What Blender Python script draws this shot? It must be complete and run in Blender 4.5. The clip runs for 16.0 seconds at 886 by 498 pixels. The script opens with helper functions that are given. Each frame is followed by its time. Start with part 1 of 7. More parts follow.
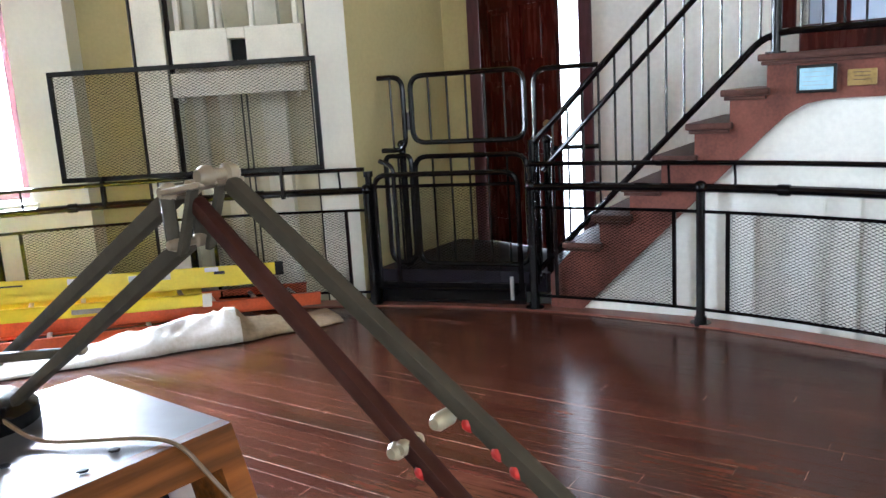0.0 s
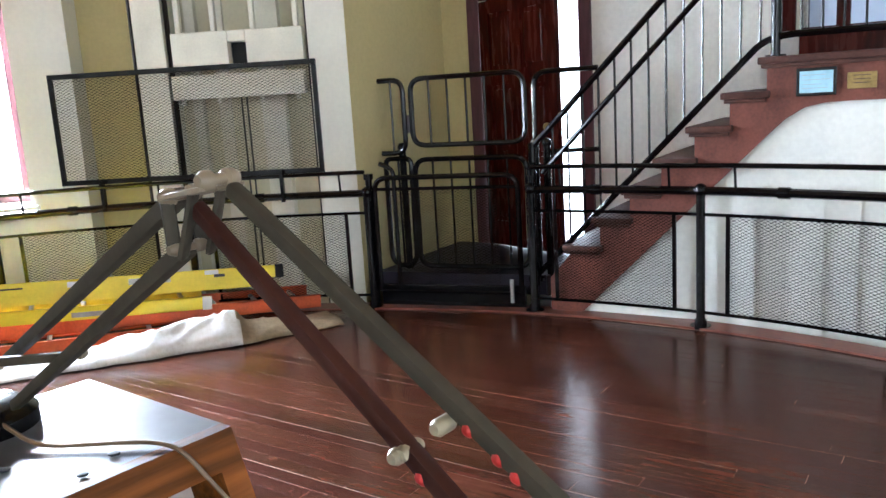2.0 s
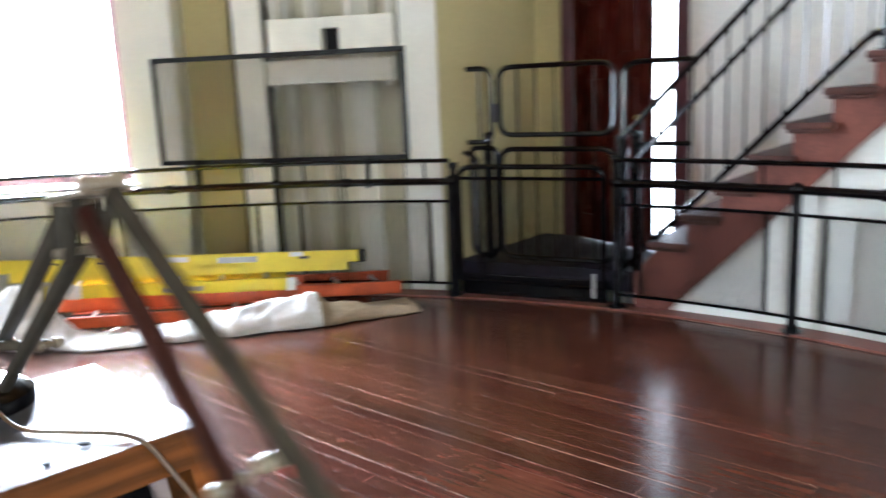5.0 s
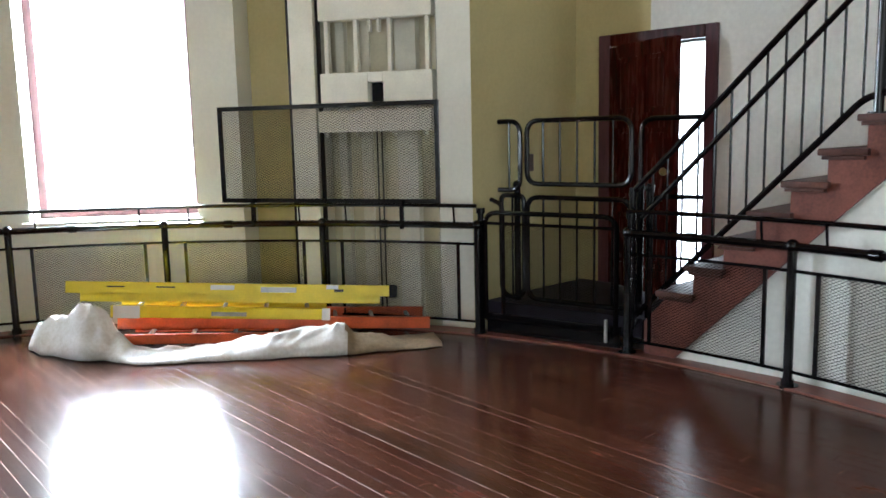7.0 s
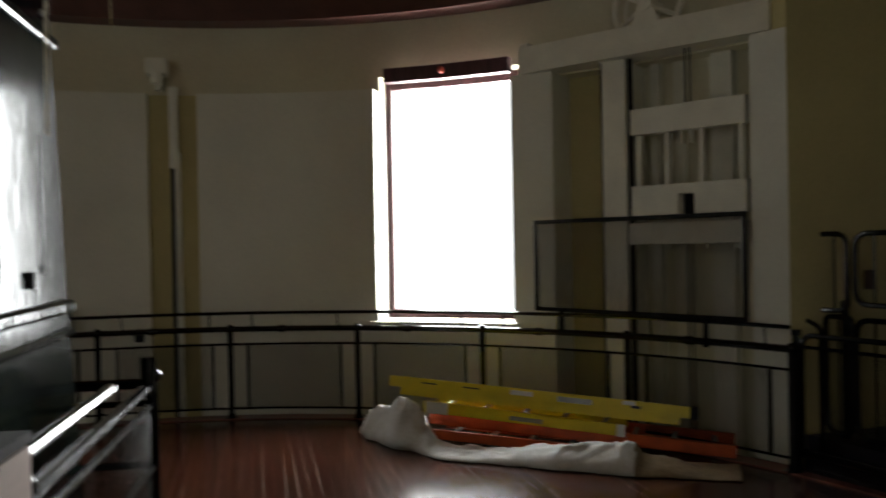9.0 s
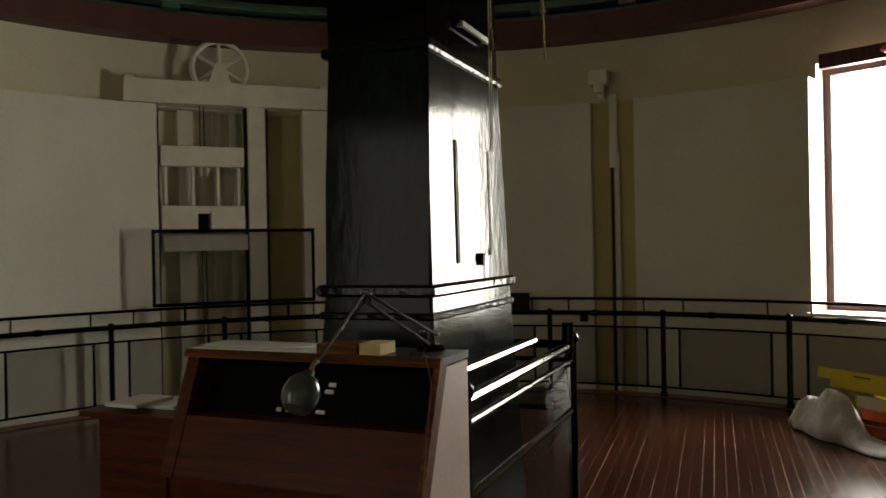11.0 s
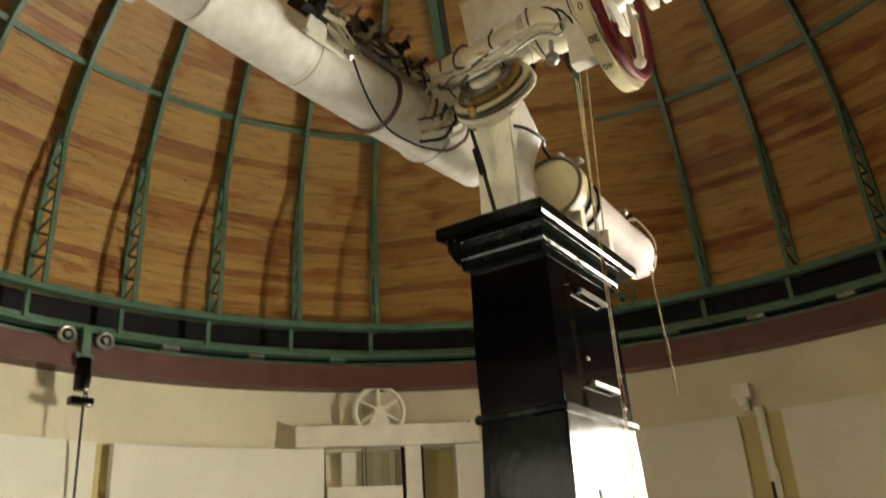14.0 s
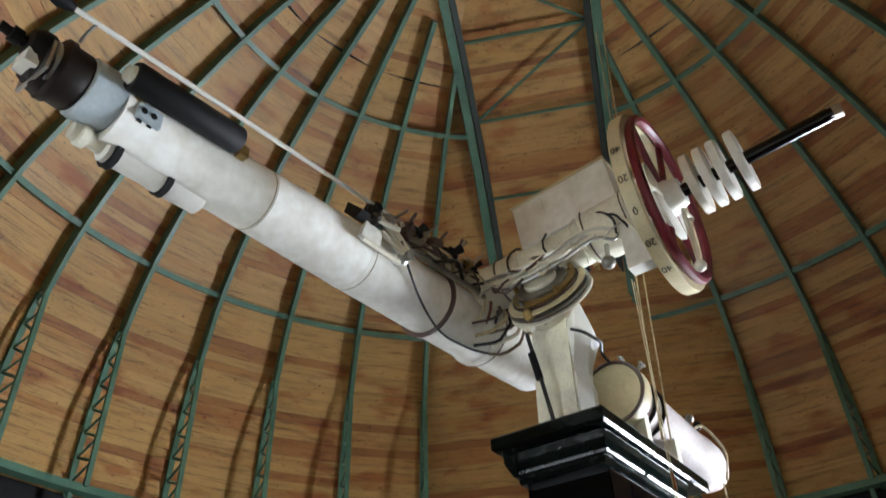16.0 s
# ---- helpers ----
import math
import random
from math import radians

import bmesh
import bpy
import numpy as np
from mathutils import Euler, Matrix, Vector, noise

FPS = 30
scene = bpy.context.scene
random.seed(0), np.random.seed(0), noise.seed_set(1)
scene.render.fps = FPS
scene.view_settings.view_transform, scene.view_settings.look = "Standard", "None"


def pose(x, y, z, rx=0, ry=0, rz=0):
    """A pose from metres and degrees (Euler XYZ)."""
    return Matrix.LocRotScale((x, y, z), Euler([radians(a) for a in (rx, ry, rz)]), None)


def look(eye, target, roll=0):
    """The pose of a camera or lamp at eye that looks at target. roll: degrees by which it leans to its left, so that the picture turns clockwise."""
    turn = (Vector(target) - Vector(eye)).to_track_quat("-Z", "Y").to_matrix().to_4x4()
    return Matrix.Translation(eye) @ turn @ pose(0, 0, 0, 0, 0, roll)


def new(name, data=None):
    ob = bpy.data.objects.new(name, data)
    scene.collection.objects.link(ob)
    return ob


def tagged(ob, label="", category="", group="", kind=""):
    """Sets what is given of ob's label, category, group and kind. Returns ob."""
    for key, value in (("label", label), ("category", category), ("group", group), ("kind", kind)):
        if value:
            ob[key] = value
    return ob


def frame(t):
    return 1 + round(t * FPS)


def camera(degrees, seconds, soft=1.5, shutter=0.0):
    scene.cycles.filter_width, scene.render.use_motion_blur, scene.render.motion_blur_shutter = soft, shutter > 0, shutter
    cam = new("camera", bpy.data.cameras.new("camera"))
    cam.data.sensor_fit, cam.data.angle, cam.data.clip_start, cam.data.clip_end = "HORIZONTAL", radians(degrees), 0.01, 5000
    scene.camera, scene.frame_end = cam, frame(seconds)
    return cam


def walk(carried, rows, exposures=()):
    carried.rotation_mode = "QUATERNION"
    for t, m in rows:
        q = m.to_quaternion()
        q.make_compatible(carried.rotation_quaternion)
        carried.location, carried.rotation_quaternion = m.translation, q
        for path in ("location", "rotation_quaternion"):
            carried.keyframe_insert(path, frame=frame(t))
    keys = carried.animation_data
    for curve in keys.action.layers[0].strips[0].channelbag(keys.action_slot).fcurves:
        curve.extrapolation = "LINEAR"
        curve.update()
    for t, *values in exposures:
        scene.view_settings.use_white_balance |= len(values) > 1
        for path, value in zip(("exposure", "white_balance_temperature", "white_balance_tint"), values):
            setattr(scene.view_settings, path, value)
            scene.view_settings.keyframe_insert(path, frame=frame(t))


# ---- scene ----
cam = camera(57.9, 16.0, soft=1.5, shutter=0.5)
PATH = [
    (0.0, look((1.292, -1.128, 1.448), (2.368, 2.651, 0.699), -3.50)),
    (0.5, look((1.291, -1.128, 1.449), (2.366, 2.651, 0.700), -3.55)),
    (1.0, look((1.292, -1.128, 1.450), (2.373, 2.649, 0.696), -3.18)),
    (1.5, look((1.292, -1.128, 1.449), (2.370, 2.651, 0.702), -3.55)),
    (2.0, look((1.292, -1.128, 1.449), (2.369, 2.653, 0.713), -3.48)),
    (2.5, look((1.291, -1.128, 1.449), (2.371, 2.651, 0.706), -3.19)),
    (3.0, look((1.291, -1.128, 1.449), (2.367, 2.655, 0.719), -4.05)),
    (3.5, look((1.291, -1.128, 1.448), (2.361, 2.657, 0.718), -4.13)),
    (4.0, look((1.286, -1.106, 1.446), (2.328, 2.679, 0.677), -3.84)),
    (4.4, look((1.296, -1.086, 1.443), (2.359, 2.689, 0.655), -2.61)),
    (4.5, look((1.300, -1.085, 1.443), (2.344, 2.696, 0.658), -3.37)),
    (5.0, look((1.378, -1.121, 1.452), (1.998, 2.755, 0.681), -2.46)),
    (5.2, look((1.493, -1.066, 1.458), (1.759, 2.846, 0.671), -0.98)),
    (7.3, look((2.091, -1.574, 1.498), (2.116, 2.393, 0.990), -1.40)),
    (7.5, look((2.232, -1.509, 1.473), (2.168, 2.463, 1.004), -1.88)),
    (8.0, look((2.363, -1.403, 1.474), (2.183, 2.586, 1.235), -2.73)),
    (8.5, look((2.402, -1.403, 1.567), (1.294, 2.439, 1.442), 0.18)),
    (9.0, look((2.611, -1.440, 1.572), (0.850, 2.151, 1.554), -1.08)),
    (9.5, look((2.631, -1.580, 1.504), (0.211, 1.605, 1.565), -2.80)),
    (10.0, look((2.887, -1.632, 1.510), (-0.182, 0.933, 1.525), 0.33)),
    (10.2, look((2.968, -1.651, 1.511), (-0.211, 0.777, 1.503), -0.06)),
    (12.3, look((3.579, -1.907, 1.586), (-0.018, -0.174, 1.829), -0.50)),
    (12.5, look((3.614, -1.929, 1.559), (0.029, -0.203, 1.977), -0.44)),
    (13.0, look((3.656, -1.930, 1.582), (0.116, -0.238, 2.361), -1.46)),
    (13.5, look((3.686, -1.935, 1.645), (0.207, -0.319, 2.778), -2.72)),
    (14.0, look((3.721, -1.971, 1.662), (0.293, -0.570, 3.173), -3.87)),
    (14.5, look((3.700, -1.973, 1.679), (0.343, -0.698, 3.441), -3.53)),
    (15.0, look((3.658, -1.963, 1.725), (0.412, -0.767, 3.734), -3.46)),
    (15.5, look((3.658, -1.959, 1.752), (0.496, -0.835, 3.929), -2.53)),
    (16.0, look((3.637, -1.956, 1.765), (0.587, -0.906, 4.129), -2.24)),
]
EXPOSURES = [(0.0, 0.42, 5450, 11), (4.4, 0.45, 5450, 11), (5.2, 0.5, 5450, 10), (7.5, -0.2, 5700, 7), (8.2, -0.5, 6000, 6), (8.7, -1.8, 6500, 8), (9.2, -3.15, 6600, 8), (10.2, -3.3, 7200, 8), (12.3, -1.88, 8500, 3), (13.1, -1.7, 8600, 5), (14.5, -0.95, 8300, 8), (16.0, -1.0, 6000, 9)]
walk(cam, PATH, EXPOSURES)


def pol(r, az, z=0.0):
    return Vector((r * math.cos(radians(az)), r * math.sin(radians(az)), z))


# ---- world, sun, large lights ----
world = bpy.data.worlds.new("world")
scene.world = world
world.use_nodes = True
wn = world.node_tree
sky = wn.nodes.new("ShaderNodeTexSky")
sky.sky_type = "NISHITA"
sky.sun_disc = False
sky.sun_elevation = radians(48)
sky.sun_rotation = radians(200)
wn.links.new(sky.outputs[0], wn.nodes["Background"].inputs[0])
wn.nodes["Background"].inputs[1].default_value = 0.12
WINDOWS = ((89.45, 104.1), (142.45, 157.1), (278.0, 292.0))
POWER = (2600.0, 430.0, 80.0)


def daylight(name, place, aim, w, h, power):
    """Sky light standing in an opening."""
    li = bpy.data.lights.new(name, "AREA")
    li.shape, li.size, li.size_y, li.energy, li.color = "RECTANGLE", w, h, power, (0.95, 0.98, 1.0)
    ob = new(name, li)
    ob.matrix_world = look(place, aim)
    return ob


for (a, b), watts in zip(WINDOWS, POWER):
    mid = (a + b) / 2
    if watts:
        daylight("window_daylight", pol(5.95, mid, 2.03), pol(0, mid, 2.03), 1.34, 2.4, watts)
daylight("door_daylight", (4.62, 5.72, 1.25), (3.4, 4.3, 1.25), 1.3, 2.2, 10)
daylight("landing_daylight", (5.745, 3.355, 2.6), (4.2, 1.87, 2.6), 0.85, 1.7, 40)


# ---- materials ----
def mat(name, color, rough=0.5, metal=0.0, var=0.15, scale=6.0, bump=0.0, bscale=60.0, coat=0.0, stretch=(1, 1, 1), spread=0.0, color2=None, spec=0.5, turn=None, fine_w=0.45):
    """A painted or natural surface: base colour with large stains, fine grain and a little relief."""
    m = bpy.data.materials.new(name)
    m.use_nodes = True
    nt = m.node_tree
    b = nt.nodes["Principled BSDF"]
    b.inputs["Roughness"].default_value = rough
    b.inputs["Metallic"].default_value = metal
    b.inputs["Coat Weight"].default_value = coat
    b.inputs["Coat Roughness"].default_value = 0.08
    b.inputs["Specular IOR Level"].default_value = spec
    tc = nt.nodes.new("ShaderNodeTexCoord")
    mp = nt.nodes.new("ShaderNodeMapping")
    mp.inputs["Scale"].default_value = stretch
    if turn is None:
        nt.links.new(tc.outputs["Object"], mp.inputs[0])
    else:
        pos = nt.nodes.new("ShaderNodeNewGeometry")
        rot = nt.nodes.new("ShaderNodeVectorRotate")
        rot.rotation_type = "Z_AXIS"
        rot.inputs["Angle"].default_value = radians(turn)
        nt.links.new(pos.outputs["Position"], rot.inputs["Vector"])
        nt.links.new(rot.outputs[0], mp.inputs[0])
    big = nt.nodes.new("ShaderNodeTexNoise")
    big.inputs["Scale"].default_value = scale
    big.inputs["Detail"].default_value = 5
    fine = nt.nodes.new("ShaderNodeTexNoise")
    fine.inputs["Scale"].default_value = bscale
    fine.inputs["Detail"].default_value = 4
    for n in (big, fine):
        nt.links.new(mp.outputs[0], n.inputs["Vector"])
    add = nt.nodes.new("ShaderNodeMath")
    add.operation = "MULTIPLY_ADD"
    nt.links.new(fine.outputs[0], add.inputs[0])
    add.inputs[1].default_value = fine_w
    nt.links.new(big.outputs[0], add.inputs[2])
    ramp = nt.nodes.new("ShaderNodeValToRGB")
    c2 = color2 or tuple(c * (1 - 2.2 * var) for c in color)
    ramp.color_ramp.elements[0].position = 0.225 + 0.5 * fine_w
    ramp.color_ramp.elements[0].color = (*c2, 1)
    ramp.color_ramp.elements[1].position = 0.725 + 0.5 * fine_w
    ramp.color_ramp.elements[1].color = (*(min(1, c * (1 + 0.5 * var)) for c in color), 1)
    nt.links.new(add.outputs[0], ramp.inputs[0])
    out = ramp.outputs[0]
    if spread:
        info = nt.nodes.new("ShaderNodeNewGeometry")
        ob = nt.nodes.new("ShaderNodeObjectInfo")
        s = nt.nodes.new("ShaderNodeMath")
        s.operation = "ADD"
        nt.links.new(info.outputs["Random Per Island"], s.inputs[0])
        nt.links.new(ob.outputs["Random"], s.inputs[1])
        fr = nt.nodes.new("ShaderNodeMath")
        fr.operation = "FRACT"
        nt.links.new(s.outputs[0], fr.inputs[0])
        mr = nt.nodes.new("ShaderNodeMapRange")
        mr.inputs["To Min"].default_value = 1 - spread
        mr.inputs["To Max"].default_value = 1 + spread
        nt.links.new(fr.outputs[0], mr.inputs[0])
        hsv = nt.nodes.new("ShaderNodeHueSaturation")
        hr = nt.nodes.new("ShaderNodeMapRange")
        hr.inputs["To Min"].default_value = 0.5 + 0.01 * spread
        hr.inputs["To Max"].default_value = 0.5 - 0.11 * spread
        pp = nt.nodes.new("ShaderNodeMath")
        pp.operation = "PINGPONG"
        pp.inputs[1].default_value = 0.37
        nt.links.new(fr.outputs[0], pp.inputs[0])
        nt.links.new(pp.outputs[0], hr.inputs[0])
        nt.links.new(hr.outputs[0], hsv.inputs["Hue"]) if spread > 0.25 else None
        nt.links.new(mr.outputs[0], hsv.inputs["Value"])
        nt.links.new(out, hsv.inputs["Color"])
        out = hsv.outputs[0]
    nt.links.new(out, b.inputs["Base Color"])
    rr = nt.nodes.new("ShaderNodeMapRange")
    rr.inputs["To Min"].default_value = max(0.02, rough * 0.75)
    rr.inputs["To Max"].default_value = min(1, rough * 1.3)
    nt.links.new(big.outputs[0], rr.inputs[0])
    nt.links.new(rr.outputs[0], b.inputs["Roughness"])
    if bump:
        bp = nt.nodes.new("ShaderNodeBump")
        bp.inputs["Strength"].default_value = bump
        bp.inputs["Distance"].default_value = 0.01
        nt.links.new(add.outputs[0], bp.inputs["Height"])
        nt.links.new(bp.outputs[0], b.inputs["Normal"])
    return m


UPPER = mat("warm_cream_plaster", (0.69, 0.64, 0.47), 0.75, var=0.07, scale=1.1, bump=0.12, bscale=35)
CREAM = mat("cream_plaster", (0.74, 0.725, 0.625), 0.75, var=0.06, scale=1.3, bump=0.12, bscale=35)
OCHRE = mat("yellow_cream_plaster", (0.56, 0.485, 0.235), 0.75, var=0.08, scale=1.3, bump=0.12, bscale=35)
WHITE = mat("white_plaster", (0.83, 0.835, 0.775), 0.7, var=0.09, scale=1.5, bump=0.15, bscale=30)
WPAINT = mat("white_iron_paint", (0.78, 0.75, 0.63), 0.45, var=0.08, scale=4, bump=0.1)
SCOPE = mat("telescope_white_paint", (0.87, 0.87, 0.84), 0.5, var=0.08, scale=3, bump=0.06, bscale=18, color2=(0.58, 0.54, 0.46), fine_w=0.5, spec=0.35)
SCOPE2 = mat("telescope_cream_paint", (0.78, 0.75, 0.62), 0.4, var=0.15, scale=6, bump=0.1)
BLACK = mat("black_gloss_paint", (0.002, 0.002, 0.0025), 0.15, var=0.1, scale=8, bump=0.04, bscale=25, spec=0.3)
PIERTOP = mat("plain_pier_gloss", (0.002, 0.002, 0.0025), 0.09, var=0.1, scale=8, bump=0.06, bscale=25, spec=0.15)
MATBLK = mat("black_rubber", (0.008, 0.008, 0.009), 0.6, var=0.2, scale=8, spec=0.2)
PIERBLK = mat("pier_gloss_paint", (0.004, 0.007, 0.006), 0.12, var=0.3, scale=4, bump=0.55, bscale=14, stretch=(1, 1, 0.6), fine_w=0.6, spec=0.16)
# Scuffed paint; its greenish patches put a window's reflection into the colour
PIERSHEEN = mat("scuffed_sheen_pier_paint", (0.003, 0.004, 0.0035), 0.13, var=0.3, scale=3.2, bump=0.14, bscale=26, stretch=(1, 1, 0.4), fine_w=0.7, spec=0.09, color2=(0.010, 0.017, 0.013))
GREEN = mat("green_steel_paint", (0.075, 0.165, 0.11), 0.42, var=0.2, scale=5, bump=0.1)
DKGREEN = mat("dark_green_steel", (0.018, 0.03, 0.024), 0.5, var=0.2, scale=5, bump=0.1)
MAROON = mat("maroon_paint", (0.11, 0.036, 0.028), 0.5, var=0.2, scale=4, bump=0.1)
STAIRP = mat("red_brown_paint", (0.19, 0.062, 0.043), 0.45, var=0.3, scale=5, bump=0.15, spec=0.3)
TREAD = mat("worn_tread_wood", (0.085, 0.032, 0.022), 0.5, var=0.35, scale=6, bump=0.2, stretch=(1, 6, 1), spec=0.25)
DARKW = mat("dark_mahogany", (0.05, 0.0045, 0.0022), 0.26, var=0.35, scale=4, bump=0.12, stretch=(6, 6, 1), spec=0.12)
CASING = mat("purple_brown_casing", (0.10, 0.033, 0.043), 0.5, var=0.25, scale=5, bump=0.1, stretch=(5, 5, 1))
FLOORW = mat("varnished_floorboards", (0.036, 0.0112, 0.0056), 0.18, var=0.26, scale=4, bump=0.03, bscale=22, stretch=(0.7, 9, 1), spread=0.26, coat=0.0, turn=50.5, spec=0.17)
# worn, paler and duller patches trodden into the varnish
fn = FLOORW.node_tree
fpos, fbs = fn.nodes.new("ShaderNodeNewGeometry"), fn.nodes["Principled BSDF"]
for scale, lo_at, hi_at, tint in ((1.1, 0.45, 0.7, (2.0, 2.1, 2.2, 1)), (9.0, 0.48, 0.76, (1.4, 1.45, 1.5, 1)), (70.0, 0.62, 0.74, (1.7, 1.8, 1.9, 1))):
    nz, rm, mx = fn.nodes.new("ShaderNodeTexNoise"), fn.nodes.new("ShaderNodeMapRange"), fn.nodes.new("ShaderNodeMix")
    nz.inputs["Scale"].default_value, nz.inputs["Detail"].default_value = scale, 5
    rm.inputs["From Min"].default_value, rm.inputs["From Max"].default_value = lo_at, hi_at
    rm.inputs["To Max"].default_value = 0.75
    mx.data_type, mx.blend_type = "RGBA", "MULTIPLY"
    mx.inputs[7].default_value = tint
    fn.links.new(fpos.outputs["Position"], nz.inputs["Vector"])
    fn.links.new(nz.outputs[0], rm.inputs[0])
    fn.links.new(rm.outputs[0], mx.inputs["Factor"])
    fn.links.new(fbs.inputs["Base Color"].links[0].from_socket, mx.inputs[6])
    fn.links.new(mx.outputs[2], fbs.inputs["Base Color"])
    if scale < 20:
        ra = fn.nodes.new("ShaderNodeMath")
        ra.operation = "MULTIPLY_ADD"
        ra.inputs[1].default_value = 0.06
        fn.links.new(rm.outputs[0], ra.inputs[0])
        fn.links.new(fbs.inputs["Roughness"].links[0].from_socket, ra.inputs[2])
        fn.links.new(ra.outputs[0], fbs.inputs["Roughness"])
JOINT = mat("pale_joint_dirt", (0.34, 0.24, 0.17), 0.7, var=0.4, scale=1.5, turn=50.5, stretch=(1, 4, 1), color2=(0.012, 0.006, 0.004), bscale=14, fine_w=0.8)
KERB = mat("floor_edge_band", (0.17, 0.055, 0.035), 0.4, var=0.25, scale=6, bump=0.15)
DOMEW = mat("dome_pine_boards", (0.41, 0.242, 0.076), 0.5, var=0.3, scale=1.1, bump=0.12, bscale=55, stretch=(2.2, 2.2, 26), fine_w=1.1, color2=(0.135, 0.063, 0.02))
dn = DOMEW.node_tree
db = dn.nodes["Principled BSDF"]
dg, dr, dm = dn.nodes.new("ShaderNodeNewGeometry"), dn.nodes.new("ShaderNodeValToRGB"), dn.nodes.new("ShaderNodeMix")
dm.data_type, dm.blend_type = "RGBA", "MULTIPLY"
dm.inputs["Factor"].default_value = 1.0
cr_ = dr.color_ramp
for at, tint in ((0.2, (0.86, 0.83, 0.78, 1)), (0.45, (1.0, 1.0, 1.0, 1)), (0.7, (0.93, 0.88, 0.82, 1)), (0.82, (0.8, 0.62, 0.5, 1)), (0.94, (0.62, 0.42, 0.34, 1))):
    cr_.elements.new(at).color = tint
cr_.elements[0].color = (1.0, 0.99, 0.95, 1)
cr_.elements[len(cr_.elements) - 1].color = (0.55, 0.4, 0.34, 1)
dn.links.new(dg.outputs["Random Per Island"], dr.inputs[0])
dn.links.new(db.inputs["Base Color"].links[0].from_socket, dm.inputs[6])
dn.links.new(dr.outputs[0], dm.inputs[7])
# reddish stained patches over several boards, and small dark knots and flecks
dtc, dmp = dn.nodes.new("ShaderNodeTexCoord"), dn.nodes.new("ShaderNodeMapping")
dmp.inputs["Scale"].default_value = (1.2, 1.2, 3.6)
dn.links.new(dtc.outputs["Object"], dmp.inputs[0])
last = dm.outputs[2]
for scale, lo_at, hi_at, tint in ((1.3, 0.54, 0.66, (0.74, 0.5, 0.38, 1)), (15.0, 0.645, 0.71, (0.36, 0.2, 0.14, 1)), (46.0, 0.63, 0.72, (0.5, 0.34, 0.24, 1))):
    nz, rm, mx = dn.nodes.new("ShaderNodeTexNoise"), dn.nodes.new("ShaderNodeMapRange"), dn.nodes.new("ShaderNodeMix")
    nz.inputs["Scale"].default_value, nz.inputs["Detail"].default_value = scale, 3
    rm.inputs["From Min"].default_value, rm.inputs["From Max"].default_value = lo_at, hi_at
    mx.data_type, mx.blend_type = "RGBA", "MULTIPLY"
    mx.inputs[7].default_value = tint
    dn.links.new(dmp.outputs[0], nz.inputs["Vector"])
    dn.links.new(nz.outputs[0], rm.inputs[0])
    dn.links.new(rm.outputs[0], mx.inputs["Factor"])
    dn.links.new(last, mx.inputs[6])
    last = mx.outputs[2]
dn.links.new(last, db.inputs["Base Color"])
RAILB = mat("greasy_brown_iron", (0.016, 0.010, 0.008), 0.45, var=0.3, scale=6, spec=0.25)
DARK = mat("dark_pit", (0.05, 0.042, 0.038), 0.8, var=0.3)
OAK = mat("varnished_oak", (0.165, 0.052, 0.009), 0.5, var=0.38, scale=4, bump=0.12, bscale=12, turn=-35, stretch=(0.8, 14, 14), spec=0.12)
DESKW = mat("red_brown_desk_wood", (0.095, 0.022, 0.008), 0.4, var=0.3, scale=4, bump=0.1, bscale=20, turn=-35, stretch=(0.7, 10, 10), spec=0.12)
PANELB = mat("black_panel_enamel", (0.003, 0.003, 0.003), 0.6, var=0.2, scale=8, spec=0.05)
LAMIN = mat("grey_laminate_top", (0.075, 0.073, 0.076), 0.36, var=0.2, scale=5, spec=0.25)
PALEP = mat("pale_pink_panel", (0.62, 0.48, 0.42), 0.5, var=0.1, scale=3, bump=0.05)
YELLOW = mat("yellow_fibreglass", (0.78, 0.62, 0.015), 0.4, var=0.08, scale=6, bump=0.05)
ORANGE = mat("orange_fibreglass", (0.62, 0.10, 0.02), 0.4, var=0.2, scale=6, bump=0.05)
TANCLOTH = mat("tan_canvas_back", (0.3, 0.22, 0.13), 0.85, var=0.2, scale=5, bump=0.2, bscale=40)
CANVAS = mat("dirty_canvas", (0.74, 0.74, 0.73), 0.85, var=0.15, scale=3, bump=0.3, bscale=40, color2=(0.5, 0.46, 0.4))
ALU = mat("bare_aluminium", (0.6, 0.6, 0.58), 0.35, metal=1.0, var=0.1)
STEEL = mat("dull_steel", (0.33, 0.32, 0.29), 0.38, metal=0.9, var=0.2, scale=8)
LAMPB = mat("beige_lamp_enamel", (0.22, 0.17, 0.11), 0.4, var=0.2, scale=20, bump=0.1)
LAMPG = mat("khaki_lamp_enamel", (0.055, 0.046, 0.032), 0.65, var=0.2, scale=20, bump=0.1, spec=0.1)
LAMPR = mat("dark_red_lamp_enamel", (0.04, 0.012, 0.008), 0.5, var=0.2, scale=20, bump=0.1, spec=0.18)
KNOB = mat("ivory_plastic", (0.32, 0.27, 0.17), 0.45, var=0.25, scale=20)
REDP = mat("red_paint", (0.42, 0.02, 0.015), 0.4, var=0.2, scale=8)
CRIMSON = mat("crimson_wheel_paint", (0.15, 0.009, 0.02), 0.4, var=0.2, scale=8)
BRASS = mat("aged_brass", (0.42, 0.30, 0.12), 0.35, metal=0.85, var=0.25, scale=8)
BRASSP = mat("cream_silvered_dial", (0.62, 0.54, 0.34), 0.4, var=0.12, scale=8)
BLUEG = mat("blue_grey_enamel", (0.42, 0.48, 0.52), 0.35, var=0.12, scale=8)
BROWNM = mat("brown_metal", (0.09, 0.055, 0.045), 0.35, var=0.2, scale=8)
PAPER = mat("white_paper", (0.75, 0.75, 0.76), 0.8, var=0.05)
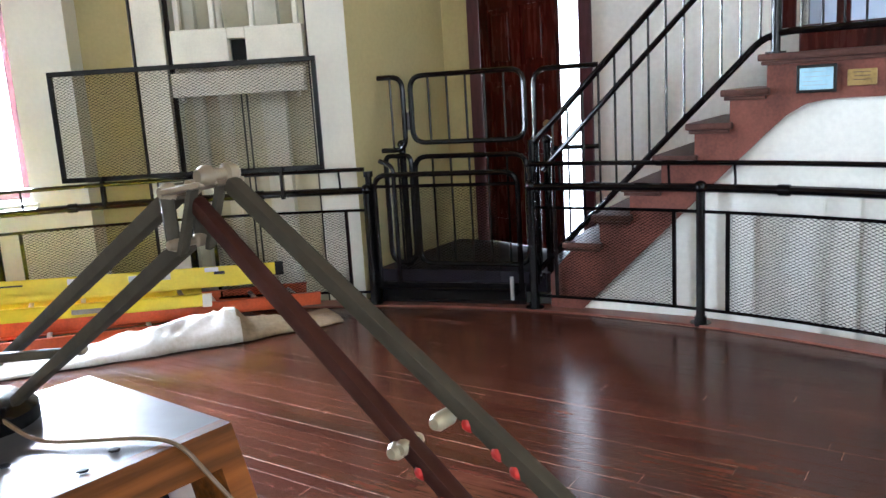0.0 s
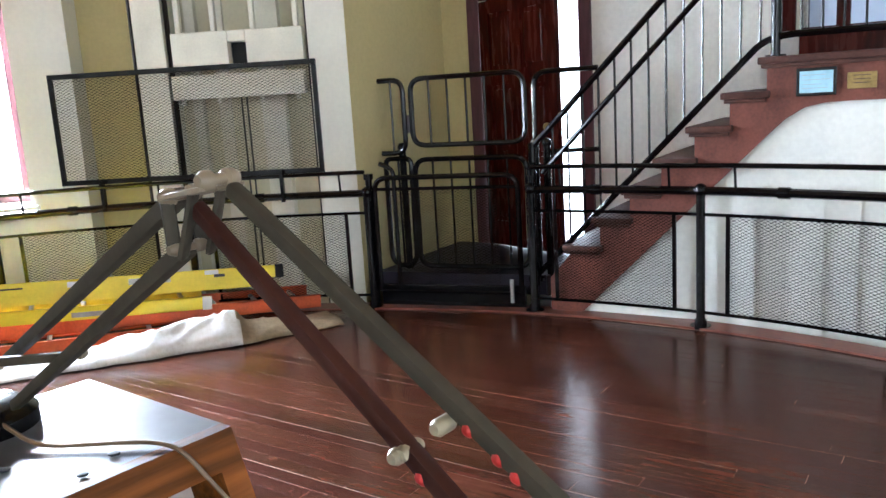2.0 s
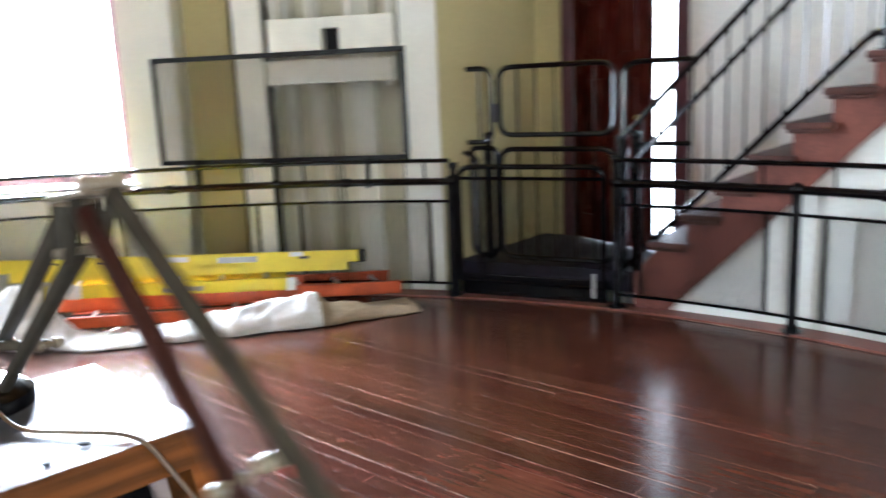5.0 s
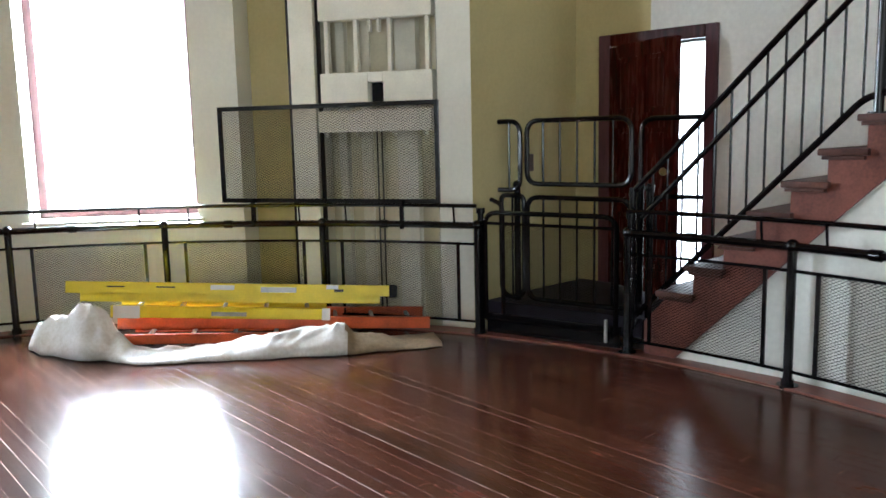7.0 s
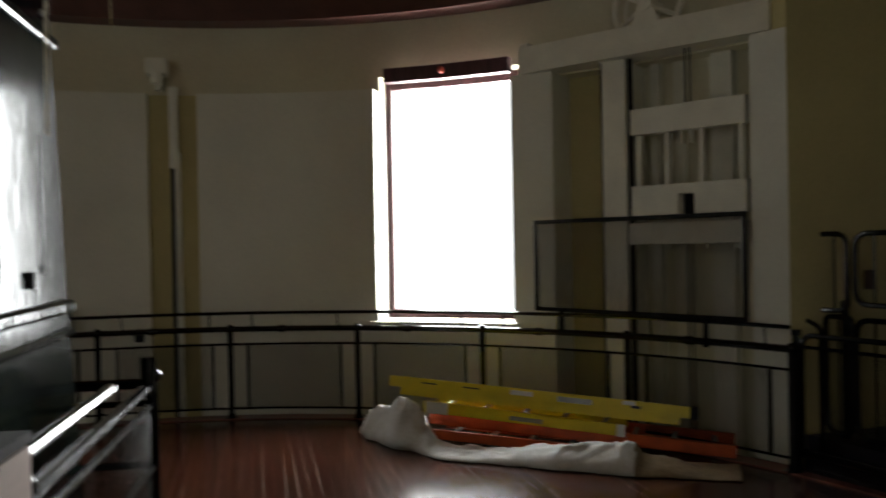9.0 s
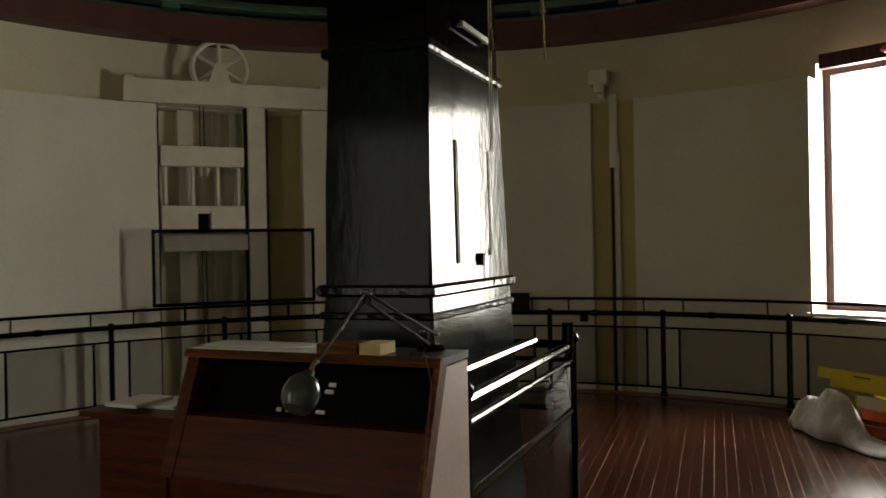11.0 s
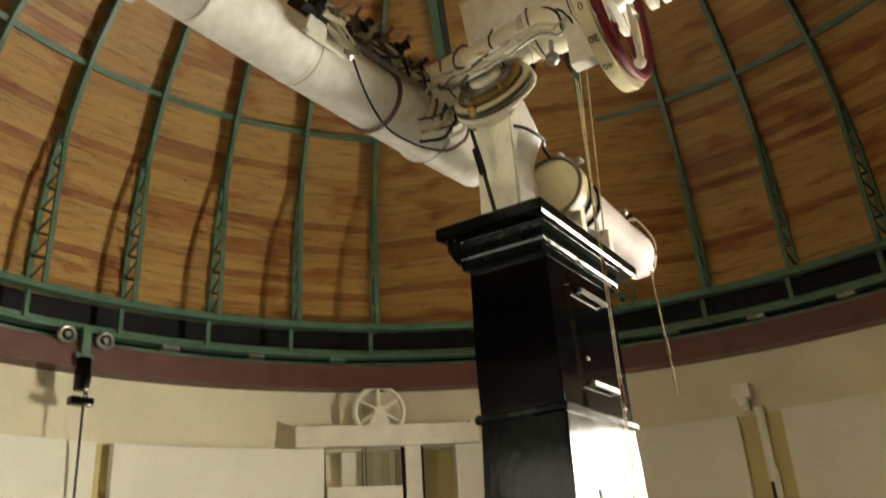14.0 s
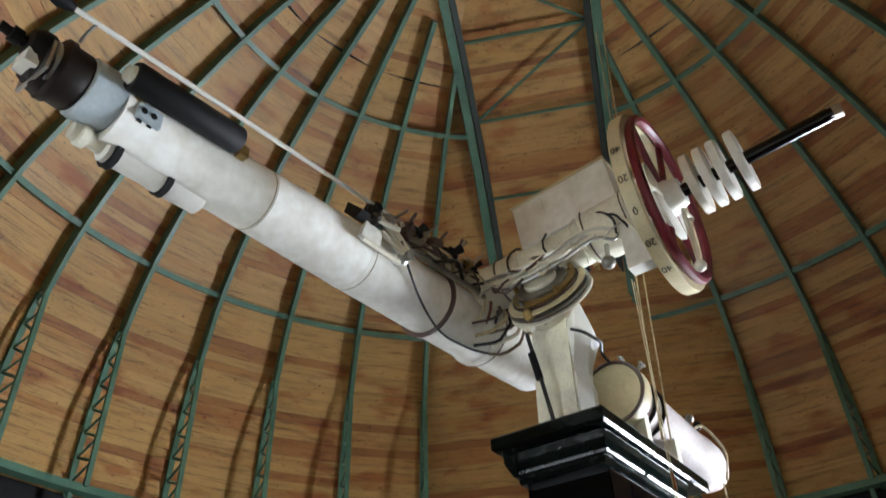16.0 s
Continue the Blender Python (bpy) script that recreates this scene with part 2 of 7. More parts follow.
PAPERY = mat("manila_paper", (0.62, 0.50, 0.22), 0.8, var=0.1)
PAPERB = mat("pale_blue_print", (0.38, 0.62, 0.75), 0.4, var=0.12, scale=14)
INK = mat("black_ink", (0.015, 0.014, 0.014), 0.5, var=0.05)
FLEX = mat("brown_flex", (0.13, 0.08, 0.04), 0.5, var=0.1)
CORD = mat("cream_cord", (0.55, 0.46, 0.28), 0.7, var=0.2, scale=30)
CABLE = mat("black_cable", (0.01, 0.01, 0.011), 0.4, var=0.1)
WHITEP = mat("white_plastic", (0.78, 0.77, 0.72), 0.4, var=0.05)


def pane_glass():
    m = bpy.data.materials.new("window_glass")
    m.use_nodes = True
    nt = m.node_tree
    nt.nodes.remove(nt.nodes["Principled BSDF"])
    t, g, mx = nt.nodes.new("ShaderNodeBsdfTransparent"), nt.nodes.new("ShaderNodeBsdfGlossy"), nt.nodes.new("ShaderNodeMixShader")
    g.inputs["Roughness"].default_value = 0.02
    mx.inputs[0].default_value = 0.02
    nt.links.new(t.outputs[0], mx.inputs[1])
    nt.links.new(g.outputs[0], mx.inputs[2])
    nt.links.new(mx.outputs[0], nt.nodes["Material Output"].inputs[0])
    return m


GLASS = pane_glass()


FROST = bpy.data.materials.new("frosted_glass")
FROST.use_nodes = True
fb = FROST.node_tree.nodes["Principled BSDF"]
fb.inputs["Base Color"].default_value = (0.62, 0.68, 0.76, 1)
fb.inputs["Roughness"].default_value = 0.35
ft, fm = FROST.node_tree.nodes.new("ShaderNodeBsdfTranslucent"), FROST.node_tree.nodes.new("ShaderNodeMixShader")
ft.inputs["Color"].default_value = (0.62, 0.7, 0.8, 1)
fm.inputs[0].default_value = 0.12
FROST.node_tree.links.new(fb.outputs[0], fm.inputs[1])
FROST.node_tree.links.new(ft.outputs[0], fm.inputs[2])
FROST.node_tree.links.new(fm.outputs[0], FROST.node_tree.nodes["Material Output"].inputs[0])


# ---- building helpers ----
def obj(name, bm, material, smooth=False, parent=None):
    me = bpy.data.meshes.new(name)
    bmesh.ops.recalc_face_normals(bm, faces=bm.faces)
    bm.to_mesh(me)
    bm.free()
    if smooth:
        me.polygons.foreach_set("use_smooth", [True] * len(me.polygons))
        me.set_sharp_from_angle(angle=radians(40))
    me.materials.append(material)
    ob = new(name, me)
    if parent is not None:
        ob.parent = parent
    return ob


def part(name, bm, material, parent, label="", smooth=True):
    ob = obj(name, bm, material, smooth, parent)
    if label:
        ob["label"] = label
    return ob


def thing(name, label, category, m=None, group="", kind=""):
    ob = new(name)
    ob.empty_display_size = 0.1
    if m is not None:
        ob.matrix_basis = m
    return tagged(ob, label, category, group, kind)


def box(bm, lo, hi, m=None, bevel=0.0):
    lo, hi = Vector(lo), Vector(hi)
    r = bmesh.ops.create_cube(bm, size=1.0, matrix=Matrix.LocRotScale((lo + hi) / 2, None, hi - lo))
    vs = r["verts"]
    if bevel:
        es = {e for v in vs for e in v.link_edges}
        g = bmesh.ops.bevel(bm, geom=list(es), offset=bevel, segments=2, affect="EDGES", profile=0.6)
        vs = list({v for f in g["faces"] for v in f.verts} | {v for v in vs if v.is_valid})
    if m is not None:
        bmesh.ops.transform(bm, matrix=m, verts=vs)
    return vs


def rod(bm, a, b, r=0.02, n=10, r2=None):
    """A round bar from a to b."""
    a, b = Vector(a), Vector(b)
    d = b - a
    q = d.to_track_quat("Z", "Y")
    mt = Matrix.LocRotScale((a + b) / 2, q, None)
    return bmesh.ops.create_cone(bm, cap_ends=True, segments=n, radius1=r, radius2=r if r2 is None else r2, depth=d.length, matrix=mt)["verts"]


def tube(bm, pts, r=0.02, n=8, closed=False):
    """A round bar swept along a line of points."""
    pts = [Vector(p) for p in pts]
    k = len(pts)
    rings = []
    up = None
    for i, p in enumerate(pts):
        a = pts[i - 1] if (i or closed) else p
        b = pts[(i + 1) % k] if (i < k - 1 or closed) else p
        d = (b - a).normalized()
        if up is None:
            up = d.orthogonal().normalized()
        up = (up - d * up.dot(d)).normalized()
        s = d.cross(up)
        rings.append([bm.verts.new(p + r * (math.cos(2 * math.pi * j / n) * up + math.sin(2 * math.pi * j / n) * s)) for j in range(n)])
    for i in range(k if closed else k - 1):
        x, y = rings[i], rings[(i + 1) % k]
        for j in range(n):
            bm.faces.new((x[j], x[(j + 1) % n], y[(j + 1) % n], y[j]))
    if not closed:
        bm.faces.new(rings[0][::-1])
        bm.faces.new(rings[-1])


def curved(pts, r=0.1, n=5):
    """A line of points with its inner corners rounded."""
    pts = [Vector(p) for p in pts]
    out = [pts[0]]
    for a, b, c in zip(pts, pts[1:], pts[2:]):
        u, v = (a - b), (c - b)
        k = min(r, u.length * 0.49, v.length * 0.49)
        p, q = b + u.normalized() * k, b + v.normalized() * k
        for i in range(n + 1):
            t = i / n
            out.append((1 - t) ** 2 * p + 2 * t * (1 - t) * b + t * t * q)
    return out + [pts[-1]]


def sector(bm, r0, r1, z0, z1, a0, a1, step=2.0):
    """A curved block between two radii, two heights and two azimuths."""
    n = max(1, round(abs(a1 - a0) / step))
    full = abs(abs(a1 - a0) - 360) < 1e-6
    rows = []
    for i in range(n if full else n + 1):
        a = a0 + (a1 - a0) * i / n
        rows.append([bm.verts.new(pol(r, a, z)) for r, z in ((r0, z0), (r1, z0), (r1, z1), (r0, z1))])
    for i in range(n):
        x, y = rows[i], rows[(i + 1) % len(rows)]
        for j in range(4):
            bm.faces.new((x[j], y[j], y[(j + 1) % 4], x[(j + 1) % 4]))
    if not full:
        bm.faces.new(rows[0])
        bm.faces.new(rows[-1][::-1])


def prism(bm, outline, a, b, m=None):
    """A flat outline of (x, y) drawn from height a to b."""
    lo = [bm.verts.new((x, y, a)) for x, y in outline]
    hi = [bm.verts.new((x, y, b)) for x, y in outline]
    k = len(outline)
    bm.faces.new(lo[::-1])
    bm.faces.new(hi)
    for i in range(k):
        bm.faces.new((lo[i], lo[(i + 1) % k], hi[(i + 1) % k], hi[i]))
    if m is not None:
        bmesh.ops.transform(bm, matrix=m, verts=lo + hi)


def B():
    return bmesh.new()


# ---- the round room ----
RW, RU, RO = 5.20, 5.40, 5.85      # lower wall face, upper wall face, outside
ZL, ZB, ZT = 3.055, 3.73, 3.98      # ledge, ring beam from and to
PIT = -1.3
SILL, HEAD = 0.87, 3.2
BAYS = ((66.6, 85.2, 1), (162.5, 179.0, -1))
ALCOVE = (2.0, 63.5)
NICHE = (122.8, 127.8)
STRIP = (203.5, 205.4)
HEX = ((3, 2, 1, 0), (4, 5, 6, 7), (0, 1, 5, 4), (1, 2, 6, 5), (2, 3, 7, 6), (3, 0, 4, 7))


def block(bm, quad, z0, z1):
    """A block over four plan points."""
    vs = [bm.verts.new(Vector((p[0], p[1], z))) for z in (z0, z1) for p in quad]
    for f in HEX:
        bm.faces.new([vs[i] for i in f])


def flat(bm, p, q, z0, z1, thick):
    """An upright board from plan point p to q."""
    d = (Vector(q) - Vector(p)).normalized()
    n = Vector((-d.y, d.x, 0)) * thick
    block(bm, [Vector(p), Vector(q), Vector(q) + n, Vector(p) + n], z0, z1)


cuts = [(a, b, "window") for a, b in WINDOWS] + [(a, b, "bay") for a, b, _ in BAYS] + [(*NICHE, "niche"), (*STRIP, "niche"), (*ALCOVE, "alcove")]
cuts.sort()
bm = B()
prev = cuts[-1][1] - 360
for a, b, k in cuts:
    sector(bm, RW, RO, PIT, ZL, prev, a)
    if k == "window":
        sector(bm, RW, RO, PIT, SILL, a, b)
    prev = b
tagged(obj("wall_lower", bm, CREAM), "curved cream plaster wall with deep window openings", "wall", kind="structure")
bm = B()
for a, b in (NICHE, STRIP):
    sector(bm, RW + 0.1, RO, PIT, ZL, a, b)
# Outer strip of each bay back: its shade is put into this yellower colour
for a, b, _ in BAYS:
    sector(bm, RW + 0.4, RO, PIT, ZL, *((b - 4.5, b) if a < 90 else (a, a + 4.5)))
tagged(obj("wall_recess", bm, OCHRE), "yellowish cream plaster in the niches, with shade coloured into the bay strips", "wall", kind="structure")
bm = B()
for a, b, _ in BAYS:
    sector(bm, RW + 0.4, RO, PIT, ZL, *((a, b - 4.5) if a < 90 else (a + 4.5, b)))
tagged(obj("wall_bay", bm, UPPER), "pale cream plaster behind the counterweights", "wall", kind="structure")
bm = B()
prev = ALCOVE[1]
for a, b in sorted(WINDOWS):
    sector(bm, RU, RO, ZL, ZT, prev, a)
    sector(bm, RU, RO, HEAD, ZT, a, b)
    prev = b
sector(bm, RU, RO, ZL, ZT, prev, 360 + ALCOVE[0])
tagged(obj("wall_upper", bm, UPPER), "set-back upper wall of cream plaster above the ledge", "wall", kind="structure")

# the alcove with stair and entrance door
E_ = Vector((0.69, -0.72, 0)).normalized()
G_ = Vector((0.72, 0.69, 0)).normalized()
W0 = Vector((4.74, 3.98, 0))


def onw(k, z=0.0, off=0.0):
    return W0 + E_ * k + G_ * off + Vector((0, 0, z))


def slab(bm, k0, k1, z0, z1, o0, o1):
    block(bm, [onw(k0, 0, o0), onw(k1, 0, o0), onw(k1, 0, o1), onw(k0, 0, o1)], z0, z1)


DK0, DK1, DZ0, DZ1 = -1.74, -0.9, 0.22, 2.2
OK1 = -1.38      # where the side wall's yellowish colour, carried over the door, ends
LK0, LK1, LZ0, LZ1 = 0.7, 1.6, 1.73, 3.5      # glazed doorway off the landing
bm = B()
slab(bm, OK1, DK1, DZ1, ZT, 0, 0.3)
slab(bm, DK0, DK1, PIT, DZ0, 0, 0.3)
slab(bm, DK1, LK0, PIT, ZT, 0, 0.3)
slab(bm, LK0, LK1, PIT, LZ0, 0, 0.3)
slab(bm, LK0, LK1, LZ1, ZT, 0, 0.3)
slab(bm, LK1, 3.4, PIT, ZT, 0, 0.3)
tagged(obj("wall_stair", bm, WHITE), "white plastered wall beside the stair and entrance", "wall", kind="structure")
bm = B()
slab(bm, -2.1, DK0, PIT, ZT, 0, 0.3)
slab(bm, DK0, OK1, DZ1, ZT, 0, 0.3)
tagged(obj("wall_entrance", bm, OCHRE), "plaster over the entrance door, coloured like the yellowish side wall", "wall", kind="structure")
bm = B()
flat(bm, pol(RW, ALCOVE[1]), onw(-2.1, 0, 0.0), PIT, ZT, 0.3)
tagged(obj("wall_alcove", bm, OCHRE), "yellowish cream plaster side wall beside the entrance door", "wall", kind="structure")
bm = B()
flat(bm, onw(3.1, 0, 0.0), pol(RW, ALCOVE[0]), PIT, ZT, 0.3)
tagged(obj("wall_alcove_end", bm, CREAM), "plain end wall closing the stair alcove", "wall", kind="structure")
bm = B()
sector(bm, RW + 0.52, 7.9, ZT, ZT + 0.15, -6, 68)
tagged(obj("ceiling_alcove", bm, CREAM), "plain ceiling slab over the stair alcove", "ceiling", kind="structure")
bm = B()
sector(bm, 0.3, 7.4, PIT - 0.1, PIT, 0, 360, 5)
tagged(obj("pit_floor", bm, DARK), "dark pit floor under the rising floor", "floor", kind="structure")
# Unseen pale disc, added to throw daylight up through the windows
bm = B()
sector(bm, 7.4, 60, -4.1, -4.0, 0, 360, 5)
tagged(obj("ground", bm, mat("pale_bounce_ground", (0.3, 0.28, 0.22), 0.9, var=0.2, scale=0.5)), "pale ground outside the windows", "ground", kind="structure")
bm = B()
sector(bm, RW - 0.07, RW + 0.56, ZB, ZT, 0, 360, 2)
sector(bm, RW - 0.1, RW - 0.06, ZB - 0.012, ZB + 0.02, 0, 360, 2)
tagged(obj("ring_beam", bm, MAROON), "maroon painted ring beam under the dome", "beam", kind="structure")

# windows
for n, (a, b) in enumerate(WINDOWS):
    win = thing("window_%d" % (n + 1), "tall window with purple-brown wooden frame and glaring daylight", "window", kind="structure")
    for nm, lo, hi, z0, z1 in (("jamb", a, a + 1.3, SILL, HEAD), ("jamb", b - 0.7, b, SILL, HEAD), ("head", a + 0.7, b - 0.7, HEAD - 0.09, HEAD), ("bottom_rail", a + 0.7, b - 0.7, SILL + 0.003, SILL + 0.08)):
        bm = B()
        sector(bm, 5.60, 5.68, z0, z1, lo, hi, 3)
        part(nm, bm, CASING, win, smooth=False)
    bm = B()
    sector(bm, 5.63, 5.635, SILL + 0.08, HEAD - 0.09, a + 0.7, b - 0.7, 3)
    pn = part("pane", bm, GLASS, win, smooth=False)
    pn.visible_shadow = False
    bm = B()
    sector(bm, RW - 0.07, 5.60, SILL - 0.035, SILL + 0.002, a - 0.6, b + 0.6, 1.5)
    part("window_sill", bm, WPAINT, win, smooth=False)
    bm = B()
    sector(bm, RW - 0.03, RW + 0.06, HEAD - 0.1, HEAD + 0.03, a + 0.1, b - 1.2, 1.5)
    blind = part("blind_box", bm, CASING, win, "dark purple-brown blind box over the window", smooth=False)
    if n == 0:
        bm = B()
        bmesh.ops.create_uvsphere(bm, u_segments=12, v_segments=8, radius=0.035, matrix=Matrix.Translation(pol(RW - 0.05, 96.6, HEAD - 0.03)))
        part("indicator_lamp", bm, mat("red_glass_dome", (0.6, 0.12, 0.1), 0.15, var=0.05), win, "small red dome lamp")

# ---- dome ----
ZC = 4.45
SLIT = 150.2
RIBS = [172.0 + 10.4 * i for i in range(16)] + [128.4 + 360 - 10.4 * i for i in range(15)][::-1]
SD, SN = pol(1, SLIT), pol(1, SLIT + 90)     # along the slit, across it
HALF = 0.82


def flatter(el):
    """The dome is a little lower than a true hemisphere."""
    return 1 - 0.04 * min(1.3, max(0.0, (el - 26) / 28))


def dome(r, az, el):
    r *= flatter(el)
    return pol(r * math.cos(radians(el)), az, ZC + r * math.sin(radians(el)))


def in_slit(p, grow=0.0):
    return abs(p.dot(SN)) < HALF + grow and p.dot(SD) > -0.6


bm = B()
NB = 88
bays_up = RIBS + [RIBS[0] + 360]
for i, (a0, a1) in enumerate(zip(bays_up, bays_up[1:])):
    for j in range(NB):
        e0, e1 = 0.3 + 89.6 * j / NB, 0.3 + 89.6 * (j + 0.982) / NB
        if e0 > 60 and i % 2 and i < 30:
            continue
        aa = bays_up[i + 2] if e0 > 60 and i < 29 else a1
        r = 5.43 + random.uniform(-0.005, 0.005)
        if in_slit(dome(r, (a0 + aa) / 2, e0), -0.25):
            r += 0.1
        q = [dome(r, a0, e0), dome(r, aa, e0), dome(r + 0.002, aa, e1), dome(r + 0.002, a0, e1)]
        o = [dome(r + 0.02, a0, e0), dome(r + 0.02, aa, e0), dome(r + 0.02, aa, e1), dome(r + 0.02, a0, e1)]
        v = [bm.verts.new(p) for p in q + o]
        bm.faces.new(v[:4])
        for x, y in ((0, 1), (1, 2), (2, 3), (3, 0)):
            bm.faces.new((v[x], v[y], v[y + 4], v[x + 4]))
tagged(obj("ceiling_dome", bm, DOMEW), "dome lined with orange-brown pine boards", "dome ceiling", kind="structure")
bm = B()
tube_rows = [[bm.verts.new(dome(5.7, a, e)) for a in range(0, 360, 10)] for e in (-3.5, 10, 30, 50, 70, 89)]
for x, y in zip(tube_rows, tube_rows[1:]):
    for j in range(36):
        bm.faces.new((x[j], x[(j + 1) % 36], y[(j + 1) % 36], y[j]))
bm.faces.new(tube_rows[-1])
tagged(obj("dome_shell", bm, DKGREEN), "dark outer metal skin of the dome", "dome", kind="structure")
bm = B()
sector(bm, 5.46, 5.56, ZT, 4.5, 0, 360, 4)
tagged(obj("wall_dome_base", bm, MATBLK), "dark curb behind the dome track", "wall", kind="structure")


def ibar(bm, pts, out, w, d):
    """A flat-sided bar swept along points; out gives the way in which its depth lies."""
    rows = []
    for i, p in enumerate(pts):
        t = (pts[min(i + 1, len(pts) - 1)] - pts[max(i - 1, 0)]).normalized()
        n = out(p)
        s = t.cross(n).normalized() * w / 2
        rows.append([bm.verts.new(q) for q in (p - s, p + s, p + s + n * d, p - s + n * d)])
    for x, y in zip(rows, rows[1:]):
        for j in range(4):
            bm.faces.new((x[j], x[(j + 1) % 4], y[(j + 1) % 4], y[j]))
    bm.faces.new(rows[0][::-1])
    bm.faces.new(rows[-1])


def radial(p):
    return (p - Vector((0, 0, ZC))).normalized()


ring_frame = thing("dome_frame", "green painted steel ribs, lattice trusses and rings of the dome", "dome frame", kind="structure")
for i, az in enumerate(RIBS):
    els = [e for e in np.arange(0, 84.1, 3)]
    if in_slit(dome(5.3, az, 0), 0.02):
        continue
    els = [e for e in els if not in_slit(dome(5.3, az, e), 0.02)]
    if i % 2:
        els = [e for e in els if e < 70]
    bm = B()
    ibar(bm, [dome(5.27, az, e) for e in els if e > 16], radial, 0.05, 0.13)
    ibar(bm, [dome(5.385, az, e) for e in els if e < 19], radial, 0.06, 0.03)
    rib = part("rib", bm, GREEN, ring_frame, smooth=False)
    # lattice between the rib and a straight inner chord
    p0, p1 = pol(5.07, az, ZC + 0.02), dome(5.285, az, 18.5)
    bm = B()
    ibar(bm, [p0, p0.lerp(p1, 0.5), p1], lambda p: pol(1, az), 0.05, 0.03)
    t = 7
    for k in range(t):
        f0, f1 = k / t, (k + 0.5) / t
        a = p0.lerp(p1, f0)
        b_ = dome(5.395, az, 18.5 * f1)
        c_ = p0.lerp(p1, (k + 1) / t)
        rod(bm, a, b_, 0.015, 4)
        rod(bm, b_, c_, 0.015, 4)
    part("truss", bm, GREEN, rib, smooth=False)
for z, r, w in ((6.79, 4.76, 0.06), (8.57, 2.97, 0.055)):
    bm = B()
    pts = [pol(r, SLIT + a, z) for a in np.arange(math.degrees(math.asin(HALF / r)), 360 - math.degrees(math.asin(HALF / r)), 3)]
    ibar(bm, pts, radial, w, 0.06)
    part("ring", bm, GREEN, ring_frame, smooth=False)
for z0, z1, r0, r1 in ((4.42, 4.49, 5.1, 5.24), (4.09, 4.13, 5.14, 5.3), (4.13, 4.2, 5.24, 5.3), (4.0, 4.05, 5.26, 5.34)):
    bm = B()
    sector(bm, r0, r1, z0, z1, 0, 360, 3)
    part("ring", bm, GREEN, ring_frame, smooth=False)
for i, rib_az in enumerate(RIBS):
    az = rib_az + 5.2
    bm = B()
    box(bm, (-0.02, -0.022, 0), (0.02, 0.022, 0.32), Matrix.Translation(pol(5.22, az - 5 + 0.6, 4.12)) @ pose(0, 0, 0, 0, 0, az))
    part("bracket", bm, GREEN, ring_frame, smooth=False)
    bm = B()
    box(bm, (-0.05, -0.09, -0.05), (0.05, 0.09, 0.03), Matrix.Translation(pol(5.22, az, 4.1)) @ pose(0, 0, 0, 0, 0, az))
    part("roller_block", bm, STEEL if i % 3 else GREEN, ring_frame, smooth=False)
# slit beams and shutter bracing
for s in (-1, 1):
    bm = B()
    rows = [Vector((0, 0, ZC)) + SN * s * HALF + flatter(e) * math.sqrt(5.3 ** 2 - HALF ** 2) * (SD * math.cos(radians(e)) + Vector((0, 0, math.sin(radians(e))))) for e in range(0, 100, 4)]
    ibar(bm, rows, radial, 0.10, 0.12)
    part("slit_beam", bm, GREEN, ring_frame, smooth=False)
    bm = B()
    rows = [p - SN * s * 0.1 + radial(p) * 0.03 for p in rows]
    ibar(bm, rows, radial, 0.07, 0.12)
    part("slit_beam_inner", bm, DKGREEN, ring_frame, smooth=False)


def slitp(e, s):
    return Vector((0, 0, ZC)) + SN * s * (HALF - 0.08) + flatter(e) * math.sqrt(5.4 ** 2 - HALF ** 2) * (SD * math.cos(radians(e)) + Vector((0, 0, math.sin(radians(e)))))


for k, e in enumerate((22, 34, 46, 57, 68, 79)):
    bm = B()
    rod(bm, slitp(e, -1), slitp(e, 1), 0.022, 6)
    if k in (1, 3, 4):
        rod(bm, slitp(e, 1 if k % 2 else -1), slitp(e + 11, -1 if k % 2 else 1), 0.018, 6)
    part("shutter_brace", bm, GREEN, ring_frame, smooth=False)

# daylight beyond the openings
bm = B()
for a in range(0, 360, 10):
    bm.faces.new([bm.verts.new(pol(14, x, z)) for x, z in ((a, -4), (a + 10, -4), (a + 10, 13), (a, 13))])
bright = bpy.data.materials.new("white_haze")
bright.use_nodes = True
bright.node_tree.nodes["Principled BSDF"].inputs["Base Color"].default_value = (0.8, 0.8, 0.8, 1)
bright.node_tree.nodes["Principled BSDF"].inputs["Emission Color"].default_value = (0.95, 0.98, 1.0, 1)
bright.node_tree.nodes["Principled BSDF"].inputs["Emission Strength"].default_value = 6.5
tagged(obj("backdrop", bm, bright), "plain glaring white daylight outside the windows", "backdrop", kind="structure")

# ---- floor base ----
bm = B()
sector(bm, 0.02, 5.02, -0.14, -0.0012, 0, 360, 3)
tagged(obj("floor", bm, JOINT), "dark red-brown varnished strip floor, round, with worn pale joints", "floor", kind="structure")
floor_ob = bpy.data.objects["floor"]
bm = B()
sector(bm, 4.93, 5.1, -0.16, 0.012, 0, 360, 2)
part("edge_band", bm, KERB, floor_ob, "red-brown edge band round the floor", smooth=False)
# ---- floor railing ----
RR = 4.99


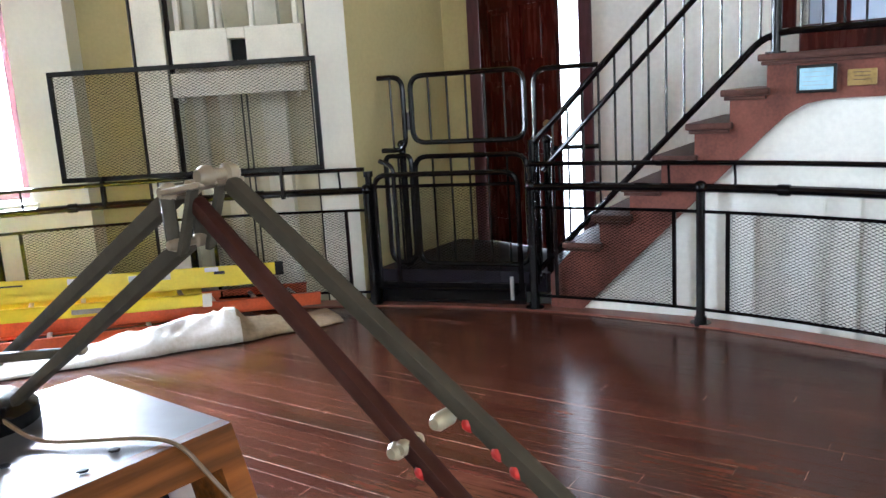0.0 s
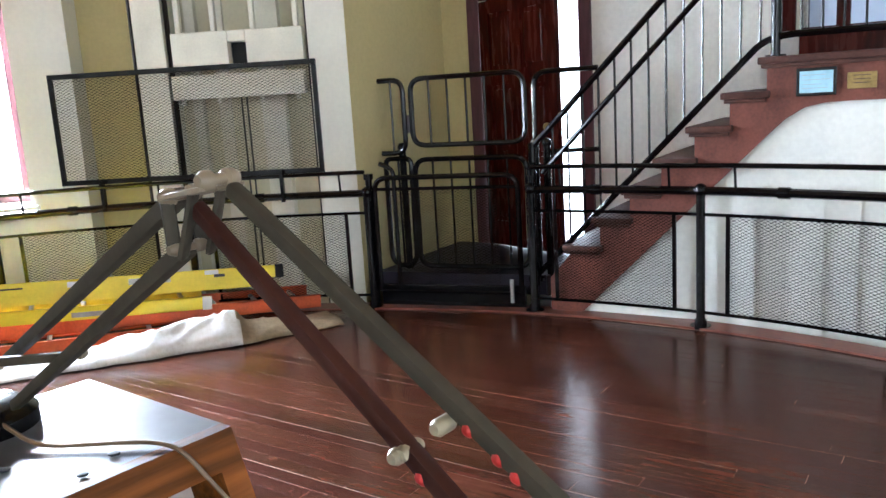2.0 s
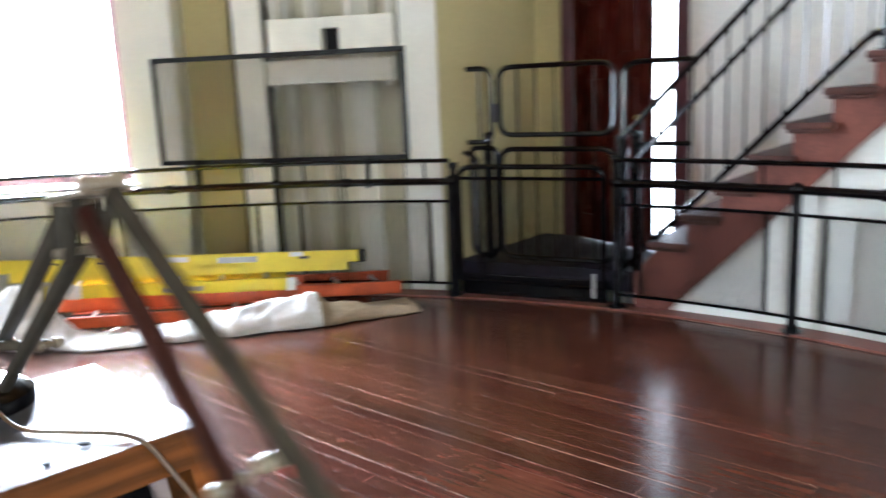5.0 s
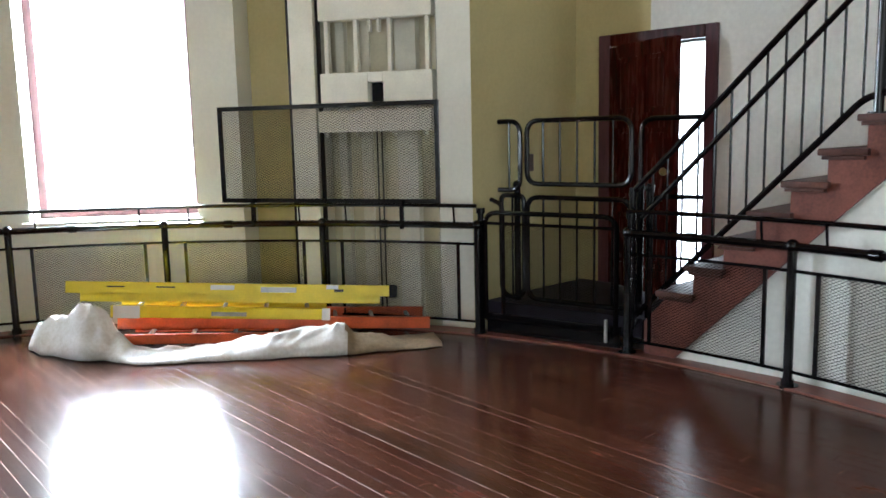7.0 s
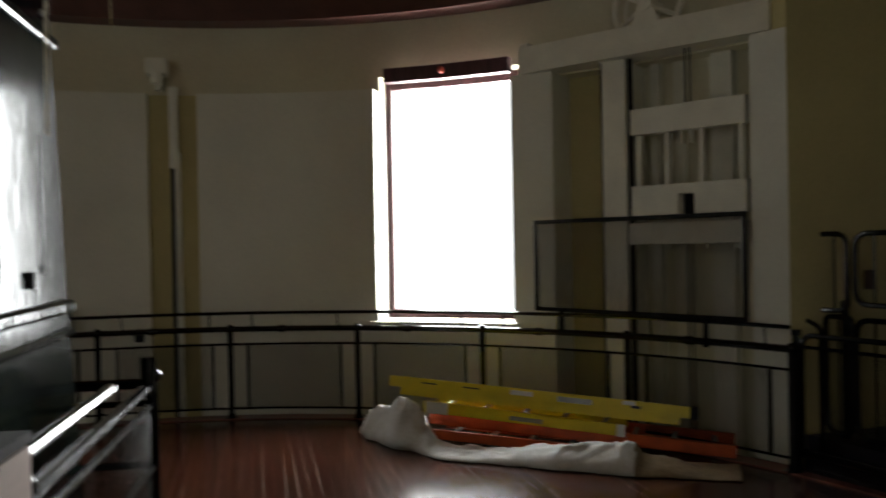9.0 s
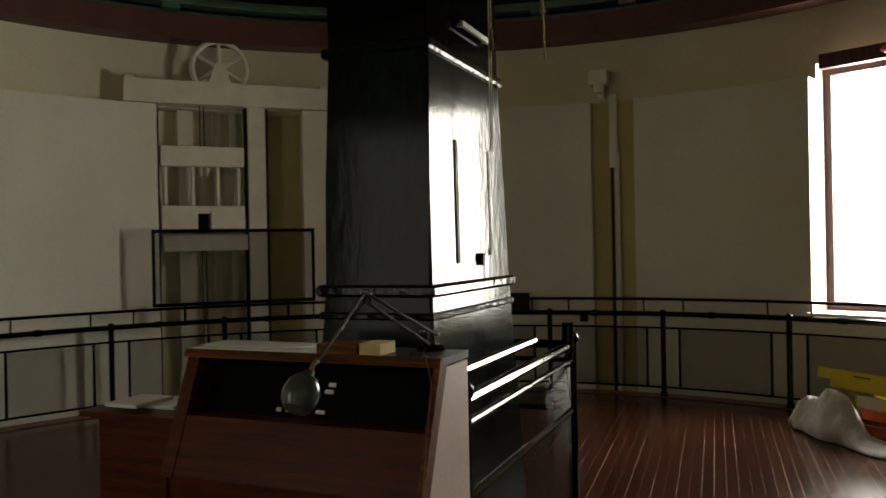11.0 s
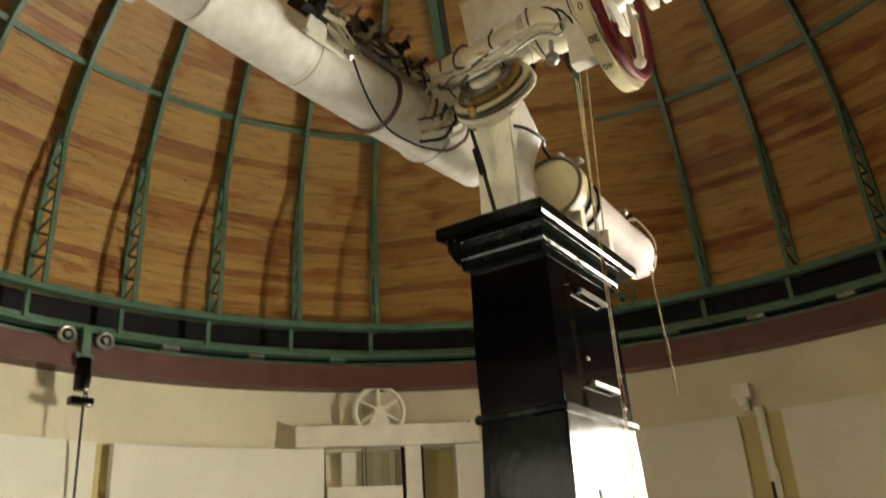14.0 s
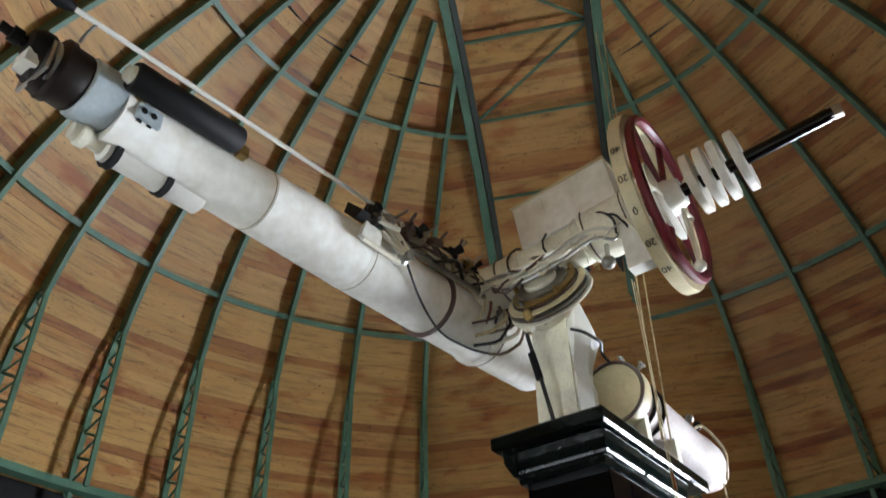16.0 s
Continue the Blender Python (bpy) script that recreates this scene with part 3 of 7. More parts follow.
def mesh_sheet(w, h, cw=0.036, ch=0.019, t=0.003):
    """Expanded metal: crossing strands cut to a w by h sheet in the xz plane."""
    bm = B()
    sl = ch / cw
    for sgn in (1, -1):
        c = -h - w
        step = ch
        n = int((h + sl * w) / step) + 1
        for i in range(n):
            c = (i + 0.5) * step - (sl * w if sgn > 0 else 0)
            # z = c + sgn*sl*x inside the sheet
            x0, x1 = 0.0, w
            za, zb = c + sgn * sl * x0, c + sgn * sl * x1
            pts = []
            lo = max(0.0, min((0 - c) / (sgn * sl), (h - c) / (sgn * sl)))
            hi = min(w, max((0 - c) / (sgn * sl), (h - c) / (sgn * sl)))
            if hi - lo < 0.004:
                continue
            a = Vector((lo, 0.001 * sgn, c + sgn * sl * lo))
            b = Vector((hi, 0.001 * sgn, c + sgn * sl * hi))
            d = (b - a).normalized()
            u, v = Vector((0, t / 2, 0)), d.cross(Vector((0, 1, 0))) * t / 2
            x = [bm.verts.new(a + q) for q in (u, v, -u, -v)]
            y = [bm.verts.new(b + q) for q in (u, v, -u, -v)]
            for j in range(4):
                bm.faces.new((x[j], x[(j + 1) % 4], y[(j + 1) % 4], y[j]))
    return bm


rail = thing("floor_railing", "black pipe railing with expanded-metal panels round the floor", "railing")
POSTS = (9.0, 22.4, 36, 48.6), (62.1, 77, 92, 105.6, 119.3, 132.7, 146.2, 159.6, 172.3, 184.8, 197.2, 203.7)
post_me = B()
rod(post_me, (0, 0, 0.02), (0, 0, 0.83), 0.027, 12)
rod(post_me, (0, 0, 0.0), (0, 0, 0.016), 0.062, 14)
rod(post_me, (0, 0, 0.016), (0, 0, 0.05), 0.036, 12)
bmesh.ops.create_uvsphere(post_me, u_segments=12, v_segments=8, radius=0.04, matrix=Matrix.Translation((0, 0, 0.835)))
first_post = part("post", post_me, BLACK, rail)
first_post.matrix_basis = Matrix.Translation(pol(RR, POSTS[0][0])) @ pose(0, 0, 0, 0, 0, POSTS[0][0])


def share(ob, m, parent):
    """Another part on the same mesh."""
    o = new(ob.name.split(".")[0], ob.data)
    o.parent = parent
    o.matrix_basis = m
    return o


sheet_ob = None
for run in POSTS:
    for z, r in ((0.83, 0.026), (0.98, 0.015)):
        bm = B()
        n = 2 * len(run) * 4
        lo, hi = run[0], run[-1]
        tube(bm, [pol(RR - (0.02 if z > 0.9 else 0), lo + (hi - lo) * i / n, z) for i in range(n + 1)], r, 8)
        part("top_rail" if z > 0.9 else "handrail", bm, BLACK, rail)
    for az in run:
        if az != POSTS[0][0]:
            share(first_post, Matrix.Translation(pol(RR, az)) @ pose(0, 0, 0, 0, 0, az), rail)
    for a, b in zip(run, run[1:]):
        for z in (0.69, 0.095):
            bm = B()
            tube(bm, [pol(RR, a + (b - a) * i / 4, z) for i in range(5)], 0.011, 6)
            part("bar", bm, BLACK, rail)
        pad = 1.85
        p, q = pol(RR, a + pad, 0.1), pol(RR, b - pad, 0.1)
        for az in (a + pad, b - pad):
            bm = B()
            box(bm, (-0.006, -0.012, 0.095), (0.006, 0.012, 0.69), Matrix.Translation(pol(RR, az)) @ pose(0, 0, 0, 0, 0, az))
            part("upright", bm, BLACK, rail, smooth=False)
        for az in (a + pad + 0.3, b - pad - 0.5):
            bm = B()
            rod(bm, pol(RR, az, 0.83), pol(RR - 0.02, az, 0.98), 0.008, 6)
            part("stub", bm, BLACK, rail)
        bm = B()
        c0, c1 = pol(RR, a + 0.6 * (b - a) - 0.35, 0.83), pol(RR, a + 0.6 * (b - a) + 0.35, 0.83)
        rod(bm, c0, c1, 0.033, 10)
        part("coupling", bm, BLACK, rail)
        if b - a < 8:
            continue
        L = (q - p).length
        ang = math.degrees(math.atan2((q - p).y, (q - p).x))
        if sheet_ob is None:
            sheet_ob = part("mesh_panel", mesh_sheet(0.86, 0.585), BLACK, rail, "black expanded metal mesh", smooth=False)
            sheet_ob.matrix_basis = Matrix.Translation(p) @ pose(0, 0, 0, 0, 0, ang) @ Matrix.Diagonal((L / 0.86, 1, 1, 1))
        else:
            share(sheet_ob, Matrix.Translation(p) @ pose(0, 0, 0, 0, 0, ang) @ Matrix.Diagonal((L / 0.86, 1, 1, 1)), rail)


# raised mesh guards before the two counterweights
def guard(az0, az1, r0, r1):
    g = thing("mesh_guard", "black framed expanded-metal guard above the railing before a counterweight", "mesh guard", group="counterweight guards")
    a, b = pol(r0, az0), pol(r1, az1)
    d = b - a
    L = d.length
    m = Matrix.Translation(a) @ pose(0, 0, 0, 0, 0, math.degrees(math.atan2(d.y, d.x)))
    g.matrix_basis = m
    for nm, lo, hi in (("bottom_bar", (0, -0.012, 1.0), (L, 0.012, 1.035)), ("top_bar", (0, -0.012, 1.735), (L, 0.012, 1.77)), ("side_bar", (0, -0.012, 1.035), (0.032, 0.012, 1.735)), ("side_bar", (L - 0.032, -0.012, 1.035), (L, 0.012, 1.735))):
        bm = B()
        box(bm, lo, hi, None, 0.003)
        part(nm, bm, BLACK, g, smooth=False)
    sh = part("mesh_sheet", mesh_sheet(L - 0.05, 0.72, 0.04, 0.02), BLACK, g, "fine black expanded metal", smooth=False)
    sh.matrix_basis = Matrix.Translation((0.025, 0, 1.025))
    for x in (0.3, L - 0.3):
        bm = B()
        box(bm, (x - 0.012, -0.05, 0.81), (x + 0.012, -0.014, 1.03))
        part("clamp", bm, BLACK, g, smooth=False)
    return g


guard(86.7, 65.1, 5.08, 4.90)
guard(180.3, 161.5, 5.0, 5.0)
# ---- counterweight bays ----
def bay(a0, a1, side):
    """side 1: the weight hangs towards a0, the open strip lies at a1; -1: mirrored."""
    def az(f):
        return a0 + (a1 - a0) * f if side > 0 else a1 - (a1 - a0) * f
    cw0, cw1 = az(0.022), az(0.585)
    lo, hi = min(cw0, cw1), max(cw0, cw1)
    R0 = RW
    w = thing("counterweight", "white painted iron counterweight frame hanging on cables in the wall bay", "counterweight", group="floor counterweights")
    A, C = pol(R0, cw0), pol(R0, cw1)
    d = C - A
    L = d.length
    m = Matrix.Translation(A) @ pose(0, 0, 0, 0, 0, math.degrees(math.atan2(d.y, d.x)))
    if m.to_3x3() @ Vector((0, 1, 0)) @ Vector((A.x, A.y, 0)) < 0:
        s = -1
    else:
        s = 1
    w.matrix_basis = m

    def bx(nm, x0, x1, z0, z1, y0=0.0, y1=0.12, mt=WPAINT, bev=0.008):
        bm = B()
        box(bm, (x0, min(s * y0, s * y1), z0), (x1, max(s * y0, s * y1), z1), None, bev)
        return part(nm, bm, mt, w, smooth=False)
    bx("head_block", 0, L, 2.43, 2.64)
    for x in (0.03, L * 0.36, L * 0.66, L - 0.07):
        bx("tie_bar", x, x + 0.035, 2.0, 2.45, 0.03, 0.09)
    for x in (L * 0.46, L * 0.54):
        bx("cable_socket", x, x + 0.025, 2.33, 2.43, 0.03, 0.08)
    h = 0.13
    bx("foot_block_a", 0, L * 0.5 - h / 2, 1.78, 2.02)
    bx("foot_block_b", L * 0.5 + h / 2, L, 1.78, 2.02)
    bx("foot_top", L * 0.5 - h / 2, L * 0.5 + h / 2, 1.94, 2.02)
    bx("foot_back", L * 0.5 - h / 2, L * 0.5 + h / 2, 1.78, 1.94, 0.1, 0.12, MATBLK, 0)
    bx("low_plate", 0.01, L + 0.02, 1.55, 1.72, -0.02, 0.1)
    for x in (0.05, L * 0.33, L * 0.66, L - 0.06):
        bx("bolt", x, x + 0.03, 1.51, 1.56, 0.0, 0.04)
    for dx in (-0.02, 0.02):
        bm = B()
        rod(bm, (L * 0.5 + dx, s * 0.06, 2.64), (L * 0.5 + dx, s * 0.06, 3.15), 0.007, 6)
        rod(bm, (L * 0.5 + dx, s * 0.06, -1.0), (L * 0.5 + dx, s * 0.06, 1.55), 0.007, 6)
        part("cable", bm, CABLE, w)
    # guides and piers in the bay
    g = thing("counterweight_guide", "white guide posts and dark rails fixed in the wall bay", "guide rail", group="counterweight guides")
    bm = B()
    sector(bm, RW + 0.02, RW + 0.4, PIT, 3.1, min(az(0.615), az(0.735)), max(az(0.615), az(0.735)))
    part("guide_post", bm, WPAINT, g, smooth=False)
    for f, r in ((0.012, 0.014), (0.6, 0.026), (0.75, 0.016)):
        bm = B()
        rod(bm, pol(RW + 0.07, az(f), PIT), pol(RW + 0.07, az(f), 3.1), r * 0.8, 6)
        part("guide_rail", bm, RAILB, g, smooth=False)
    for f0, f1, r in ((0.17, 0.27, 0.3), (0.41, 0.46, 0.36), (0.52, 0.56, 0.3)):
        bm = B()
        sector(bm, RW + r, RW + 0.4, PIT, 3.1, min(az(f0), az(f1)), max(az(f0), az(f1)))
        part("back_post", bm, WPAINT, g, smooth=False)
    # beam over the bay with its sheave
    bt = thing("sheave_beam", "white boxed beam over the counterweight bay", "beam", group="sheave beams")
    b0, b1 = (a0 - 1.6, a1 + 3.5) if side > 0 else (a0 - 3.2, a1 + 3.4)
    p, q = pol(RW + 0.03, b0), pol(RW + 0.03, b1)
    bm = B()
    dd = (q - p).normalized()
    nn = Vector((dd.y, -dd.x, 0))
    if nn.dot(p) < 0:
        nn = -nn
    block(bm, [p, q, q + nn * 0.34, p + nn * 0.34], 3.07, 3.3)
    part("beam_box", bm, WPAINT, bt, smooth=False)
    for e in (p + dd * 0.02, q - dd * 0.1):
        bm = B()
        block(bm, [e - nn * 0.01, e + dd * 0.08 - nn * 0.01, e + dd * 0.08 + nn * 0.3, e + nn * 0.3], 3.3, 3.33)
        part("beam_cap", bm, WPAINT, bt, smooth=False)
    wh = thing("sheave_wheel", "white painted spoked sheave wheel on the beam", "pulley wheel", group="sheave wheels")
    c = (p + q) / 2 + nn * 0.1 + (dd * 0.1 if side < 0 else -dd * 0.1) + Vector((0, 0, 3.47))
    rw = 0.28
    wh.matrix_basis = Matrix.Translation(c) @ Matrix((dd, nn, (0, 0, 1))).transposed().to_4x4()

    def ring(nm, y, mt=WPAINT):
        bm = B()
        tube(bm, [(rw * math.cos(t * math.pi / 18), y, rw * math.sin(t * math.pi / 18)) for t in range(36)], 0.028, 8, True)
        part(nm, bm, mt, wh)
    ring("rim", 0.0)
    ring("rim", 0.2)
    for t in range(6):
        bm = B()
        an = t * math.pi / 3 + 0.5
        rod(bm, (0, 0.0, 0), (rw * math.cos(an), 0, rw * math.sin(an)), 0.026, 6, 0.018)
        rod(bm, (0, 0.2, 0), (rw * math.cos(an + 0.4), 0.2, rw * math.sin(an + 0.4)), 0.026, 6, 0.018)
        part("spoke", bm, WPAINT, wh)
    bm = B()
    rod(bm, (0, -0.06, 0), (0, 0.27, 0), 0.06, 14)
    part("hub", bm, WPAINT, wh)
    bm = B()
    prism(bm, ((-0.12, -0.17), (0.12, -0.17), (0.05, 0.03), (-0.05, 0.03)), -0.05, -0.02, Matrix(((1, 0, 0, 0), (0, 0, 1, 0), (0, 1, 0, 0), (0, 0, 0, 1))))
    part("bearing", bm, WPAINT, wh, smooth=False)


for a0, a1, s in BAYS:
    bay(a0, a1, s)

# conduit and lamp in the wall niche
pipe = thing("wall_conduit", "cream painted conduit with a dark cable in the wall niche", "conduit")
bm = B()
rod(bm, pol(RW + 0.03, 125.2, 2.35), pol(RW + 0.03, 125.2, 3.12), 0.045, 10)
part("upper_pipe", bm, CREAM, pipe)
bm = B()
rod(bm, pol(RW + 0.03, 125.4, -0.9), pol(RW + 0.03, 125.4, 2.36), 0.018, 8)
part("cable_pipe", bm, CABLE, pipe)
bm = B()
rod(bm, pol(RW + 0.05, 124.9, -0.9), pol(RW + 0.05, 124.9, 2.5), 0.03, 8)
part("lower_pipe", bm, CREAM, pipe)
wl = thing("wall_lamp", "cream enamelled hooded lamp on the wall ledge", "wall lamp", Matrix.Translation(pol(RW + 0.02, 126.7, 3.2)) @ pose(0, 0, 0, 0, 0, 126.7))
bm = B()
box(bm, (-0.1, -0.1, 0.02), (0.08, 0.1, 0.18), None, 0.03)
part("hood", bm, WPAINT, wl)
bm = B()
rod(bm, (-0.04, 0, -0.06), (-0.04, 0, 0.04), 0.05, 12, 0.07)
part("socket", bm, WPAINT, wl)
bm = B()
box(bm, (0.05, -0.03, -0.1), (0.13, 0.03, 0.06))
part("bracket", bm, WPAINT, wl, smooth=False)
# ---- entrance: platform, stair, door, gates ----
N4 = Vector((4.30, 2.78, 0))
RISE, RUN, LAND = 0.184, 0.198, 1.56
SM = Matrix((E_, G_, (0, 0, 1))).transposed().to_4x4()
SM.translation = N4


def up(k, y, z):
    return N4 + E_ * k + G_ * y + Vector((0, 0, z))


plat = thing("platform", "dark red-brown landing between gate and entrance door", "landing", kind="structure")
bm = B()
prism(bm, [tuple(v.xy) for v in (pol(5.2, 62.4), pol(5.14, 55), pol(5.14, 48.2), up(-1.34, 0.06, 0), up(-1.34, 1.14, 0), onw(-2.04, 0, -0.01))], 0.08, 0.22)
part("deck", bm, mat("dark_violet_deck_paint", (0.013, 0.009, 0.016), 0.5, var=0.3, scale=5, bump=0.3, bscale=40, spec=0.2), plat, "dark violet painted tread plate", smooth=False)
stair = thing("stair", "red-brown painted wooden stair with moulded treads", "stair", Matrix.Translation(E_ * 0.05 + Vector((0, 0, 0.01))) @ SM, kind="structure")
for k in range(7):
    bm = B()
    z = LAND - RISE * k
    box(bm, (-0.045 - RUN * k, -0.05, z - 0.04), ((RUN + 0.02) - RUN * k if k else 2.4, 1.12, z), None, 0.01)
    box(bm, (-0.028 - RUN * k, -0.032, z - 0.062), (RUN - RUN * k if k else 2.4, 1.1, z - 0.0401), None, 0.006)
    part("tread", bm, TREAD, stair, "worn moulded wooden tread")
    bm = B()
    box(bm, (-RUN * k, 0.004, z - RISE), (0.03 - RUN * k, 1.1, z - 0.06))
    part("riser", bm, STAIRP, stair, smooth=False)
# string with its lower edge curving into the landing
pts = [(-1.34, 0.22)]
for k in range(6, 0, -1):
    z = LAND - RISE * k
    pts += [(-RUN * k, z - 0.06), (-RUN * (k - 1), z - 0.06)]
pts += [(0.0, LAND - 0.06), (2.4, LAND - 0.06), (2.4, 1.3), (0.42, 1.3), (0.3, 1.295), (0.2, 1.275), (0.1, 1.215), (0.0, 1.12), (-1.12, 0.0), (-1.34, 0.0)]
bm = B()
prism(bm, pts, -0.03, 0.0, Matrix(((1, 0, 0, 0), (0, 0, -1, 0), (0, 1, 0, 0), (0, 0, 0, 1))))
part("string", bm, STAIRP, stair, "red-brown painted string board, chipped", smooth=False)
bm = B()
prism(bm, [(-1.45, -1.2), (2.4, -1.2), (2.4, 1.29), (0.42, 1.34), (0.1, 1.3), (0.0, 1.2), (-1.1, 0.1), (-1.45, -0.4)], -0.06, -0.035, Matrix(((1, 0, 0, 0), (0, 0, -1, 0), (0, 1, 0, 0), (0, 0, 0, 1))))
part("spandrel", bm, WHITE, stair, "white spandrel panel under the stair", smooth=False)
# Added strips stand in for two upright shadow lines on the spandrel
for x in (0.26, 0.44):
    bm = B()
    box(bm, (x, 0.018, -1.2), (x + 0.05, 0.034, 0.75))
    part("shadow_strip", bm, WHITE, stair, smooth=False)
# upper step and wainscot at the back of the landing
bm = B()
box(bm, (0.1, 0.55, LAND), (2.4, 1.1, LAND + 0.17), None, 0.01)
part("upper_step", bm, DARKW, stair, smooth=False)
bm = B()
box(bm, (0.28, 0.85, LAND + 0.17), (0.36, 0.93, 3.3), None, 0.008)
part("newel", bm, DARKW, stair, smooth=False)

plaque = thing("framed_notice", "small framed pale blue notice on the landing fascia", "framed notice", SM)
bm = B()
box(bm, (0.205, -0.03, 1.345), (0.405, -0.008, 1.495), None, 0.004)
part("picture_frame", bm, BLACK, plaque, smooth=False)
bm = B()
box(bm, (0.222, -0.034, 1.362), (0.388, -0.0305, 1.478))
part("print", bm, PAPERB, plaque, smooth=False)
for z, w in ((1.455, 0.12), (1.43, 0.14), (1.405, 0.1), (1.385, 0.13)):
    bm = B()
    box(bm, (0.235, -0.0362, z), (0.235 + w, -0.0345, z + 0.003))
    part("text_bar", bm, BLUEG, plaque, smooth=False)
bp = thing("brass_plate", "small engraved brass plate on the landing fascia", "plate", SM)
bm = B()
box(bm, (0.455, -0.02, 1.372), (0.595, -0.006, 1.458), None, 0.003)
part("plate", bm, BRASS, bp, smooth=False)
for z in (1.44, 1.42, 1.4):
    bm = B()
    box(bm, (0.485, -0.0222, z), (0.565, -0.0204, z + 0.004))
    part("text_bar", bm, BROWNM, bp, smooth=False)

# stair balustrade
bal = thing("stair_balustrade", "black pipe stair balustrade with thin upright bars", "balustrade", SM)
lo = [(-1.39, 0.24), (0.02, 1.655), (0.14, 1.685), (2.3, 1.68)]
hi = [(-1.40, 1.10), (-1.2, 1.29), (0.02, 2.49), (0.2, 2.56), (2.3, 2.56)]
md = [(-1.33, 0.93), (0.02, 2.28), (0.2, 2.38), (2.3, 2.38)]
for nm, line, r in (("bottom_rail", lo, 0.02), ("handrail", hi, 0.02), ("mid_rail", md, 0.017)):
    bm = B()
    tube(bm, curved([(k, 0.02, z) for k, z in line], 0.12), r, 8)
    part(nm, bm, BLACK, bal)


def along(line, k):
    for (a, za), (b, zb) in zip(line, line[1:]):
        if a <= k <= b:
            return za + (zb - za) * (k - a) / (b - a)
    return line[-1][1]


k = -1.25
while k < 2.2:
    bm = B()
    rod(bm, (k, 0.02, along(lo, k)), (k, 0.02, along(hi, k)), 0.0075, 6)
    part("baluster", bm, BLACK, bal)
    k += 0.105
for k0, z0 in ((0.09, LAND), (2.2, LAND), (-1.40, 0.2)):
    bm = B()
    rod(bm, (k0, 0.02, z0), (k0, 0.02, along(hi, k0) + 0.03), 0.026, 10)
    rod(bm, (k0, 0.02, z0), (k0, 0.02, z0 + 0.02), 0.055, 12)
    part("post", bm, BLACK, bal)
# glazed doorway off the landing
ld = thing("door_2", "dark framed doorway with frosted glass off the landing", "door", kind="structure")
LDM = Matrix((E_, G_, (0, 0, 1))).transposed().to_4x4()
LDM.translation = W0
for nm, lo_, hi_ in (("casing", (LK0 - 0.16, -0.03, LZ0), (LK0 - 0.07, 0.12, LZ1 + 0.1)), ("casing", (LK0 - 0.045, 0.0, LZ0), (LK0 - 0.0, 0.2, LZ1)), ("casing", (LK1, -0.03, LZ0), (LK1 + 0.1, 0.2, LZ1 + 0.1)), ("casing_head", (LK0, -0.03, LZ1), (LK1, 0.2, LZ1 + 0.1))):
    bm = B()
    box(bm, lo_, hi_, LDM, 0.006)
    part(nm, bm, DARKW, ld, smooth=False)
bm = B()
box(bm, (LK0, 0.12, LZ0), (LK1, 0.126, LZ1), LDM)
part("pane", bm, FROST, ld, "frosted pale blue-grey glass", smooth=False)

# entrance door
door = thing("door_1", "dark mahogany panelled entrance door standing ajar", "door", kind="structure")
DM = Matrix((E_, G_, (0, 0, 1))).transposed().to_4x4()
DM.translation = W0
for nm, lo_, hi_ in (("casing", (DK0 - 0.11, -0.03, DZ0), (DK0, 0.2, DZ1 + 0.1)), ("casing", (DK1, -0.03, DZ0), (DK1 + 0.1, 0.2, DZ1 + 0.1)), ("casing_head", (DK0, -0.03, DZ1), (DK1, 0.2, DZ1 + 0.1))):
    bm = B()
    box(bm, lo_, hi_, DM, 0.008)
    part(nm, bm, CASING if nm == "casing" else DARKW, door, smooth=False)
leaf_m = Matrix.Translation(onw(DK0 + 0.02, 0, -0.03)) @ pose(0, 0, 0, 0, 0, -46.2 - 23)
bm = B()
LW = 0.85
st = 0.11
rows_ = ((0.0, 0.2), (0.62, 0.74), (1.3, 1.42), (1.86, 1.97))
for x0, x1 in ((0, st), (LW / 2 - 0.05, LW / 2 + 0.05), (LW - st, LW)):
    box(bm, (x0, -0.022, DZ0 + 0.01), (x1, 0.022, DZ1 - 0.01), leaf_m)
for a, b in rows_:
    for x0, x1 in ((st, LW / 2 - 0.05), (LW / 2 + 0.05, LW - st)):
        box(bm, (x0, -0.0215, DZ0 + 0.01 + a), (x1, 0.0215, DZ0 + 0.01 + b), leaf_m)
leaf = part("leaf", bm, DARKW, door, smooth=False)
for (a, b), (c, d) in zip(rows_, rows_[1:]):
    for x0, x1 in ((st, LW / 2 - 0.05), (LW / 2 + 0.05, LW - st)):
        bm = B()
        z0, z1 = DZ0 + 0.01 + b, DZ0 + 0.01 + c
        box(bm, (x0, -0.007, z0), (x1, 0.007, z1), leaf_m)
        box(bm, (x0 + 0.035, -0.017, z0 + 0.035), (x1 - 0.035, 0.017, z1 - 0.035), leaf_m, 0.008)
        part("panel", bm, DARKW, leaf, smooth=False)
bm = B()
rod(bm, leaf_m @ Vector((LW - 0.06, -0.07, 1.2)), leaf_m @ Vector((LW - 0.06, 0.07, 1.2)), 0.012, 8)
bmesh.ops.create_uvsphere(bm, u_segments=12, v_segments=8, radius=0.03, matrix=Matrix.Translation(leaf_m @ Vector((LW - 0.06, -0.075, 1.2))))
part("door_knob", bm, BRASS, leaf, "dull brass knob")
sw = thing("light_switch", "small brown switch box on the alcove wall", "switch")
p, q = pol(RW, ALCOVE[1]), onw(-2.1)
d = (q - p).normalized()
bm = B()
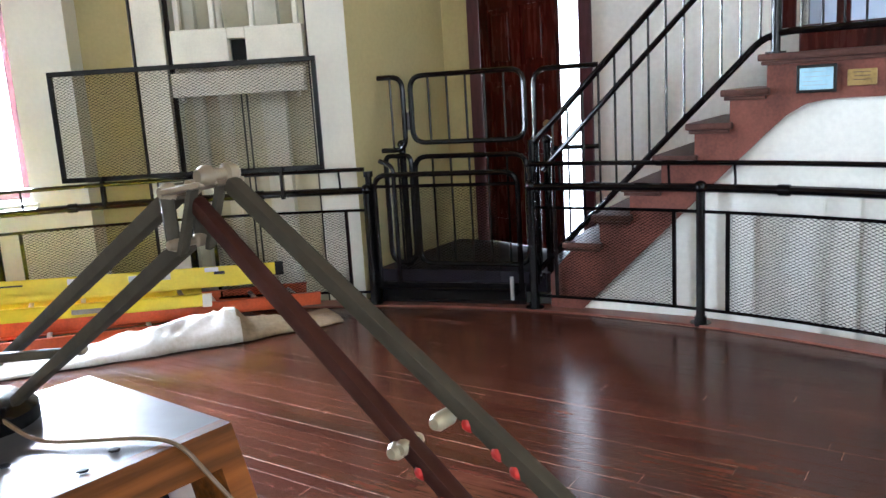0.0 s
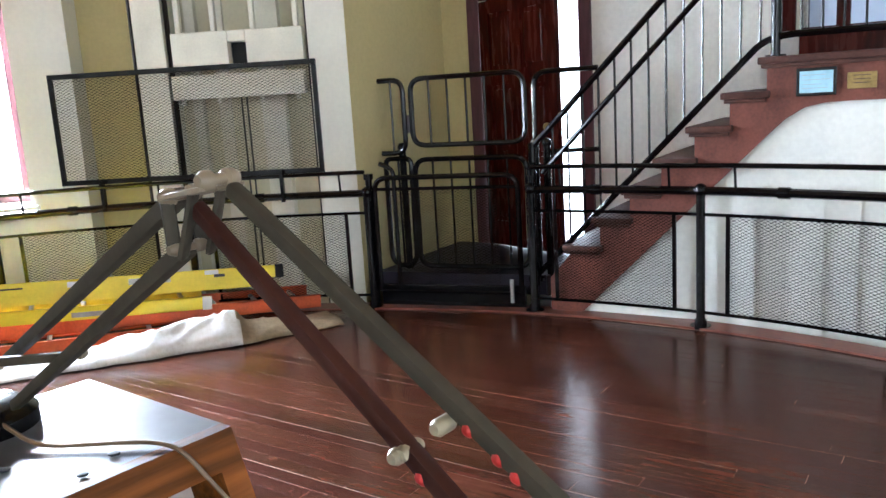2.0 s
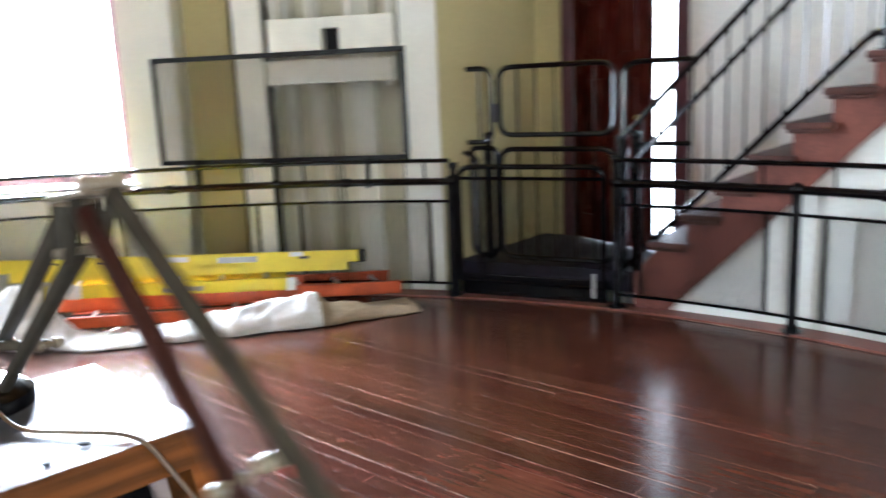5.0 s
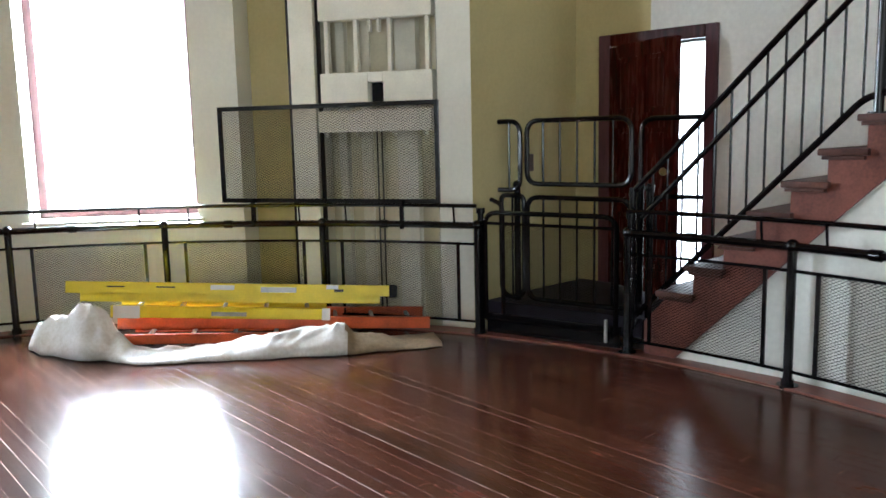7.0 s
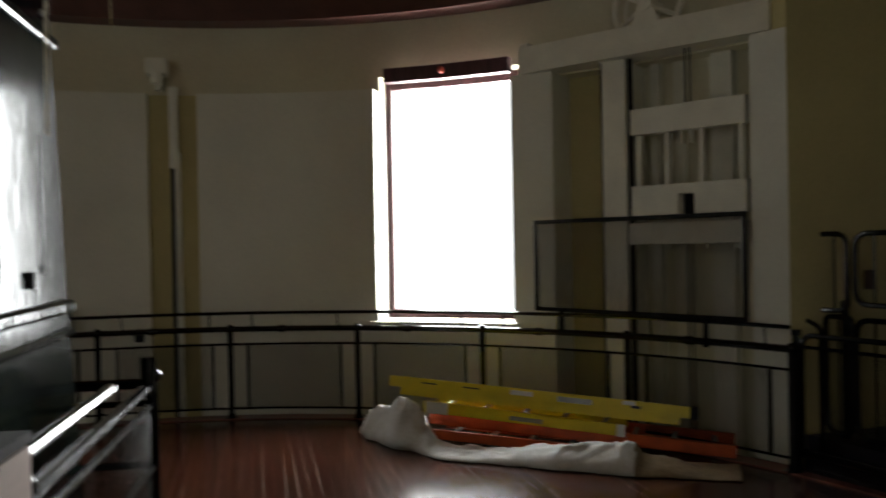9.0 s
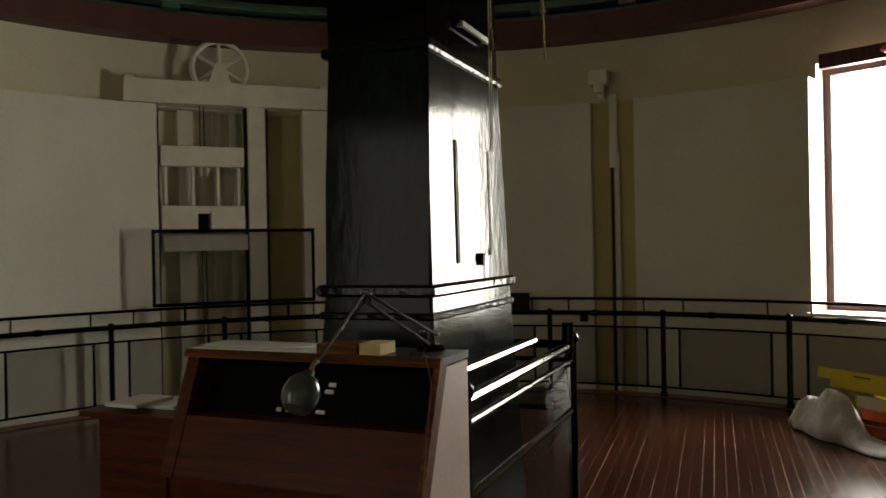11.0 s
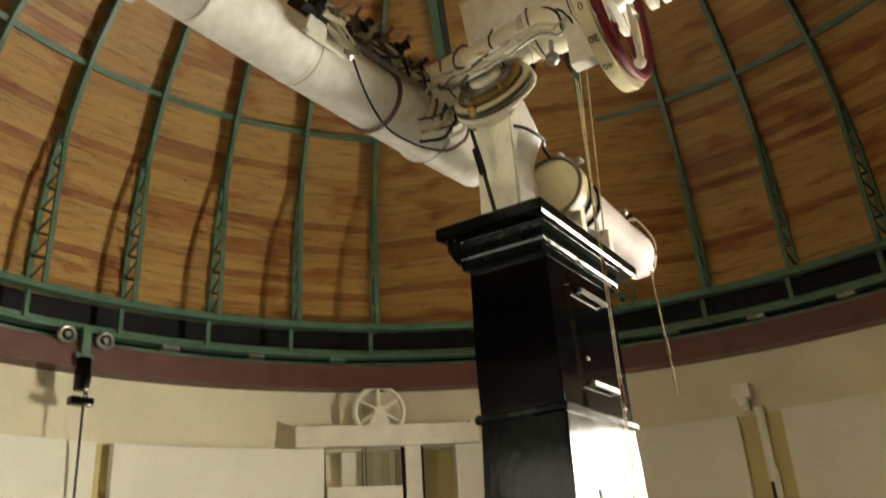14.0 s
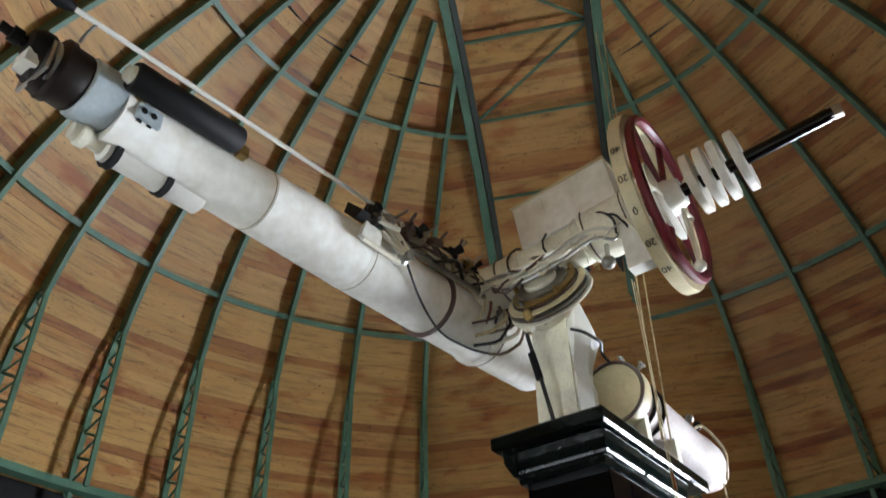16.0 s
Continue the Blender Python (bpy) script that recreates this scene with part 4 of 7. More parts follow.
box(bm, (0.62, -0.035, 1.2), (0.68, 0.0, 1.34), Matrix.Translation(p) @ pose(0, 0, 0, 0, 0, math.degrees(math.atan2(d.y, d.x))), 0.005)
part("box", bm, BROWNM, sw, smooth=False)

# platform gates: two tiers of rounded pipe loops
g2, g3 = Vector((2.54, 4.64, 0)), Vector((3.45, 3.95, 0))
gd2 = (g3 - g2).normalized()
GM = Matrix((gd2, Vector((-gd2.y, gd2.x, 0)), (0, 0, 1))).transposed().to_4x4()
GM.translation = g2


def loop_gate(x0, x1, z0, z1, bars, r=0.019, open_left=False):
    g = thing("platform_gate", "black pipe gate section with rounded corners and upright bars", "gate", GM, group="platform gates")
    bm = B()
    if open_left:
        tube(bm, curved([(x0, 0, z1), (x1, 0, z1), (x1, 0, z0), (x0, 0, z0)], 0.09), r, 8)
    else:
        ring_ = curved([((x0 + x1) / 2, 0, z1), (x1, 0, z1), (x1, 0, z0), (x0, 0, z0), (x0, 0, z1), ((x0 + x1) / 2, 0, z1)], 0.1)
        tube(bm, ring_[:-1], r, 8, True)
    part("pipe_loop", bm, BLACK, g)
    for i in range(bars):
        x = x0 + (x1 - x0) * (i + 1) / (bars + 1)
        bm = B()
        rod(bm, (x, 0, z0), (x, 0, z1), 0.008, 6)
        part("bar", bm, BLACK, g)
    return g


loop_gate(-0.02, 0.17, 1.08, 1.6, 1, open_left=True)
loop_gate(0.23, 1.06, 1.13, 1.6, 5)
loop_gate(0.23, 1.06, 0.25, 1.03, 5)
loop_gate(0.0, 0.2, 0.25, 1.04, 1)
g = thing("platform_handrail", "black pipe handrail return by the stair foot", "handrail", GM)
bm = B()
tube(bm, curved([(1.56, 0.02, 1.59), (1.13, 0.0, 1.59), (1.12, 0, 0.3)], 0.1), 0.018, 8)
tube(bm, curved([(1.56, 0.02, 1.06), (1.2, 0.0, 1.06), (1.2, 0, 0.3)], 0.1), 0.016, 8)
part("rail", bm, BLACK, g)
for x, y in ((1.12, 0.02), (0.12, 0.04), (1.22, -0.06)):
    bm = B()
    rod(bm, (x, y, 0.2), (x, y, 1.12), 0.026, 10)
    bmesh.ops.create_uvsphere(bm, u_segments=10, v_segments=8, radius=0.034, matrix=Matrix.Translation((x, y, 1.12)))
    part("post", bm, BLACK, g)

# floor gate
g0, g1 = pol(RR, 62.1), pol(RR, 48.6)
gd = (g1 - g0).normalized()
FM = Matrix((gd, Vector((-gd.y, gd.x, 0)), (0, 0, 1))).transposed().to_4x4()
FM.translation = g0
gate = thing("floor_gate", "black pipe gate with a mesh sheet and deep kick plate", "gate", FM)
W = (g1 - g0).length
bm = B()
tube(bm, curved([(0.05, 0.03, 0.12), (0.05, 0.03, 0.93), (1.08, 0.03, 0.93), (1.08, 0.03, 0.12)], 0.1), 0.019, 8)
part("pipe_frame", bm, BLACK, gate)
bm = B()
tube(bm, curved([(0.2, 0.03, 0.14), (0.2, 0.03, 0.99), (0.1, 0.03, 1.03)], 0.05), 0.016, 8)
part("latch_pipe", bm, BLACK, gate)
for z in (0.85, 0.12):
    bm = B()
    tube(bm, [(0.05, 0.03, z), (1.08, 0.03, z)], 0.013, 6)
    part("cross_bar", bm, BLACK, gate)
sh = part("mesh_sheet", mesh_sheet(0.76, 0.66, 0.036, 0.019), BLACK, gate, "fine black expanded metal", smooth=False)
sh.matrix_basis = Matrix.Translation((0.18, 0.02, 0.19))
bm = B()
box(bm, (0.04, 0.06, 0.0), (1.1, 0.09, 0.16), None, 0.004)
part("kick_plate", bm, BLACK, gate, smooth=False)
bm = B()
rod(bm, (1.02, 0.0, 0.06), (1.02, 0.0, 0.22), 0.014, 8)
part("drop_bolt", bm, STEEL, gate, "worn bright steel drop bolt")
for x in (0.0, W):
    bm = B()
    rod(bm, (x, 0.05, 0), (x, 0.05, 0.92), 0.024, 10)
    rod(bm, (x, 0.05, 0.92), (x, 0.05, 0.96), 0.034, 10)
    part("gate_post", bm, BLACK, gate)
    for z in (0.2, 0.8):
        bm = B()
        rod(bm, (x, 0.05, z - 0.03), (x, 0.05, z + 0.03), 0.04, 10)
        part("hinge", bm, BLACK, gate)

# pleated wooden shutter beyond the far end of the railing
shut = thing("slatted_shutter", "purple-grey pleated wooden shutter standing against the wall", "shutter", Matrix.Translation(pol(RW - 0.16, 209.0)) @ pose(0, 0, 0, 0, 0, 209.0 + 90))
bm = B()
box(bm, (-0.26, 0.02, 0.0), (0.35, 0.05, 2.26))
part("backing", bm, CASING, shut, smooth=False)
bm = B()
box(bm, (-0.27, -0.012, 2.26), (0.36, 0.055, 2.3), None, 0.005)
part("top_strip", bm, STAIRP, shut, "reddish top strip", smooth=False)
for i in range(12):
    bm = B()
    prism(bm, ((-0.26 + 0.05 * i, 0.02), (-0.245 + 0.05 * i, -0.012), (-0.225 + 0.05 * i, -0.012), (-0.21 + 0.05 * i, 0.02)), 0.0, 2.26)
    part("slat", bm, CASING, shut, smooth=False)
# ---- telescope pier ----
U_ = Vector((-0.59, 0.81, 0)).normalized()
V_ = Vector((0.81, 0.59, 0)).normalized()


def uv(u, v, z):
    return Vector((0.1, 0.11, 0)) + U_ * u + V_ * v + Vector((0, 0, z))


def frustum(bm, secs):
    """A stack of rectangles (z, reach to one end, half across, reach to the other end)."""
    rows = [[bm.verts.new(uv(x, y, z)) for x, y in ((a, b), (-c, b), (-c, -b), (a, -b))] for z, a, b, c in secs]
    for x, y in zip(rows, rows[1:]):
        for j in range(4):
            bm.faces.new((x[j], x[(j + 1) % 4], y[(j + 1) % 4], y[j]))
    bm.faces.new(rows[0][::-1])
    bm.faces.new(rows[-1])


def ubox(bm, u0, u1, v0, v1, z0, z1):
    block(bm, [uv(u0, v0, 0), uv(u1, v0, 0), uv(u1, v1, 0), uv(u0, v1, 0)], z0, z1)


def half(z):
    """Reaches of the tapering shaft at a height; one end stays nearly upright."""
    tab = ((0, 0.60, 0.295, 0.60), (1.37, 0.495, 0.238, 0.495), (2.34, 0.41, 0.225, 0.462), (3.12, 0.38, 0.215, 0.472))
    for (z0, a0, b0, c0), (z1, a1, b1, c1) in zip(tab, tab[1:]):
        if z <= z1:
            t = (z - z0) / (z1 - z0)
            return a0 + (a1 - a0) * t, b0 + (b1 - b0) * t, c0 + (c1 - c0) * t
    return tab[-1][1:]


pier = thing("telescope_pier", "tall tapered black gloss iron pier with moulded bands", "pier")
bm = B()
frustum(bm, [(z, *half(z)) for z in (2.34, 2.7, 3.12)])
bmesh.ops.bevel(bm, geom=[e for e in bm.edges if abs((e.verts[0].co - e.verts[1].co).normalized().z) > 0.9], offset=0.012, segments=2, affect="EDGES")
part("upper_shaft", bm, PIERTOP, pier, smooth=True)
bm = B()
frustum(bm, [(z, *half(z)) for z in (0, 0.5, 1.0, 1.37, 1.8, 2.339)])
bmesh.ops.bevel(bm, geom=[e for e in bm.edges if abs((e.verts[0].co - e.verts[1].co).normalized().z) > 0.9], offset=0.012, segments=2, affect="EDGES")
part("lower_shaft", bm, PIERSHEEN, pier, "scuffed black gloss paint with a greenish window reflection put into its colour", smooth=True)
for z, t, o in ((1.37, 0.05, 0.025), (1.27, 0.03, 0.012), (2.34, 0.045, 0.018), (0.06, 0.12, 0.05)):
    a, b, c = half(z)
    bm = B()
    frustum(bm, [(z + t * h, a + o * g, b + o * g, c + o * g) for h, g in ((-0.5, 0.6), (-0.25, 1.0), (0.25, 1.0), (0.5, 0.5))])
    part("band", bm, PIERBLK, pier, smooth=False)
bm = B()
rows = []
for z, o in ((3.085, 0.002), (3.092, 0.014), (3.11, 0.016), (3.118, 0.01), (3.126, 0.012), (3.132, 0.03), (3.145, 0.036), (3.158, 0.03), (3.165, 0.028), (3.2, 0.034), (3.236, 0.046)):
    a, b, c = half(z)
    rows.append([bm.verts.new(uv(x, y, z)) for x, y in ((a + o, b + o), (-c - 0.6 * o - 0.05, b + o), (-c - 0.6 * o - 0.05, -b - 0.3 * o), (a + o, -b - 0.3 * o))])
for x, y in zip(rows, rows[1:]):
    for k in range(4):
        bm.faces.new((x[k], x[(k + 1) % 4], y[(k + 1) % 4], y[k]))
bm.faces.new(rows[0][::-1])
bm.faces.new(rows[-1])
part("cornice", bm, PIERBLK, pier, smooth=False)
for u in (-0.55, 0.3):
    bm = B()
    prism(bm, ((-0.215, 3.12), (-0.235, 3.12), (-0.285, 3.2), (-0.285, 3.24), (-0.215, 3.24)), 0.0, 0.04, Matrix((V_, (0, 0, 1), U_)).transposed().to_4x4())
    bmesh.ops.translate(bm, verts=bm.verts, vec=uv(u, 0, 0))
    part("cap_bracket", bm, PIERBLK, pier, smooth=False)
bm = B()
frustum(bm, [(3.235, 0.615, 0.288, 0.615), (3.247, 0.635, 0.3, 0.635), (3.298, 0.635, 0.3, 0.635), (3.31, 0.625, 0.293, 0.625)])
part("cap_plate", bm, PIERBLK, pier, smooth=False)
for u, z0, z1 in ((-0.2, 1.47, 1.99), (0.215, 1.5, 1.98)):
    b = half((z0 + z1) / 2)[1]
    bm = B()
    tilt = (half(z0)[1] - half(z1)[1])
    bl = [uv(u - 0.014, half(z0)[1] - 0.01, z0), uv(u + 0.014, half(z0)[1] - 0.01, z0), uv(u + 0.014, half(z0)[1] + 0.006, z0), uv(u - 0.014, half(z0)[1] + 0.006, z0)]
    tp = [uv(u - 0.012, half(z1)[1] - 0.01, z1), uv(u + 0.012, half(z1)[1] - 0.01, z1), uv(u + 0.012, half(z1)[1] + 0.006, z1), uv(u - 0.012, half(z1)[1] + 0.006, z1)]
    vs = [bm.verts.new(p) for p in bl + tp]
    for f in HEX:
        bm.faces.new([vs[i] for i in f])
    part("door_strap", bm, MATBLK, pier, "matt black hinge strap of the pier door", smooth=False)
bm = B()
lo_v, hi_v = half(1.53)[1], half(1.97)[1]
dv_ = [uv(u, v + o, z) for z, v in ((1.53, lo_v), (1.97, hi_v)) for u, o in ((-0.18, -0.01), (0.195, -0.01), (0.195, 0.004), (-0.18, 0.004))]
dv_ = [bm.verts.new(p) for p in dv_]
for f in HEX:
    bm.faces.new([dv_[i] for i in f])
part("pier_door", bm, PIERSHEEN, pier, "shallow inspection door in the pier", smooth=False)
bm = B()
ubox(bm, 0.06, 0.085, half(1.49)[1] - 0.01, half(1.49)[1] + 0.02, 1.455, 1.51)
part("keyhole_plate", bm, MATBLK, pier, smooth=False)
for z in (2.49, 2.97):
    bm = B()
    ubox(bm, -0.15, 0.2, half(z)[1] + 0.02, half(z)[1] + 0.035, z - 0.012, z + 0.012)
    for u in (-0.13, 0.18):
        ubox(bm, u, u + 0.015, half(z)[1] - 0.01, half(z)[1] + 0.02, z - 0.008, z + 0.008)
    part("hand_bar", bm, STEEL, pier, "bright steel bar on the pier", smooth=False)
for v, z in ((0.31, 2.6), (0.31, 2.85), (-0.12, 2.62), (0.3, 2.42)):
    bm = B()
    bmesh.ops.create_uvsphere(bm, u_segments=8, v_segments=6, radius=0.012, matrix=Matrix.Translation(uv(v, half(z)[1], z)))
    part("rivet", bm, STEEL, pier)
rope = thing("pull_cord", "thin brown pull cords hanging down the pier", "cord")
for u in (0.0, 0.03):
    bm = B()
    rod(bm, uv(u, 0.32, 1.95), uv(u, 0.33, 4.3), 0.0028, 5)
    part("cord", bm, CORD, rope)
for z in (2.4, 3.08):
    bm = B()
    rod(bm, uv(0.015, 0.325, z), uv(0.015, 0.325, z + 0.09), 0.014, 8, 0.01)
    part("toggle", bm, OAK, rope, "small turned wooden toggle")

# ---- telescope ----
scope = thing("telescope", "large white refracting telescope on a cream equatorial mount", "telescope")


def turned(bm, a, b, prof, n=28):
    """A turned form from a to b; prof gives (fraction, radius)."""
    a, b = Vector(a), Vector(b)
    d = (b - a).normalized()
    x = d.orthogonal().normalized()
    y = d.cross(x)
    rows = []
    for t, r in prof:
        c = a.lerp(b, t)
        rows.append([bm.verts.new(c + r * (math.cos(2 * math.pi * j / n) * x + math.sin(2 * math.pi * j / n) * y)) for j in range(n)])
    for p, q in zip(rows, rows[1:]):
        for j in range(n):
            bm.faces.new((p[j], p[(j + 1) % n], q[(j + 1) % n], q[j]))
    bm.faces.new(rows[0][::-1])
    bm.faces.new(rows[-1])


TV, TZ = -0.45, 4.13


def tz(u):
    return TZ + 0.075 * (u + 0.2)


def tp(u, dv=0.0, dz=0.0):
    return uv(u, TV + dv, tz(u) + dz)




def ta(u):
    """The tube's own axis, a little below the line of its fittings."""
    return tp(u, 0.0, -0.064 - 0.012 * (u + 2.1))


bm = B()
turned(bm, ta(-2.8), ta(-0.93), ((0, 0.122), (0.1, 0.126), (0.37, 0.141), (0.371, 0.1425), (0.373, 0.1425), (0.374, 0.141), (0.68, 0.156), (0.681, 0.158), (0.684, 0.158), (0.685, 0.156), (1, 0.164)), 40)
tube_a = part("eyepiece_tube", bm, SCOPE, scope, "white painted tapered steel tube, stained at the joints")
bm = B()
turned(bm, ta(-0.93), ta(-0.43), ((0, 0.172), (0.03, 0.182), (0.08, 0.182), (0.1, 0.17), (0.9, 0.172), (0.92, 0.186), (0.98, 0.186), (1, 0.175)), 40)
part("saddle_tube", bm, SCOPE, scope)
bm = B()
turned(bm, ta(-0.43), ta(0.13), ((0, 0.166), (0.24, 0.162), (0.25, 0.164), (1, 0.158)), 40)
part("objective_tube", bm, SCOPE, scope)
for u in (-0.925, -0.44):
    bm = B()
    turned(bm, ta(u - 0.008), ta(u + 0.008), ((0, 0.18), (0.2, 0.1875), (0.8, 0.1875), (1, 0.18)))
    part("tube_flange", bm, BROWNM, scope, "brownish worn flange ring")
for u, r in ((-1.5, 0.1585), (-2.12, 0.1425)):
    bm = B()
    turned(bm, ta(u), ta(u + 0.005), ((0, 0.10), (0.1, r), (0.9, r), (1, 0.10)))
    part("seam_ring", bm, KNOB, scope, "brownish stained seam")
# tail piece
bm = B()
turned(bm, tp(-2.93, 0.01, -0.03), tp(-2.8, 0.01, -0.035), ((0, 0.108), (0.06, 0.117), (0.94, 0.117), (1, 0.11)))
tail = part("focus_drum", bm, BLUEG, scope, "blue-grey enamelled focus drum")
bm = B()
turned(bm, tp(-3.04, 0.01, -0.025), tp(-2.93, 0.01, -0.03), ((0, 0.1), (0.1, 0.119), (0.3, 0.119), (0.32, 0.11), (0.9, 0.11), (1, 0.104)))
part("dark_ring", bm, RAILB, tail, "dark brown ring")
bm = B()
turned(bm, tp(-3.06, 0.01, -0.025), tp(-3.04, 0.01, -0.025), ((0, 0.085), (0.2, 0.09), (0.8, 0.09), (1, 0.085)))
part("bright_ring", bm, ALU, tail)
bm = B()
turned(bm, tp(-3.1, -0.01, -0.04), tp(-3.03, -0.01, -0.04), ((0, 0.06), (0.5, 0.08), (1, 0.09)))
part("camera_adapter", bm, RAILB, tail)
bm = B()
ubox(bm, -3.13, -3.085, TV - 0.03, TV + 0.05, tz(-3.15) - 0.085, tz(-3.15) - 0.03)
part("camera_body", bm, WHITEP, tail, "small white camera block", smooth=False)
bm = B()
turned(bm, tp(-3.13, 0.02, 0.01), tp(-3.05, 0.02, 0.01), ((0, 0.05), (0.2, 0.062), (0.8, 0.066), (1, 0.06)), 18)
part("camera_nose", bm, MATBLK, tail)
bm = B()
ubox(bm, -3.078, -3.066, TV - 0.085, TV + 0.09, tz(-3.1) - 0.11, tz(-3.1) + 0.02)
part("mount_plate", bm, ALU, tail, smooth=False)
bm = B()
turned(bm, tp(-3.1, 0.0, 0.065), tp(-3.04, 0.0, 0.065), ((0, 0.03), (0.2, 0.045), (0.8, 0.045), (1, 0.03)), 16)
part("focus_knob", bm, MATBLK, tail)
bm = B()
turned(bm, tp(-3.22, 0.0, 0.035), tp(-3.1, 0.0, 0.02), ((0, 0.018), (0.3, 0.018), (0.32, 0.03), (0.6, 0.03), (0.62, 0.022), (1, 0.022)), 14)
part("eyepiece", bm, MATBLK, tail)
bm = B()
tube(bm, [tp(-2.99, 0.05, 0.11), tp(-2.985, 0.07, 0.15), tp(-2.98, 0.09, 0.17), tp(-2.97, 0.1, 0.19)], 0.007, 5)
part("hook_chain", bm, STEEL, tail)
# finders
bm = B()
turned(bm, tp(-2.84, 0.183, -0.025), tp(-2.37, 0.188, -0.022), ((0, 0.05), (0.02, 0.056), (0.98, 0.056), (1, 0.05)), 20)
f1 = part("guide_finder", bm, MATBLK, scope, "black cylindrical guide finder")
bm = B()
turned(bm, tp(-2.86, 0.183, -0.026), tp(-2.84, 0.183, -0.025), ((0, 0.03), (1, 0.036)), 16)
part("finder_cap", bm, SCOPE2, f1)
for u in (-2.58, -2.14):
    bm = B()
    u -= 0.2
    ubox(bm, u, u + 0.04, TV + 0.1, TV + 0.17, tz(u) - 0.05, tz(u) + 0.0)
    part("finder_foot", bm, BRASS if u < -2.3 else STEEL, f1, smooth=False)
bm = B()
ubox(bm, -2.76, -2.66, TV + 0.09, TV + 0.125, tz(-2.7) - 0.12, tz(-2.7) - 0.05)
plate = part("switch_plate", bm, BLUEG, scope, "small steel plate with two sockets", smooth=False)
for u in (-2.735, -2.695):
    bm = B()
    rod(bm, uv(u, TV + 0.12, tz(u) - 0.085), uv(u, TV + 0.129, tz(u) - 0.085), 0.013, 10)
    rod(bm, uv(u, TV + 0.1, tz(u) - 0.126), uv(u, TV + 0.1, tz(u) - 0.115), 0.013, 10)
    part("socket_hole", bm, MATBLK, plate)
bm = B()
turned(bm, tp(-2.76, -0.058, -0.165), tp(-2.33, -0.058, -0.17), ((0, 0.04), (0.02, 0.052), (0.5, 0.053), (0.51, 0.056), (0.985, 0.057), (1, 0.05)), 20)
f2 = part("finder_scope", bm, WHITEP, scope, "clean white finder tube")
for u in (-2.735, -2.515):
    bm = B()
    turned(bm, tp(u, -0.058, -0.167), tp(u + 0.03, -0.058, -0.167), ((0, 0.06), (0.1, 0.067), (0.9, 0.067), (1, 0.06)), 18)
    ubox(bm, u + 0.006, u + 0.024, TV - 0.06, TV - 0.02, tz(u) - 0.16, tz(u) - 0.09)
    part("finder_ring", bm, MATBLK, f2, "black finder ring")
bm = B()
turned(bm, tp(-2.88, -0.058, -0.163), tp(-2.76, -0.058, -0.165), ((0, 0.03), (0.2, 0.034), (0.25, 0.045), (0.5, 0.045), (0.55, 0.03), (1, 0.034)), 14)
part("finder_eyepiece", bm, SCOPE2, f2)
# long white rod above the tube
bm = B()
rod(bm, tp(-3.07, 0.1, 0.19), tp(-1.17, 0.12, 0.2), 0.01, 8)
part("slow_motion_rod", bm, WHITEP, scope, "long white painted slow-motion rod")
bm = B()
turned(bm, tp(-3.16, 0.1, 0.19), tp(-3.06, 0.1, 0.19), ((0, 0.02), (0.5, 0.03), (1, 0.016)), 12)
part("rod_handle", bm, MATBLK, scope)
# clamp and slow motion mechanism on the tube
random.seed(5)
for i in range(22):
    u = -1.5 + 0.042 * i + random.uniform(-0.02, 0.02)
    r = 0.17 + 0.05 * min(1, max(0, (u + 1.5) / 0.6)) + random.uniform(-0.01, 0.02)
    an = radians(random.uniform(28, 66))
    dv, dh = r * math.cos(an), r * math.sin(an)
    bm = B()
    s_ = random.uniform(0.018, 0.042)
    if i % 3 == 0:
        turned(bm, tp(u, dv, dh), tp(u + 0.03, dv * 1.3, dh * 1.3), ((0, s_), (0.3, s_ * 1.1), (0.5, s_ * 0.6), (1, s_ * 0.7)), 12)
    elif i % 3 == 1:
        box(bm, (-s_, -s_ * 0.8, -s_ * 1.2), (s_, s_ * 0.8, s_ * 1.2), Matrix.Translation(tp(u, dv, dh)) @ pose(0, 0, 0, random.uniform(-30, 30), 20, random.uniform(0, 90)), 0.004)
        rod(bm, tp(u, dv, dh), tp(u + random.uniform(-0.03, 0.05), dv * 1.55, dh * 1.5), 0.008, 6)
    else:
        rod(bm, tp(u - 0.06, dv, dh), tp(u + 0.07, dv * 1.05, dh * 1.02), 0.013, 8)
        rod(bm, tp(u, dv * 0.8, dh * 0.8), tp(u, dv * 1.1, dh * 1.1), 0.02, 8)
    part("clamp_fitting", bm, (MATBLK, STEEL, MATBLK, SCOPE2, BROWNM, BRASS)[i % 6], scope, smooth=False)


def tq(u, ang, r):
    """A point about the tube's axis."""
    return ta(u) + r * (math.cos(radians(ang)) * V_ + math.sin(radians(ang)) * Vector((0, 0, 1)))


bm = B()
for u0, u1, g0, g1, r0, r1 in ((-1.66, -1.52, 28, 62, 0.17, 0.225),):
    vs = [bm.verts.new(tq(u, g, r)) for r in (r0, r1) for u, g in ((u0, g0), (u1, g0), (u1, g1), (u0, g1))]
    for f in HEX:
        bm.faces.new([vs[k] for k in f])
part("switch_box", bm, MATBLK, scope, "black switch box on the tube", smooth=False)
for g, n_ in ((12, 0), (30, 1), (48, 2), (62, 3)):
    bm = B()
    p = tq(-1.6 + 0.03 * n_, g, 0.215)
    turned(bm, p, tq(-1.62 + 0.035 * n_, g + 4, 0.262), ((0, 0.014), (0.5, 0.02), (0.6, 0.026), (1, 0.022)), 10)
    part("switch_knob", bm, MATBLK if n_ % 2 else RAILB, scope)
bm = B()
